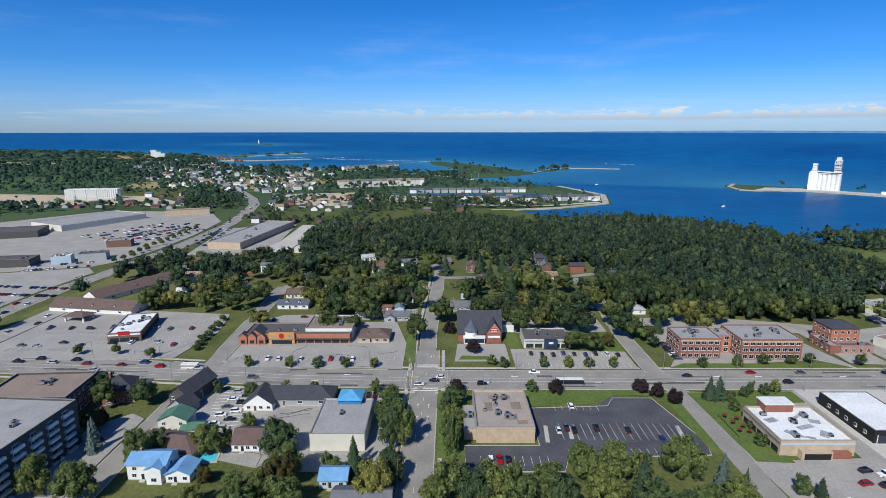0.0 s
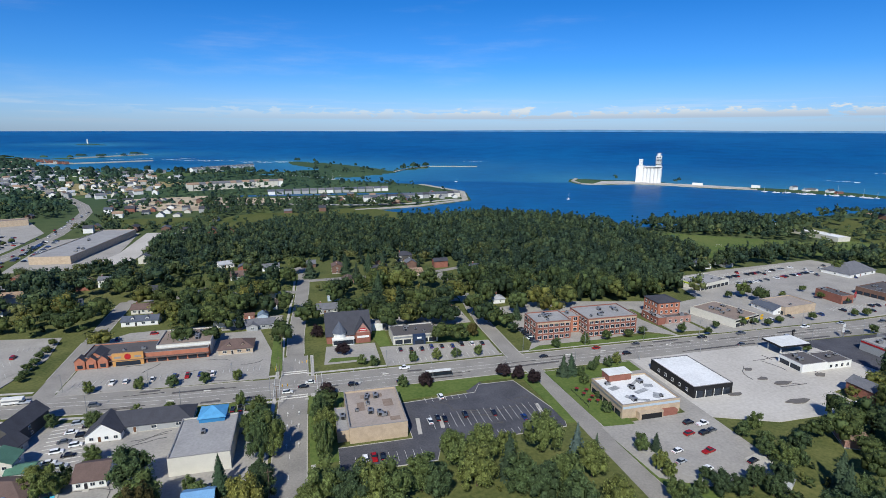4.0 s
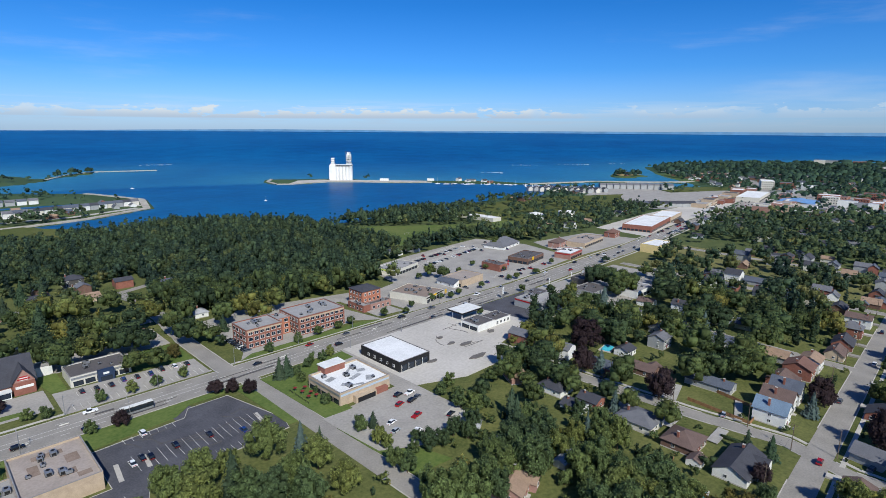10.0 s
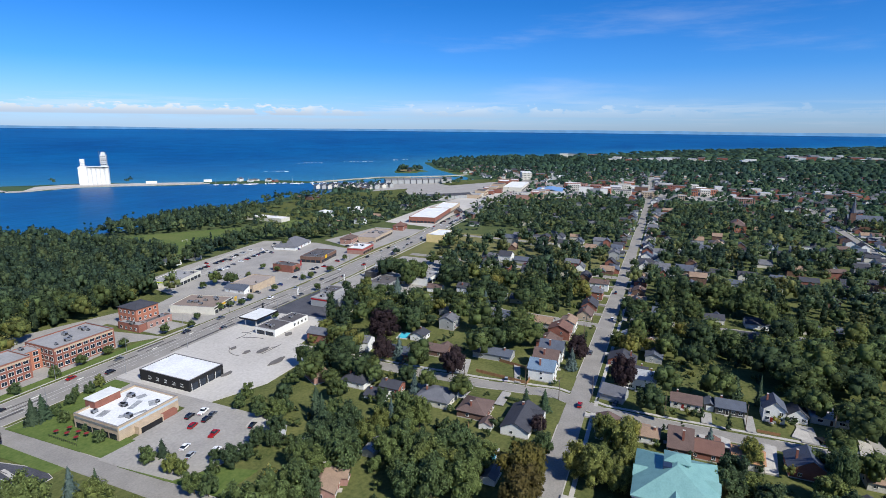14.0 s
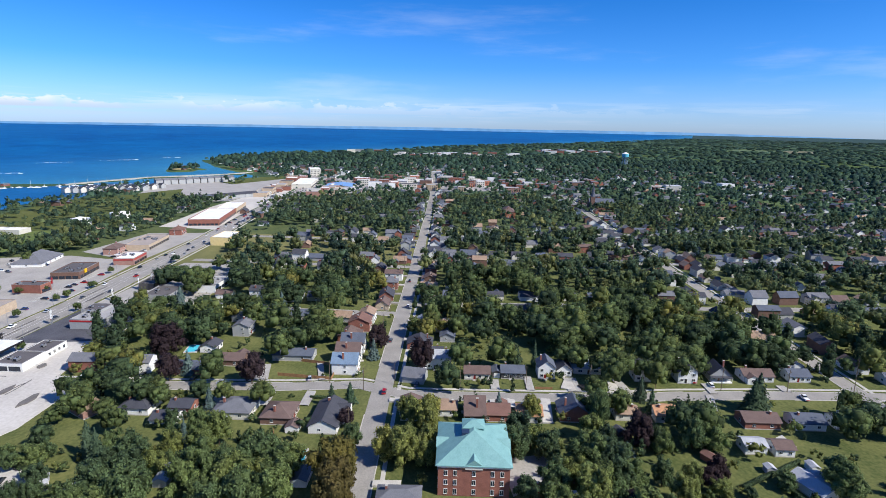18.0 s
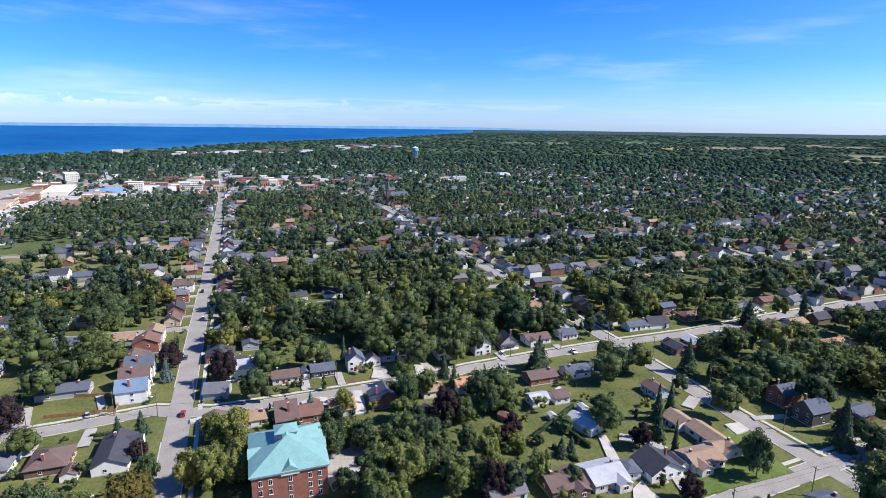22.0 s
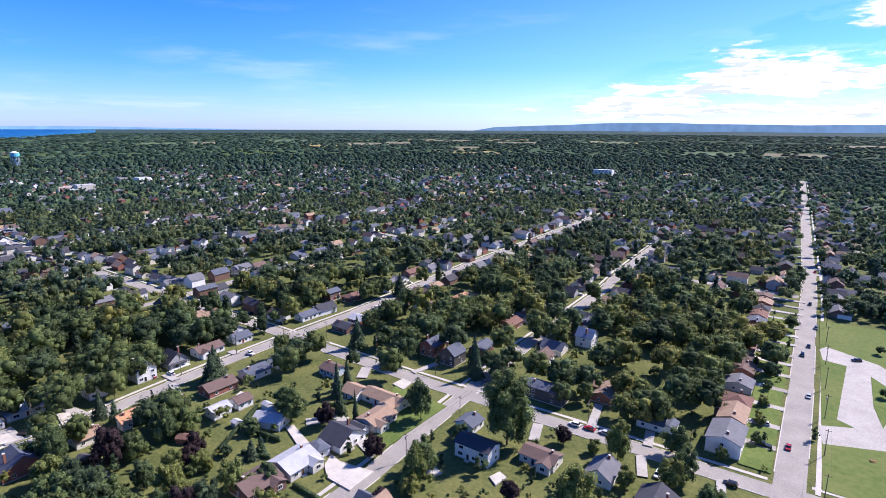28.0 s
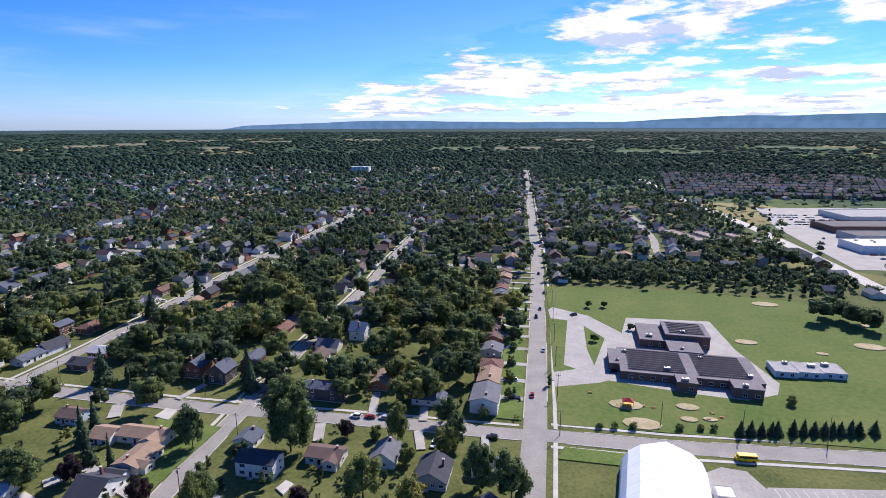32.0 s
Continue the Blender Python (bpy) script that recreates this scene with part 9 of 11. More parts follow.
# ---- pylon signs, lot patches, goals ----
for (x, y), h, w, mt, lb in zip(((292, 227), (337, 219), (259, 229), (362, 278), (267, 259), (364, 217)), (8, 8, 7, 7, 5, 8), (2.4, 2.4, 2.2, 2.6, 2.6, 2.4), (WHITE, WHITE, BLACK, RED_P, YELLOW_P, WHITE), ("white roadside pylon sign on posts", "tall white roadside pylon sign", "dark and white filling station sign", "red roadside pylon sign of a restaurant", "yellow roadside sign of a shop", "tall white pylon sign by the lot")):
    ob = thing("pylon_sign", x, y, 20, lb, "sign")
    for u in (-w * 0.36, w * 0.36):
        part("post", Build().box(u - 0.12, u + 0.12, -0.12, 0.12, -0.2, h * 0.5, METAL), ob)
    part("panel", Build().box(-w / 2, w / 2, -0.2, 0.2, h * 0.42, h, mt).box(-w * 0.36, w * 0.36, -0.23, 0.23, h * 0.72, h * 0.8, COPING).box(-w * 0.3, w * 0.3, -0.23, 0.23, h * 0.55, h * 0.6, COPING), ob)
STAIN = M("patched_asphalt", srgb(112, 108, 104), 0.9, srgb(92, 88, 86), 0.3, 2.0)
p_st = random.Random(6)
for x, y, a, c in ((211, 188, 5.0, 1.6), (203, 172, 6.0, 2.0), (207, 204, 2.5, 1.2), (206, 194, 3.0, 1.4), (182, 184, 4.0, 1.2), (236, 191, 3.0, 2.0)):
    lot("lot_patch", [(x + a * math.cos(k * 0.7) * p_st.uniform(0.6, 1.2), y + c * math.sin(k * 0.7) * p_st.uniform(0.6, 1.3)) for k in range(9)], STAIN, "dark patch on the pale yard", category="stain")
for x, y, rz in (((400, 452, -20), (416, 427, 30), (411, 403, 160))):
    ob = thing("soccer_goal", x, y, rz, "white metal soccer goal on the playing field", "goal")
    part("frame", Build().rod((-2.5, 0, 0), (-2.5, 0, 2.2), 0.08, WHITE).rod((2.5, 0, 0), (2.5, 0, 2.2), 0.08, WHITE).rod((-2.5, 0, 2.2), (2.5, 0, 2.2), 0.08, WHITE).rod((-2.5, 0, 2.2), (-2.5, 1.6, 0), 0.06, WHITE).rod((2.5, 0, 2.2), (2.5, 1.6, 0), 0.06, WHITE), ob)

b = Build()
for i in range(26):
    x = -90 - i * 3.0
    b.prism(rect_pts(x, -178 - i * 0.35, 0.14, 5.0, 6), -0.1, 0.32, PAINT_LINE)
    b.prism(rect_pts(x, -163 - i * 0.35, 0.14, 5.0, 6), -0.1, 0.32, PAINT_LINE)
structure("stall_lines", b, "white stall lines in the grey car park", "road marking")


def picnic_table(x, y, rz):
    WOOD = M("fence_wood", srgb(160, 122, 86), 0.9)
    ob = thing("picnic_table", x, y, rz, "wooden picnic table on the school lawn", "table")
    part("tabletop", Build().box(-0.9, 0.9, -0.38, 0.38, 0.7, 0.76, WOOD), ob)
    for v in (-0.75, 0.75):
        part("bench", Build().box(-0.9, 0.9, v - 0.14, v + 0.14, 0.42, 0.47, WOOD), ob)
    for u in (-0.65, 0.65):
        part("leg", Build().box(u - 0.05, u + 0.05, -0.8, 0.8, 0.36, 0.42, WOOD).rod((u, -0.6, 0), (u, -0.25, 0.7), 0.05, WOOD, 4).rod((u, 0.6, 0), (u, 0.25, 0.7), 0.05, WOOD, 4), ob)


for x, y, rz in ((-60, -229, 20), (-56, -230, 70), (-83, -229, 0), (-86, -226, 40), (-80, -223, 10), (-34, -238, 15)):
    picnic_table(x, y, rz)

# ---- crossing, arrows, signals ----
b = Build()
ZP = 0.36


def arrow(x, y, rz):
    for pts in ([(-1.6, -0.09), (0.6, -0.09), (0.6, 0.09), (-1.6, 0.09)], [(0.6, -0.4), (1.6, 0.0), (0.6, 0.4)]):
        c, s = math.cos(radians(rz)), math.sin(radians(rz))
        b.prism([(x + c * u - s * v, y + s * u + c * v) for u, v in pts], -0.1, ZP, PAINT_LINE)


for x in (-60, -46, 20, 34, 72, 130, 150, 190, 214):
    arrow(x, main_y(x) + (3.4 if x % 4 else -3.4), 180 if x % 4 else 0)
for y in (214, 204, 190):
    arrow(-6, y, 90)
    arrow(-10.5, y, 90)
arrow(-6, 266, -90)
for x0 in (-17, 2):
    for dx in (0, 2.4):
        b.prism(rect_pts(x0 + dx, 240.5, 0.25, 18.5, 0), -0.1, ZP, PAINT_LINE)
for y0 in (228, 253):
    for dy in (0, 2.2):
        b.prism(rect_pts(-8, y0 + dy, 11.5, 0.25, 0), -0.1, ZP, PAINT_LINE)
structure("road_marking", b, "white turn arrows and crossing lines", "road marking")
for x, y, rz in ((-16, 229, 0), (1, 229, 90), (1, 252, 180), (-16, 252, 270)):
    ob = thing("traffic_signal", x, y, rz, "grey traffic signal pole with yellow signal heads", "traffic light", "traffic signals")
    part("pole", Build().cyl(0, 0, -0.2, 6.5, 0.14, 0.1, METAL, 7), ob)
    part("arm", Build().rod((0, 0, 6.2), (5.5, 0, 6.6), 0.07, METAL, 5), ob)
    for u in (3.2, 5.4):
        part("signal_head", Build().box(u - 0.18, u + 0.18, -0.3, -0.08, 5.6, 6.7, YELLOW_P).box(u - 0.1, u + 0.1, -0.34, -0.29, 5.7, 6.6, BLACK), ob)


def wires(x0, y0, x1, y1, h=10.2):
    for off in (-0.9, 0.9):
        k = Build()
        ln = math.dist((x0, y0), (x1, y1))
        nx, ny = -(y1 - y0) / ln * off, (x1 - x0) / ln * off
        n = max(2, int(ln / 9))
        pts = [(x0 + (x1 - x0) * i / n + nx, y0 + (y1 - y0) * i / n + ny, h - 0.5 * math.sin(i / 4 * math.pi) ** 2) for i in range(n + 1)]
        for p, q in zip(pts[:-1], pts[1:]):
            k.rod(p, q, 0.025, BLACK, 3)
        structure("power_line", k, "thin dark overhead power line", "cable")


wires(-14.8, 160, -14.8, 310)
wires(150, 32.5, 330, 34.5)
wires(-20.5, -200, -12, -616)
wires(20, -202, 250, -202)
wires(101, -140, 101, -310)

# ---- stall lines, tar seams and oil marks on the lots ----
def stalls(label, *rows):
    k = Build()
    for x0, y0, dx, dy, n, ln in rows:
        a = math.degrees(math.atan2(dy, dx))
        for i in range(n):
            k.prism(rect_pts(x0 + dx * i, y0 + dy * i, 0.13, ln, a), -0.1, 0.345, PAINT_LINE)
    structure("stall_lines", k, label, "road marking")


stalls("white stall lines before the small shop", (40, 255, 2.8, 0, 20, 5), (44, 268, 2.8, 0, 18, 5))
stalls("white stall lines before the shop row", (-106, 264, 2.8, 0, 30, 5))
stalls("white stall lines on the diner lot", (-165, 270, 2.4, 1.3, 11, 5), (-172, 284, 2.4, 1.3, 12, 5), (-150, 316, 2.4, 0.4, 6, 5), (-232, 275, 2.8, 0, 16, 5), (-236, 300, 2.8, 0, 16, 5))
stalls("white stall lines beside the grey yard", (-94, 206, -0.4, 2.8, 8, 5), (-84, 198, -0.4, 2.8, 10, 5))
stalls("white stall lines by the restaurants", (305, 336, 2.7, 0.6, 36, 5), (300, 352, 2.7, 0.6, 36, 5), (330, 268, 2.8, 0.1, 26, 5))
TAR = M("tar_seam", srgb(92, 90, 90), 0.8, srgb(76, 74, 75), 1.0, 5.0)
s_rng = random.Random(44)


def seams(label, x0, x1, y0, y1, n, width=0.1):
    k = Build()
    for i in range(n):
        x, y, a = s_rng.uniform(x0, x1), s_rng.uniform(y0, y1), s_rng.choice((0, 0, 90)) + s_rng.uniform(-14, 14)
        pts = [(x, y)]
        for j in range(s_rng.randrange(2, 6)):
            a += s_rng.uniform(-22, 22)
            x, y = x + 3.2 * math.cos(radians(a)), y + 3.2 * math.sin(radians(a))
            pts.append((min(max(x, x0), x1), min(max(y, y0), y1)))
        ribbon(k, pts, width, -0.1, 0.34, TAR)
    structure("tar_seam", k, label, "road mark")


seams("dark tar-sealed cracks in the car park", 46, 92, 178, 210, 18, 0.07)
seams("dark tar-sealed cracks in the grey yard", -78, -54, 170, 212, 8, 0.07)
seams("dark tar-sealed cracks in the pale yard", 186, 240, 185, 226, 9, 0.12)
seams("dark tar-sealed cracks before the shops", -106, -24, 253, 281, 9, 0.06)
for x0 in (-230, -90, 30, 140, 260):
    k = Build()
    for j in range(9):
        x = x0 + s_rng.uniform(0, 100)
        yy = main_y(x) + s_rng.choice((-7.4, -3.5, 0, 3.6, 7.4)) + s_rng.uniform(-0.6, 0.6)
        ribbon(k, [(x, yy), (x + s_rng.uniform(6, 22), yy + s_rng.uniform(-0.3, 0.3))], s_rng.choice((0.07, 0.1, 0.5)), -0.1, 0.335, TAR)
    structure("tar_seam", k, "dark tar seams along the main street", "road mark")

# ---- shores, reefs, boats, far lots ----
def shore(name, pts, half, label, z=0.4, mat=None):
    structure(name, ribbon(Build(), fine_line(pts, 25), half, -3, z, mat or ROCK), label, "shore")


shore("rock_shore", [(578, 1072), (600, 1056), (640, 1052), (690, 1048), (745, 1000), (800, 935), (860, 890)], 5, "pale rock armour along the grain pier")
shore("rock_shore", [(578, 1072), (588, 1130), (628, 1190)], 4, "pale rock armour at the pier head")
shore("breakwater", [(985, 715), (1060, 690), (1150, 655), (1265, 530), (1330, 495)], 5, "long pale stone breakwater", 1.0)
shore("breakwater", [(240, 1480), (300, 1600), (380, 1680), (524, 1640)], 4, "low pale stone breakwater", 0.6)
shore("breakwater", [(-820, 2060), (-720, 2060), (-620, 2110), (-522, 2179)], 13, "pale stone marina breakwater", 1.5)
shore("breakwater", [(-850, 2390), (-760, 2530), (-665, 2690)], 14, "pale stone marina breakwater", 1.5)
shore("rock_shore", [(71, 794), (112, 800), (174, 818), (259, 869), (287, 985), (240, 1135)], 5, "pale rubble shore of the housing point")
shore("sand_road", [(-30, 960), (100, 950), (200, 930), (262, 905)], 6, "pale road along the housing point", 0.25, CONCRETE)
shore("sand_road", [(-140, 900), (-30, 880), (70, 845), (160, 842), (250, 880)], 5, "pale road along the housing point", 0.25, CONCRETE)
canal = Build().prism([(-110, 1010), (40, 1005), (200, 985), (255, 950), (200, 968), (40, 985), (-110, 992)], -1, 0.12, WATER)
structure("water_canal", canal, "narrow blue canal between the house rows", "water")
r_rng = random.Random(12)
FOAM = M("breaking_foam", srgb(228, 232, 232), 0.8, srgb(190, 202, 206), 0.05, 0.4)
reef = Build()
for x0, y0, dx, dy in ((-700, 2290, 150, 60), (-465, 2359, 60, -60), (-363, 2180, 140, -60), (-222, 2101, 120, -30), (-92, 2064, 110, -80), (-811, 2819, 120, -120), (-520, 2300, 110, -100), (-407, 2179, 90, -60), (-200, 2010, 150, -20), (1500, 1160, 60, -70), (1640, 1060, 90, -60), (1820, 980, 60, -40), (560, 1900, 90, -20), (1180, 1010, 30, -60)):
    ln = math.hypot(dx, dy)
    for k in range(int(ln / 9)):
        u = k * 9 / ln + r_rng.uniform(-0.03, 0.03)
        rx, ry = x0 + dx * u + r_rng.uniform(-9, 9), y0 + dy * u + r_rng.uniform(-9, 9)
        ribbon(reef, [(rx, ry), (rx + dx / ln * r_rng.uniform(3, 12), ry + dy / ln * r_rng.uniform(3, 12))], r_rng.uniform(0.9, 3.4), -3, -0.8, FOAM)
tagged(new("reef", reef.mesh("reef")), "pale breaking shoals in the lake", "shoal", kind="stuff")
BOAT = M("boat_gelcoat", srgb(236, 236, 236), 0.3, srgb(224, 224, 226), 0.5, 2.0)


def boat(x, y, rz, l=8.0, sail=False):
    ob = thing("sailboat" if sail else "motor_boat", x, y, rz, "white sailing boat with bare mast" if sail else "small white motor boat moored in the harbour", "boat", "moored boats", z=-1.2)
    hull = Build().prism([(-l / 2, -l * 0.16), (l * 0.25, -l * 0.16), (l / 2, 0), (l * 0.25, l * 0.16), (-l / 2, l * 0.16)], -0.3, 0.9, BOAT)
    part("hull", hull, ob)
    part("cabin", Build().box(-l * 0.2, l * 0.15, -l * 0.1, l * 0.1, 0.9, 1.9, BOAT).box(-l * 0.18, l * 0.16, -l * 0.11, l * 0.11, 1.3, 1.7, GLASS), ob)
    if sail:
        part("mast", Build().cyl(0, 0, 0.9, l * 1.5, 0.12, 0.06, WHITE, 6), ob)


b_rng = random.Random(3)
for i in range(26):
    t = i / 26
    boat(850 + 160 * t + b_rng.uniform(-6, 6), 865 - 190 * t + b_rng.uniform(-14, 0), b_rng.uniform(0, 360), b_rng.uniform(7, 13), i % 3 == 0)
for i in range(14):
    boat(950 + i * 9, 690 - i * 8 + b_rng.uniform(-8, 8), b_rng.uniform(30, 60), b_rng.uniform(7, 13), i % 2 == 0)
for i in range(22):
    boat(-60 + i * 7 + b_rng.uniform(-3, 3), 1440 - i * 9 + b_rng.uniform(12, 26), 60, b_rng.uniform(7, 11), i % 2 == 0)
# this boat is a stand-in for a white channel marker
boat(432, 840, 20, 7, True)
boat(330, 1180, 20, 8, True)
for i in range(5):
    structure("dock", Build().prism(rect_pts(870 + i * 26, 838 - i * 30, 26, 2.2, 40), -1.5, -0.5, CONCRETE), "pale floating harbour dock", "dock")
light = thing("lighthouse", -1514, 4600, 0, "small pale lighthouse on a low island", "lighthouse")
light.matrix_basis = Matrix.Translation(drawn_in([(-1514, 4600, 0)])[0]) @ Matrix.Scale(0.6, 4)
part("tower", Build().cyl(0, 0, -1, 30, 6, 4, WHITE, 10), light)

# cars too far and many to count, parked in the plazas
CV, CF, CM = [], [], []
def far_car(x, y, rz, ci):
    c, s = math.cos(radians(rz)), math.sin(radians(rz))
    o = len(CV)
    loc = [(u, v, 0.3) for u, v in ((-2.3, -0.9), (2.3, -0.9), (2.3, 0.9), (-2.3, 0.9))] + [(u, v, 0.95) for u, v in ((-2.25, -0.88), (2.25, -0.88), (2.25, 0.88), (-2.25, 0.88))] + [(u, v, 1.5) for u, v in ((-1.5, -0.7), (0.8, -0.7), (0.8, 0.7), (-1.5, 0.7))] + [(u, v, 0.955) for u, v in ((-2.0, -0.86), (1.4, -0.86), (1.4, 0.86), (-2.0, 0.86))]
    CV.extend((x + c * u - s * v, y + s * u + c * v, z) for u, v, z in loc)
    CF.extend(tuple(o + i for i in q) for q in ((0, 1, 5, 4), (1, 2, 6, 5), (2, 3, 7, 6), (3, 0, 4, 7), (4, 5, 6, 7), (12, 13, 9, 8), (13, 14, 10, 9), (14, 15, 11, 10), (15, 12, 8, 11), (8, 9, 10, 11)))
    CM.extend([ci] * 5 + [len(PAINTS)] * 4 + [ci])


def park(x0, y0, dx, dy, n, rows, gap, rz, fill=0.6):
    k = math.hypot(dx, dy)
    for r in range(rows):
        for i in range(n):
            if b_rng.random() < fill:
                far_car(x0 + dx / k * i * 2.9 - dy / k * r * gap, y0 + dy / k * i * 2.9 + dx / k * r * gap, rz + b_rng.uniform(-3, 3), b_rng.choice((0, 1, 1, 2, 3, 3, 4, 5, 6, 7)))


park(-394, 590, 0.6, 1, 34, 6, -16, -30, 0.42)
park(-330, 590, 0.4, 1, 30, 2, 16, -30, 0.4)
park(-250, 540, -0.1, 1, 34, 2, -10, 0, 0.5)
park(-350, 440, 1, 0.35, 20, 3, 15, 110, 0.45)
park(-420, 330, 1, -0.1, 50, 5, 18, 80, 0.5)
park(310, 330, 1, 0.2, 34, 2, 17, 100, 0.45)
park(450, 275, 1, 0.15, 30, 2, 16, 100, 0.4)
park(620, 262, 1, 0.1, 40, 2, -12, 90, 0.35)
park(900, 300, 1, 0.1, 60, 3, 20, 100, 0.35)
park(-300, -560, -1, -0.1, 40, 8, -16, 0, 0.5)
park(-290, -720, -1, -0.1, 30, 5, 18, 0, 0.4)
park(1060, -250, 0, 1, 60, 2, 60, 0, 0.4)
park(-140, 1190, 1, -0.5, 40, 2, 10, 60, 0.4)
park(120, 262, 0, 1, 8, 1, 8, 0, 0.6)
for i in range(60):
    x = 450 + i * 12 + b_rng.uniform(-4, 4)
    far_car(x, main_y(x) + b_rng.choice((-7, -3.5, 3.5, 7)), 5, b_rng.choice((0, 1, 2, 3, 4, 7)))
for i in range(40):
    y = 300 + i * 14
    far_car(-246 + b_rng.choice((-5, -2, 2, 5)) - max(0, y - 480) * 0.13, y, 92, b_rng.choice((0, 1, 2, 3, 4, 7)))
pc = new("parked_cars", fast_mesh("parked_cars", np.array(CV), np.array(CF), PAINTS + [GLASS], CM, True))
tagged(pc, "many parked and driving cars across the plazas", "cars", kind="stuff")

# ---- rows of houses along the other streets ----
f_rng = random.Random(21)
FAR_V, FAR_F, FAR_M = [], [], []
FAR_MATS = [ROOFS[k] for k in ("dark", "grey", "brown", "slate", "tan", "rust", "light")] + [WALLS[k] for k in ("white", "cream", "brickred", "brickbrown", "grey")]


def far_house(x, y, rz, w, d, h, rise, ri, wi):
    c, s = math.cos(radians(rz)), math.sin(radians(rz))
    o = len(FAR_V)
    loc = [(u, v, z) for z in (-0.3, h) for u, v in ((-w / 2, -d / 2), (w / 2, -d / 2), (w / 2, d / 2), (-w / 2, d / 2))] + [(-w / 2, 0, h + rise), (w / 2, 0, h + rise)]
    k = 0.5
    loc += [(-w / 2 - k, -d / 2 - k, h - 0.1), (w / 2 + k, -d / 2 - k, h - 0.1), (w / 2 + k, 0, h + rise + 0.25), (-w / 2 - k, 0, h + rise + 0.25), (w / 2 + k, d / 2 + k, h - 0.1), (-w / 2 - k, d / 2 + k, h - 0.1)]
    FAR_V.extend((x + c * u - s * v, y + s * u + c * v, z) for u, v, z in loc)
    f = [(0, 1, 5, 4), (1, 2, 6, 5), (2, 3, 7, 6), (3, 0, 4, 7), (7, 4, 8, 8), (5, 6, 9, 9), (10, 11, 12, 13), (13, 12, 14, 15)]
    FAR_F.extend(tuple(i + o for i in q) for q in f)
    FAR_M.extend([7 + wi] * 6 + [ri] * 2)


def commercial(x, y):
    return (-700 < x < 620 and 150 < y < 330 and not (200 < x < 350 and y < 200)) or (x < -18 and -420 < y < 0) or (x < -125 and 140 < y < 330) or (x < -255 and 330 < y < 800) or (-250 < x < -140 and 480 < y < 680) or (990 < x < 1220 and -120 < y < 380) or (840 < x < 1000 and 200 < y < 380) or (-700 < x < -240 and -950 < y < -450)


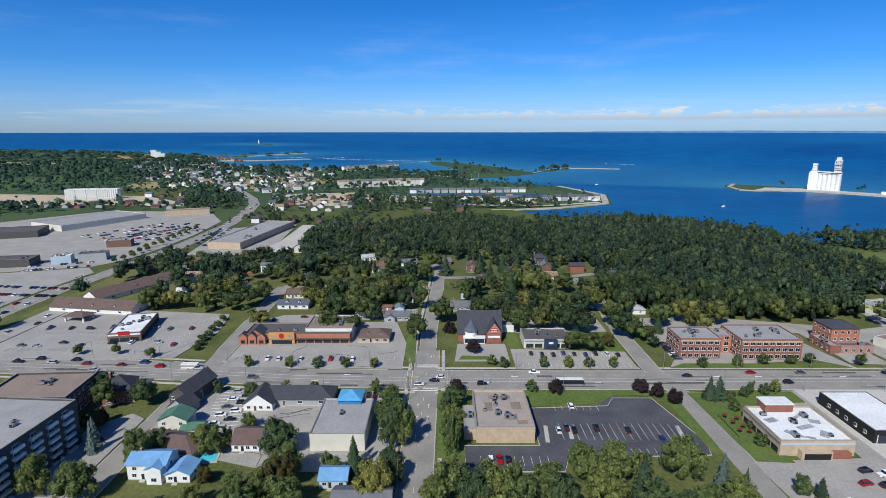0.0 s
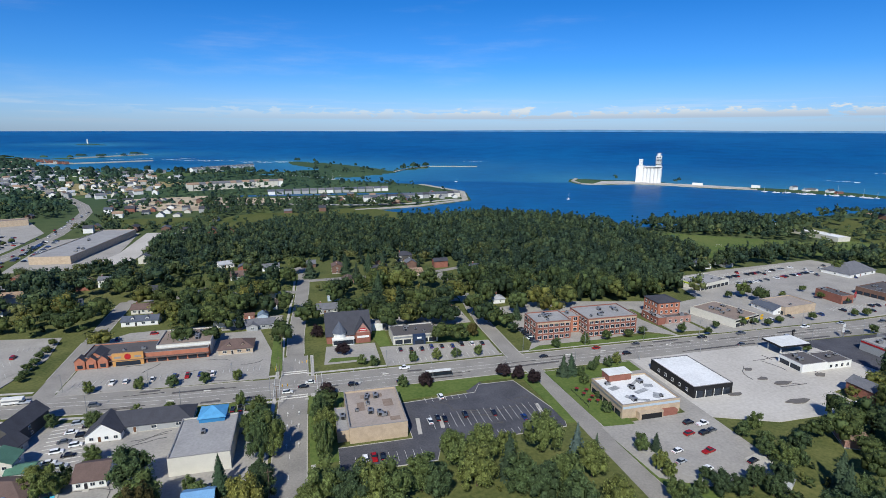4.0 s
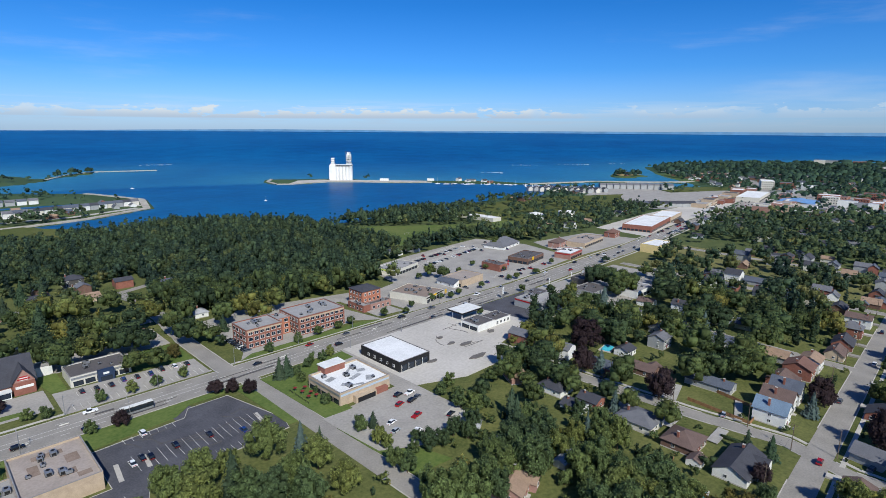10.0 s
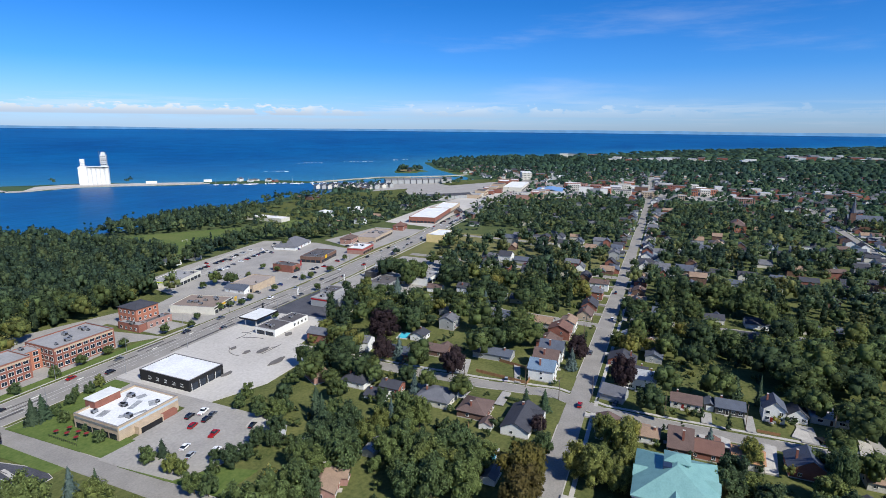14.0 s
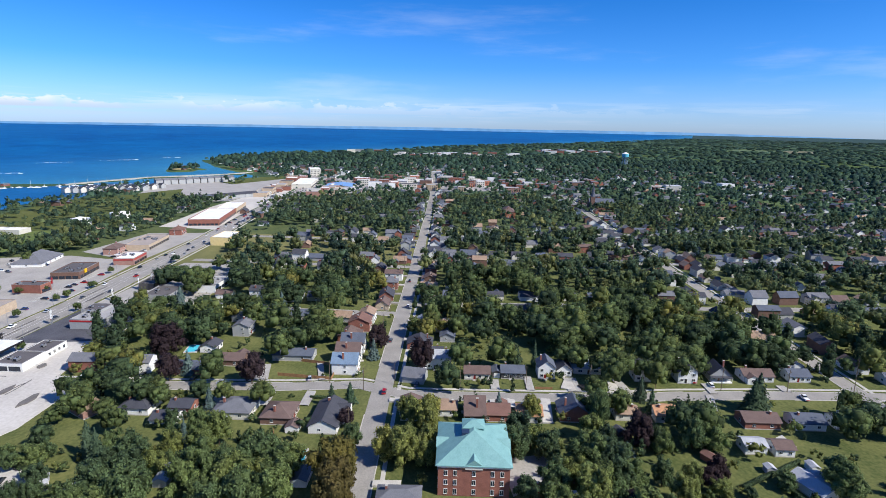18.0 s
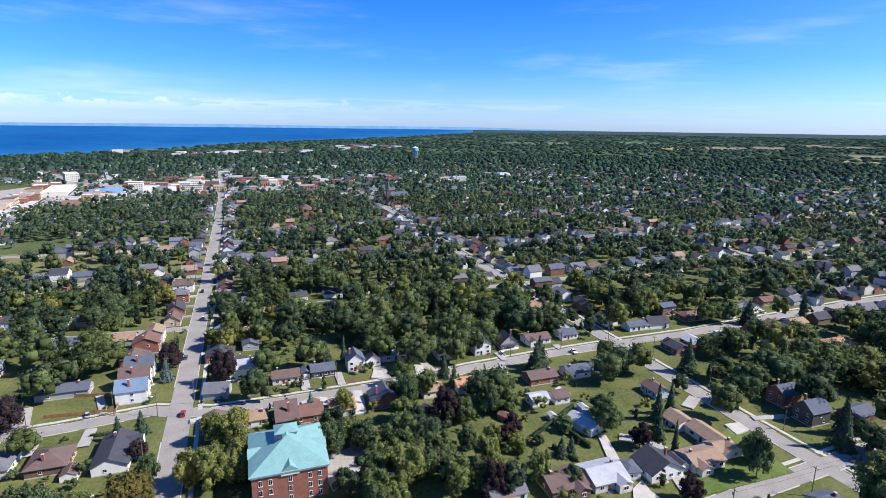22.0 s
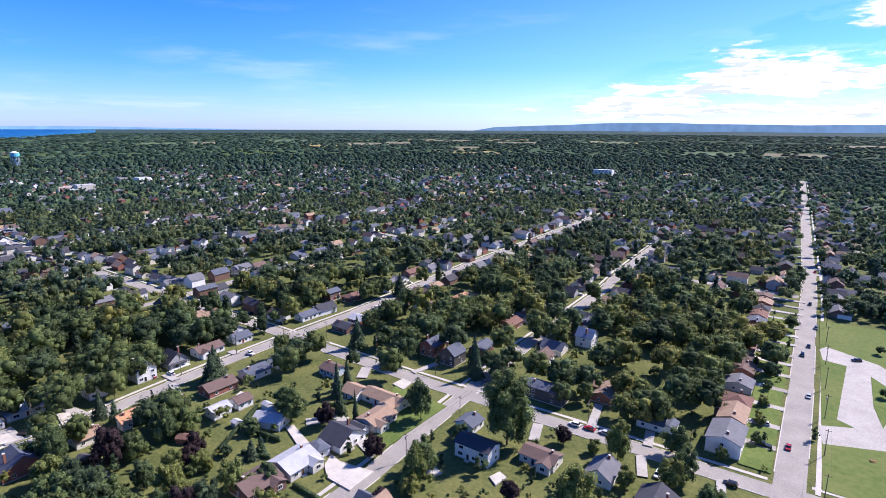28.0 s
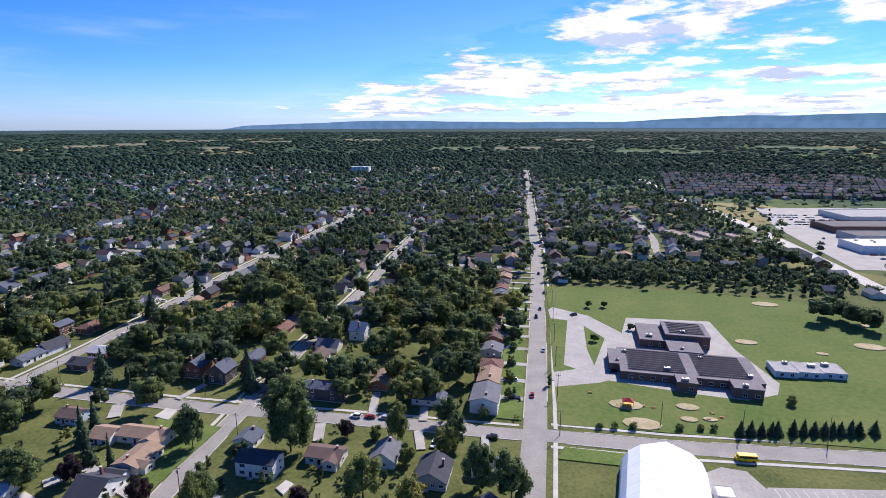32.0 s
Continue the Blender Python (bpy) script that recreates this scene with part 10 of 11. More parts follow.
near_count = 0
CV.clear()
CF.clear()
CM.clear()
y_rng = random.Random(31)
wing_rng = random.Random(53)
yard_sheds = 0
for pts, width, setback in ROAD_LINES:
    if not setback:
        continue
    dense = fine_line(pts, 4.0)
    for side in (-1, 1):
        off = offset_line(dense, side * (width / 2 + setback + f_rng.uniform(0, 3)))
        i = 3
        while i < len(off) - 3:
            x, y = off[i]
            a = math.degrees(math.atan2(dense[i + 1][1] - dense[i - 1][1], dense[i + 1][0] - dense[i - 1][0]))
            rz = a + (180 if side < 0 else 0) + f_rng.choice((0, 0, f_rng.uniform(-6, 6), 90))
            R = math.hypot(x, y)
            w, d = f_rng.uniform(10, 14), f_rng.uniform(8, 10)
            probe = rect_pts(x, y, w, d, rz, 1.0) + [(x, y)]
            if R < 1500 and not commercial(x, y) and not (98 < x < 218 and -216 < y < -90) and not (-6 < x < 100 and -245 < y < -150) and not (140 < x < 217 and 125 < y < 190) and not any(bool(taken(px, py)) for px, py in probe):
                st = 2 if f_rng.random() < 0.3 else 1
                roof = f_rng.choice(("dark", "grey", "brown", "slate", "dark", "grey", "tan", "brown", "grey", "light", "slate"))
                wall = f_rng.choice(("white", "cream", "brickred", "brickbrown", "white", "grey", "brickbrown", "tan"))
                if R < 430 and near_count < 62:
                    near_count += 1
                    house(x, y, rz, w, d, st, roof, wall, f_rng.choice(("gable", "hip", "gable", "cross")), garage=f_rng.choice((0, 0, 1)), pitch=f_rng.uniform(0.4, 0.8), porch=f_rng.random() < 0.2)
                    px, py = offset_line(dense, side * width / 2)[i]
                    ux, uy = math.cos(radians(a)) * (w / 2 + 2), math.sin(radians(a)) * (w / 2 + 2)
                    driveway(px + ux, py + uy, x + ux, y + uy, 3.0, f_rng.choice((CONCRETE, ASPHALT, CONCRETE)))
                else:
                    if wing_rng.random() < 0.35:
                        wa = radians(rz) + wing_rng.choice((0, math.pi))
                        far_house(x + math.cos(wa) * w * 0.3 - math.sin(wa) * d * 0.4, y + math.sin(wa) * w * 0.3 + math.cos(wa) * d * 0.4, rz + 90, d * 0.9, w * 0.42, 0.4 + 2.4 * st, w * 0.16, wing_rng.choice((0, 1, 3)), wing_rng.choice((0, 1, 3, 4)))
                    far_house(x, y, rz, w, d, 0.5 + 2.6 * st, d / 2 * f_rng.uniform(0.4, 0.8), f_rng.choice((0, 0, 0, 1, 1, 2, 3, 3, 4)), f_rng.choice((0, 0, 1, 2, 3, 4)))
                    paint_poly(rect_pts(x, y, w, d, rz, -0.5))
                    if y_rng.random() < 0.45:
                        open_garden(x, y, 4.5)
                    if R < 1000 and y_rng.random() < 0.55:
                        px, py = offset_line(dense, side * (width / 2 + y_rng.choice((2.5, 5.5))))[i + 1]
                        far_car(px, py, a + 90, y_rng.choice((0, 1, 1, 2, 3, 3, 4, 5, 6, 7)))
                if R < 400 and yard_sheds < 34 and y_rng.random() < 0.7:
                    px, py = offset_line(dense, side * (width / 2 + setback + y_rng.uniform(12, 17)))[i + 1]
                    if not taken(px, py):
                        yard_sheds += 1
                        shed(px, py, rz + 90 * y_rng.randrange(2), y_rng.uniform(3, 6), y_rng.uniform(3, 4.5), y_rng.choice(("grey", "brown", "light", "dark", "tan")), y_rng.choice(("white", "grey", "tan", "cream")))
                i += int(f_rng.uniform(4.4, 7.4))
            else:
                i += 1
pc = new("parked_cars", fast_mesh("parked_cars", np.array(CV), np.array(CF), PAINTS + [GLASS], CM, True))
tagged(pc, "many cars parked before houses across the town", "cars", kind="stuff")
h_rng = np.random.default_rng(8)
gx, gy = np.meshgrid(np.arange(-780, 1780, 27.0), np.arange(-1480, 960, 27.0), indexing="ij")
gx, gy = (gx + h_rng.uniform(-6, 6, gx.shape)).ravel(), (gy + h_rng.uniform(-6, 6, gy.shape)).ravel()
lnd = land_at(gx, gy)
RR = np.hypot(gx, gy)


def in_woods(X, Y):
    w = in_poly(X, Y, [(-158, 627), (-130, 510), (-20, 495), (60, 490), (100, 480), (140, 440), (135, 330), (230, 310), (262, 330), (300, 385), (340, 400), (345, 470), (350, 570), (300, 630), (196, 684), (103, 664), (18, 728), (-25, 700), (-84, 645)])
    w |= in_poly(X, Y, [(112, 326), (150, 333), (206, 306), (226, 314), (262, 326), (300, 376), (345, 396), (425, 396), (470, 380), (395, 374), (340, 390), (345, 420), (130, 440), (112, 430)])
    w |= in_poly(X, Y, [(112, 302), (116, 300), (146, 312), (146, 328), (112, 324)])
    w |= in_poly(X, Y, [(-130, 830), (-60, 800), (0, 790), (80, 830), (60, 850), (-40, 880), (-110, 990), (-150, 1000)])
    w |= in_poly(X, Y, [(-374, 808), (-438, 940), (-399, 1046), (-321, 903), (-304, 838)])
    w |= in_poly(X, Y, [(350, 560), (455, 565), (520, 590), (570, 545), (520, 470), (430, 510)])
    w |= in_poly(X, Y, [(-240, -430), (-110, -420), (-10, -412), (-10, -425), (-110, -440), (-130, -480), (-235, -480)])
    w |= in_poly(X, Y, [(-800, 800), (-560, 800), (-540, 770), (-800, 700)])
    w |= in_poly(X, Y, [(-600, -1500), (100, -1500), (60, -1230), (-180, -1210), (-600, -1100)])
    return w


free = (lnd > 15) & (RR > 430) & (RR < 1750) & ~in_woods(gx, gy) & ~taken(gx, gy) & (h_rng.random(len(gx)) < 0.5)
meadows = in_poly(gx, gy, MARSH) | in_poly(gx, gy, [(300, 640), (640, 560), (1000, 500), (820, 345), (560, 400), (340, 400)])
for x, y in zip(gx[free & ~meadows], gy[free & ~meadows]):
    if commercial(x, y) or (x < -262 and y > 380 and y < 800):
        continue
    far_house(x, y, h_rng.choice((0, 90, 5, 95)), h_rng.uniform(9, 14), h_rng.uniform(7, 10), h_rng.choice((3.1, 3.1, 5.6)), h_rng.uniform(1.6, 3.4), int(h_rng.choice((0, 0, 0, 1, 1, 2, 3, 3, 4))), int(h_rng.choice((0, 0, 1, 2, 3, 3, 4))))
    paint_poly(rect_pts(x, y, 10, 8, 0, 0))
    if h_rng.random() < (0.3 if x * x + y * y < 640000 else 0.75):
        open_garden(x, y, 4.5 if x * x + y * y < 640000 else 7.0)
# close rows of new town houses, far in the south and by the bay
for i in range(30):
    for j in range(9):
        x, y = -215 - i * 14.5 - j * 7, -1015 - j * 48 + min(i, 8) * 3
        if j > 1 or i < 24:
            far_house(x, y, 8, 13, 11, 6, 3.0, f_rng.choice((0, 0, 3, 2)), f_rng.choice((3, 3, 4)))
            paint_poly(rect_pts(x, y, 15, 22, 8, 0))


def far_block(x, y, rz, w, d, h, wi):
    c, s = math.cos(radians(rz)), math.sin(radians(rz))
    o = len(FAR_V)
    FAR_V.extend((x + c * u - s * v, y + s * u + c * v, z) for z in (-0.3, h) for u, v in ((-w / 2, -d / 2), (w / 2, -d / 2), (w / 2, d / 2), (-w / 2, d / 2)))
    FAR_F.extend(tuple(i + o for i in q) for q in ((0, 1, 5, 4), (1, 2, 6, 5), (2, 3, 7, 6), (3, 0, 4, 7), (4, 5, 6, 7)))
    FAR_M.extend([7 + wi] * 4 + [6 if wi < 2 else 1])


# pale flat-roofed blocks of the downtown and the works beyond it
for x, y, n in ((2743, -442, 9), (2874, -593, 9), (2696, -684, 7), (2278, 96, 6), (2348, -8, 6), (2185, 204, 5), (2284, -107, 5), (2301, -202, 5), (2488, 410, 3), (1527, -227, 4), (1330, 279, 4), (1204, 25, 7), (1145, -25, 6), (1151, -82, 7), (1138, -120, 6), (1123, -163, 6), (1178, -246, 7), (1198, -278, 6), (1067, 125, 6), (1091, 81, 6), (1349, 74, 4), (1024, 204, 5), (1745, -685, 3), (1169, -563, 4), (1107, -428, 4)):
    for i in range(n):
        big = 2.0 if x > 2000 else 1.0
        xx, yy = x + f_rng.uniform(-45, 45) * big, y + f_rng.uniform(-30, 30) * big
        if not taken(xx, yy):
            far_block(xx, yy, f_rng.uniform(-6, 10), f_rng.uniform(12, 26) * big, f_rng.uniform(12, 30) * big, f_rng.uniform(6, 12) * big ** 0.5, f_rng.choice((0, 0, 1, 1, 2, 2, 3, 4)))
            paint_poly(rect_pts(xx, yy, 26, 26, 0, 0))
for i in range(15):
    far_house(-55 + i * 14.5, 1012 + i * 1.2, 0, 12, 10, 6, 3.0, f_rng.choice((0, 1, 3)), f_rng.choice((0, 1, 4)))
    far_house(98 + i * 11.3, 886 + i * 2.2, 5, 10.5, 10, 6.5, 3.0, f_rng.choice((0, 1, 3)), f_rng.choice((0, 1, 4)))
    far_house(-170 + i * 9, 1130 + i * 2, 0, 9, 14, 12, 3.0, f_rng.choice((1, 4)), f_rng.choice((0, 1)))
for i in range(11):
    far_house(1018 + i * 9, 556 - i * 10, -42, 12, 11, 9, 3.0, 1, 4)
    far_house(800 + i * 8, 396 - i * 7, -38, 11, 12, 6, 3.0, f_rng.choice((0, 3)), 4)
    for j in range(3):
        far_house(878 + j * 19 + i * 5, 634 - i * 10 - j * 6, 62, 11, 9, 6, 3.2, f_rng.choice((0, 3, 3)), f_rng.choice((1, 4)))
# the older houses and apartments towards the marina
nw = np.random.default_rng(17)
NW_TOWN = [(-340, 1000), (-560, 1090), (-1000, 1750), (-960, 2250), (-830, 1980), (-720, 1770), (-560, 1640), (-300, 1600), (-260, 1230), (-250, 1040)]
for x, y in zip(nw.uniform(-1000, -250, 620), nw.uniform(1000, 2250, 620)):
    if in_poly(np.array([x]), np.array([y]), NW_TOWN)[0] and not taken(x, y):
        far_house(x, y, nw.choice((0, 90, 30)), nw.uniform(10, 16), nw.uniform(8, 11), nw.choice((4.0, 6.0, 6.0)), 3.0, int(nw.choice((0, 1, 1, 3, 4, 6))), int(nw.choice((0, 0, 1, 4))))
for i in range(13):
    far_house(-276 + i * 11, 1556 + i * 11, 45, 13, 13, 11, 3.0, 1, int(nw.choice((0, 1))))
    far_house(-206 + i * 10.5, 1108 + i * 4, 20, 10, 15, 12, 3.0, int(nw.choice((1, 4))), 1)
for i in range(3):
    far_block(-1150 + i * 22, 2217 - i * 10, 20, 20, 24, 34 - i * 6, 0)
for i in range(26):
    far_house(-960 + i * 9, 2300 - i * 11 + nw.uniform(-14, 14), 40, 12, 10, 6, 3.0, int(nw.choice((0, 2, 3))), int(nw.choice((2, 4))))
far = new("far_houses", fast_mesh("far_houses", drawn_in(FAR_V), np.array(FAR_F), FAR_MATS, FAR_M, True))
tagged(far, "many small gabled houses among trees far across the town", "houses", kind="stuff")

# ---- the town's trees ----
def many_trees(name, xs, ys, hs, rs, seed, lobes, leaves, label, tones=None, conifers=0.14):
    """Joined trees: a few uneven lobes each, with leaf clumps on them; one in seven is a conifer."""
    rng = np.random.default_rng(seed)
    n = len(xs)
    conic = rng.random(n) < conifers
    tone = np.where(conic, rng.uniform(0.0, 0.12, n), rng.beta(2.0, 2.2, n))
    tone[in_woods(np.asarray(xs), np.asarray(ys))] *= 0.78
    if tones is not None:
        tone = np.asarray(tones)
    # tone sinks towards blue-green with range, painting haze into the leaf colour
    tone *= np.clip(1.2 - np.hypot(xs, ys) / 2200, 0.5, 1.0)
    k = np.arange(lobes) + 0.5
    up = 1 - 1.5 * k / lobes
    az = k * 2.39996 + rng.uniform(0, 6.28, (n, 1))
    flat = np.sqrt(np.maximum(1 - up * up, 0))
    c = np.stack([np.cos(az) * flat, np.sin(az) * flat, np.broadcast_to(up, (n, lobes))], 2) + rng.normal(0, 0.14, (n, lobes, 3))
    c *= rng.uniform(0.42, 0.62, (n, lobes, 1)) if lobes > 1 else 0.0
    rad = rng.uniform(0.4, 0.58, (n, lobes)) if lobes > 2 else rng.uniform(0.62, 0.8, (n, lobes)) if lobes > 1 else np.full((n, 1), 1.0)
    if lobes > 1:
        c[conic, :, :2] *= 0.2
        c[conic, :, 2] = np.linspace(-0.6, 0.85, lobes)
        rad[conic] = np.linspace(0.56, 0.2, lobes)
    sc = np.stack([rs, rs, hs * 0.47], 1)[:, None, None, :]
    mid = np.stack([xs, ys, hs * 0.53], 1)[:, None, None, :]
    turn = rng.uniform(0, 6.28, (n, lobes, 1))
    cu, su = np.cos(turn), np.sin(turn)
    core, core_f, fill = (LOBE, LOBE_F, 0.42) if leaves > 30 else (DOME, DOME_F, 0.78 if leaves > 9 else 1.0)
    nc = len(core)
    q = np.stack([core[:, 0] * cu - core[:, 1] * su, core[:, 0] * su + core[:, 1] * cu, np.broadcast_to(core[:, 2], (n, lobes, nc))], -1)
    q = c[:, :, None] + q * fill * rad[:, :, None, None] * rng.uniform(0.84, 1.16, (n, lobes, nc, 1))
    V = (q * sc + mid).reshape(-1, 3)
    F = (core_f[None] + (np.arange(n * lobes) * nc)[:, None, None]).reshape(-1, 4)
    T = np.repeat(tone + 0.0, lobes * nc) + np.repeat(rng.normal(0, 0.05, n * lobes), nc)
    if leaves:
        pick = rng.integers(0, lobes, (n, leaves))
        i = np.arange(n)[:, None]
        d = rng.normal(0, 1, (n, leaves, 3)) + c[i, pick] * 1.2
        d /= np.linalg.norm(d, axis=2, keepdims=True)
        d[:, :, 2] = np.where(d[:, :, 2] < -0.3, -d[:, :, 2], d[:, :, 2])
        p = (c[i, pick] + d * (rad[i, pick] * rng.uniform(0.68, 1.14, (n, leaves)))[:, :, None]) * sc[:, 0] + mid[:, 0]
        lv, lf = leaf_quads(rng, p.reshape(-1, 3), d.reshape(-1, 3), np.repeat(rs, leaves)[:, None] * (1.06 / math.sqrt(leaves + 8)), 0.42)
        F = np.concatenate([F, lf + len(V)])
        V = np.concatenate([V, lv])
        T = np.concatenate([T, np.repeat(tone + 0.0, leaves * 3) + np.repeat(rng.normal(0, 0.1, n * leaves), 3)])
    ob = new(name, fast_mesh(name, drawn_in(V), F, [GARDEN_LEAF if name in ("garden_trees", "near_trees", "garden_shrubs") else FAR_WOODS_HAZED if name in ("distant_trees", "far_woods") else WOODS], tone=np.clip(T, 0, 0.9)))
    return tagged(ob, label, "trees", kind="stuff")


p_rng = np.random.default_rng(4)


def grown(grid, cells):
    out = grid.copy()
    for _ in range(cells):
        nx = out.copy()
        nx[1:] |= out[:-1]
        nx[:-1] |= out[1:]
        nx[:, 1:] |= out[:, :-1]
        nx[:, :-1] |= out[:, 1:]
        out = nx
    return out


ROADSIDE = grown(CARRIAGE, 11)


def spread(step, r_lo, r_hi, x0, x1, y0, y1):
    X, Y = np.meshgrid(np.arange(x0, x1, step), np.arange(y0, y1, step), indexing="ij")
    X, Y = (X + p_rng.uniform(-0.42, 0.42, X.shape) * step).ravel(), (Y + p_rng.uniform(-0.42, 0.42, Y.shape) * step).ravel()
    R = np.hypot(X, Y)
    az = np.degrees(np.arctan2(X, Y))
    ok = (R > r_lo) & (R < r_hi) & ((az > -52) | (az < -140))
    X, Y, R = X[ok], Y[ok], R[ok]
    ok = (land_at(X, Y) > 4) & ~taken(X, Y)
    X, Y, R = X[ok], Y[ok], R[ok]
    bearing = np.degrees(np.arctan2(X, Y)) % 360
    p = np.where(R < 330, 0.52, np.where(R < 900, 0.78, 0.64))
    p[(R < 520) & (Y < 10)] = 0.66
    p[(R < 900) & (p < 0.9)] *= 1.25
    ri, rj = np.clip(((X - GX0) / CELL).astype(int), 0, NX - 1), np.clip(((Y - GY0) / CELL).astype(int), 0, NY - 1)
    verge = ROADSIDE[ri, rj] & (R < 800)
    town = np.array([commercial(x, y) for x, y in zip(X, Y)], bool)
    p[town] = 0.06
    p[in_poly(X, Y, MARSH)] = 0.03
    p[in_poly(X, Y, SPIT)] = 0.06
    p[in_poly(X, Y, [(-290, 860), (-900, 1000), (-1500, 1900), (-700, 1900), (-330, 1150)])] = 0.32
    p[in_poly(X, Y, [(-130, 320), (130, 320), (130, 440), (100, 480), (-120, 500)])] = 0.82
    p[in_poly(X, Y, [(-205, 694), (-227, 771), (-300, 840), (-250, 1000), (-150, 1010), (-137, 833), (-120, 705)])] = 0.22
    p[in_poly(X, Y, [(-300, 640), (-250, 640), (-255, 800), (-300, 980), (-420, 1120), (-450, 1090), (-330, 930), (-310, 820)])] = 0.04
    p[in_poly(X, Y, [(560, 505), (640, 560), (780, 570), (960, 480), (800, 420), (620, 350), (560, 440)])] = 0.3
    p[in_poly(X, Y, [(-420, 1060), (-130, 880), (-20, 860), (60, 850), (290, 980), (230, 1140), (80, 1270), (-400, 1650)])] = 0.24
    p[in_poly(X, Y, [(-40, 830), (290, 850), (310, 1000), (230, 1090), (-60, 1060)])] = 0.05
    p[in_poly(X, Y, SILO_LAND)] = 0.03
    p[in_poly(X, Y, PIER_EAST)] = 0.0
    p[in_poly(X, Y, [(-260, -640), (-260, -1300), (-900, -1300), (-700, -500)])] = 0.3
    p[(X > 240) & (X < 700) & (Y < -20) & (Y > -180)] = 0.74
    p[in_poly(X, Y, [(0, -150), (120, -130), (230, -40), (225, -300), (0, -270)])] = 0.42
    p[in_poly(X, Y, [(112, 130), (150, 128), (215, 150), (215, 30), (110, 30)])] = 0.6
    p[in_poly(X, Y, [(1010, 300), (1230, 330), (1230, -60), (1140, -130), (1040, -110), (1010, 20), (1000, 110), (940, 200), (900, 240)])] = 0.3
    p[in_poly(X, Y, [(310, 200), (560, 215), (560, 100), (310, 100)])] = 0.6
    p[(Y < -410) & (R < 1000) & ~town] = 0.92
    p[verge] *= 0.42
    p[in_poly(X, Y, [(0, -163), (215, -163), (215, -208), (0, -208)])] = 0.06
    p[in_poly(X, Y, [(110, -20), (110, -160), (200, -160), (200, -60)])] = 0.44
    p[in_poly(X, Y, [(126, -36), (152, -36), (152, 8), (126, 8)])] = 0.0
    p[in_poly(X, Y, [(258, -40), (338, -40), (338, -180), (258, -180)])] = 0.72
    p[in_poly(X, Y, [(158, 168), (182, 158), (212, 158), (228, 174), (262, 180), (262, 160), (180, 135), (128, 128)])] = 0.9
    back = in_poly(X, Y, [(-190, 330), (-105, 318), (20, 318), (130, 330), (135, 440), (100, 490), (-130, 520), (-190, 470)])
    p[back] = np.where(verge[back], 0.14, 0.8)
    p[in_woods(X, Y)] = 0.98
    p[in_poly(X, Y, [(-107, -434), (-132, -396), (-184, -393), (-230, -442), (-195, -451), (-134, -464)])] = 0.92
    # gardens and groves: trees stand in loose clumps
    clump = np.sin(X * 0.061 + 1.3 * np.sin(Y * 0.043)) * np.sin(Y * 0.057 + 1.7 * np.sin(X * 0.037 + 2.0))
    p = np.where(p > 0.9, p, p * (1 + 0.55 * clump))
    for a0, a1, r0, r1, crop in FARMS:
        p[(R > r0) & (R < r1) & (bearing > a0) & (bearing < a1)] = 0.07
    k = p_rng.random(len(X)) < p
    return X[k], Y[k], R[k]


X, Y, R = spread(8.4, 296, 360, -360, 360, -360, 360)
X2, Y2, R2 = spread(10.2, 360, 900, -800, 900, -900, 900)
XW, YW, RW = spread(6.6, 300, 800, -420, 620, 300, 900)
deep_w = (in_woods(XW, YW) & (p_rng.random(len(XW)) < 0.8)) | (in_poly(XW, YW, [(-190, 330), (-105, 318), (20, 318), (130, 330), (135, 440), (100, 490), (-130, 520), (-190, 470)]) & (p_rng.random(len(XW)) < 0.1))
XH, YH, RH = spread(6.4, 380, 540, -245, -5, -490, -408)
hem = in_poly(XH, YH, [(-15, -413), (-91, -425), (-138, -421), (-235, -436), (-240, -486), (-15, -472)])
XA, YA = np.concatenate([X, X2, XW[deep_w], XH[hem]]), np.concatenate([Y, Y2, YW[deep_w], YH[hem]])
RA = np.hypot(XA, YA)
h = 7.5 + 14 * p_rng.beta(1.5, 1.6, len(XA))
h *= np.where((YA > 440) & (XA < 110) & (YA < 800), 0.72, 1.0)
h *= np.where((RA > 450) & ~in_woods(XA, YA), 0.9, 1.0) * np.where((XA < -10) & (YA < -380) & (YA > -490), np.where(XA < -90, 0.5, 0.62), 1.0)
wide = (1.9 + h * 0.34) * p_rng.uniform(0.75, 1.2, len(XA)) * np.where(in_woods(XA, YA), 0.7, 0.96)
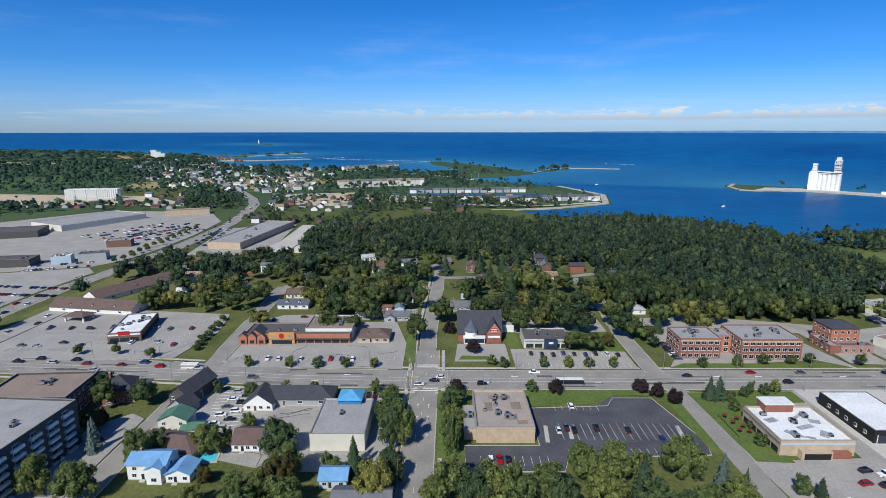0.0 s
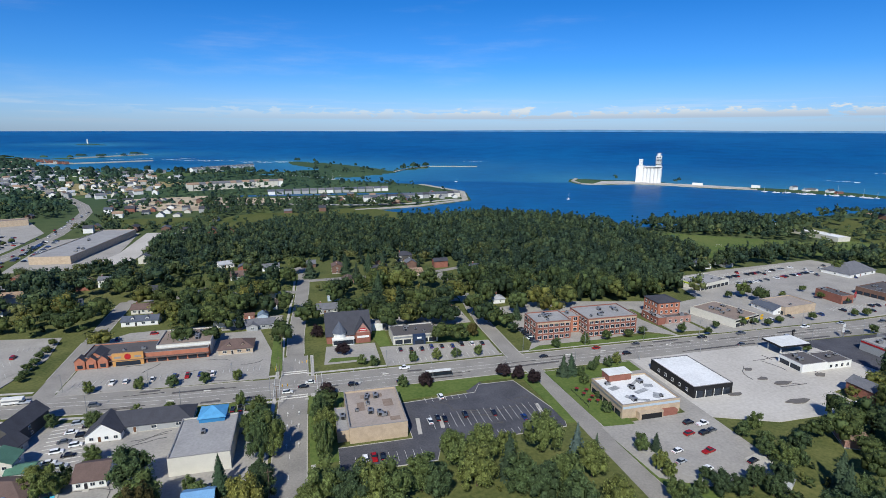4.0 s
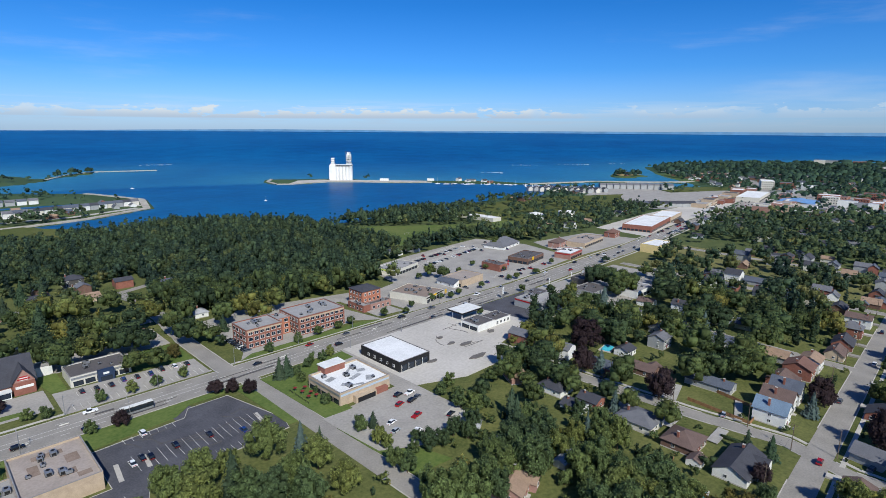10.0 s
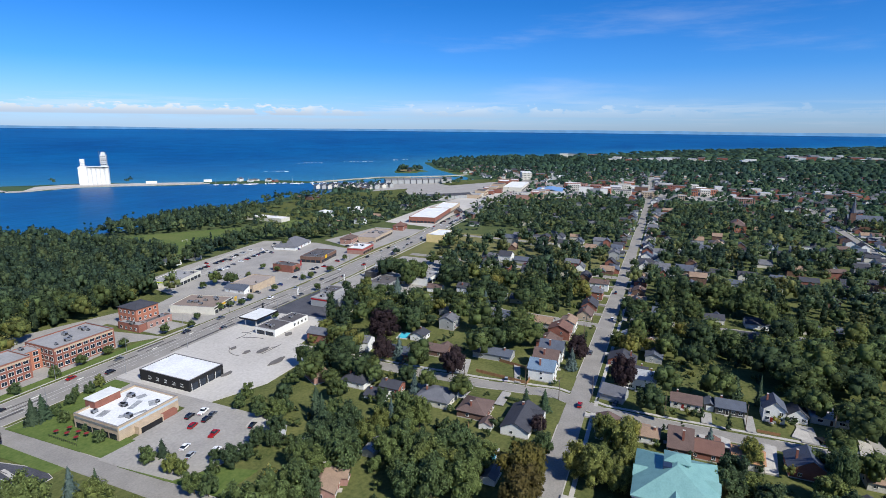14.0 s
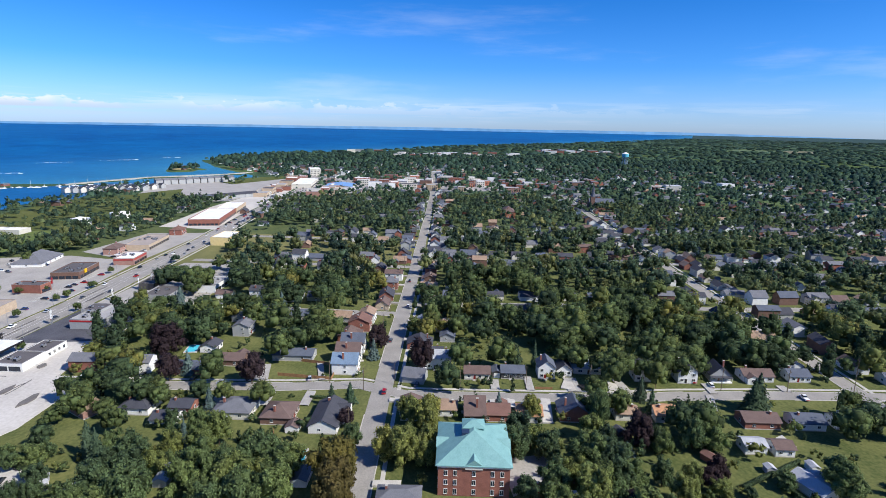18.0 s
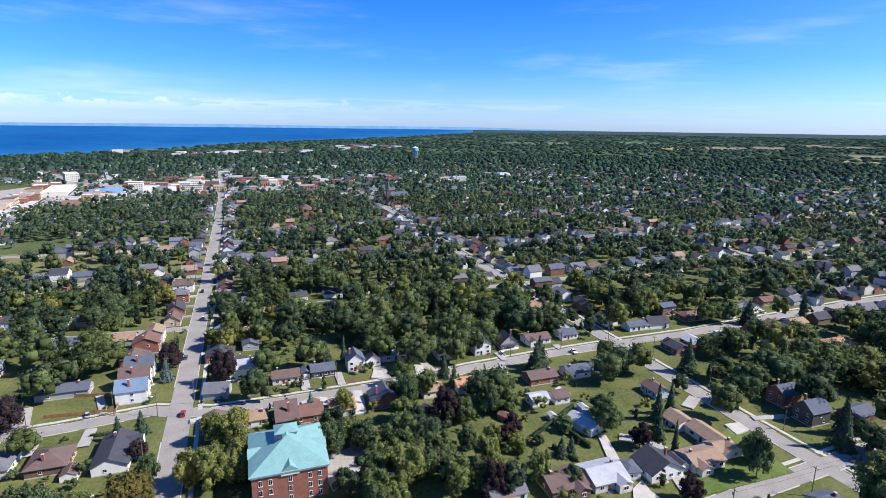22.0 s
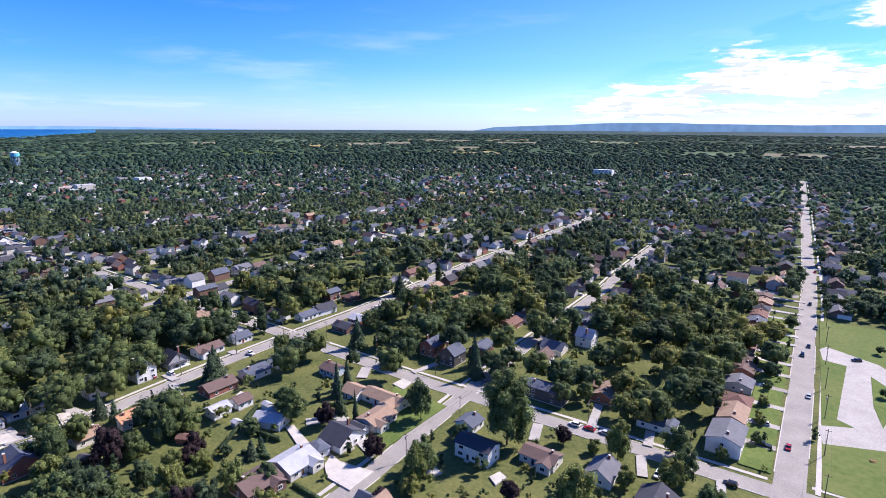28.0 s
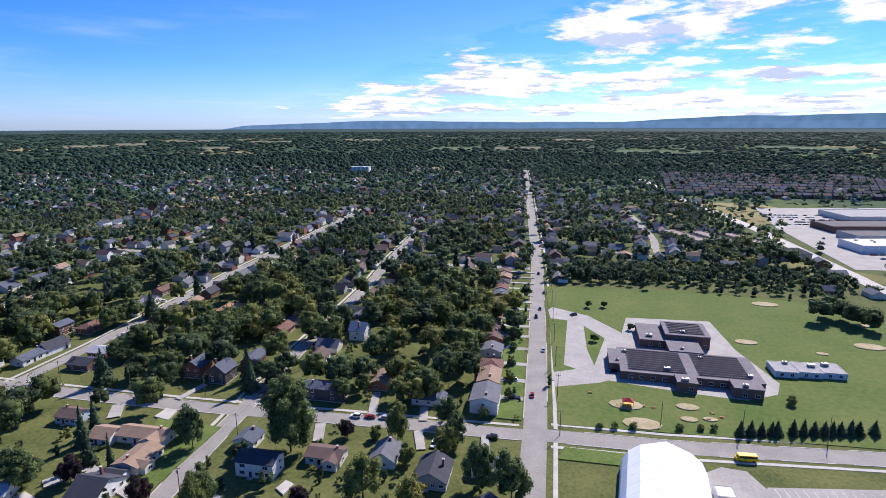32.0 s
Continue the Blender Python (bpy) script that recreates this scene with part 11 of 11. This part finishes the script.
for lo, hi, lobes_n, leaf_n, seed_n, label_n in ((0, 400, 11, 270, 12, "leafy trees between the houses"), (400, 600, 7, 120, 5, "leafy green tree cover between houses and in the woods"), (600, 9000, 3, 28, 15, "leafy green tree cover further across the town")):
    m = (RA >= lo) & (RA < hi)
    many_trees("near_trees" if lo == 0 else "tree_cover", XA[m], YA[m], h[m], wide[m], seed_n, lobes_n, leaf_n, label_n)
JT = np.array(JOINED)
many_trees("garden_trees", JT[:, 0], JT[:, 1], JT[:, 2], JT[:, 3] * 1.14, 19, 15, 420, "leafy broadleaf trees in the gardens", JT[:, 4], 0.0)
# low shrubs and young trees in the gardens
XS, YS, RS = spread(5.2, 142, 420, -420, 420, -420, 420)
k = (p_rng.random(len(XS)) < 0.6) & ~np.array([commercial(a, b) for a, b in zip(XS, YS)], bool) & ~in_poly(XS, YS, SCHOOL_FIELD)
h = 1.4 + 6.5 * p_rng.beta(1.2, 2.0, int(k.sum()))
many_trees("garden_shrubs", XS[k], YS[k], h, (0.8 + h * 0.3) * p_rng.uniform(0.8, 1.3, len(h)), 23, 4, 40, "low garden shrubs and young trees", None, 0.25)
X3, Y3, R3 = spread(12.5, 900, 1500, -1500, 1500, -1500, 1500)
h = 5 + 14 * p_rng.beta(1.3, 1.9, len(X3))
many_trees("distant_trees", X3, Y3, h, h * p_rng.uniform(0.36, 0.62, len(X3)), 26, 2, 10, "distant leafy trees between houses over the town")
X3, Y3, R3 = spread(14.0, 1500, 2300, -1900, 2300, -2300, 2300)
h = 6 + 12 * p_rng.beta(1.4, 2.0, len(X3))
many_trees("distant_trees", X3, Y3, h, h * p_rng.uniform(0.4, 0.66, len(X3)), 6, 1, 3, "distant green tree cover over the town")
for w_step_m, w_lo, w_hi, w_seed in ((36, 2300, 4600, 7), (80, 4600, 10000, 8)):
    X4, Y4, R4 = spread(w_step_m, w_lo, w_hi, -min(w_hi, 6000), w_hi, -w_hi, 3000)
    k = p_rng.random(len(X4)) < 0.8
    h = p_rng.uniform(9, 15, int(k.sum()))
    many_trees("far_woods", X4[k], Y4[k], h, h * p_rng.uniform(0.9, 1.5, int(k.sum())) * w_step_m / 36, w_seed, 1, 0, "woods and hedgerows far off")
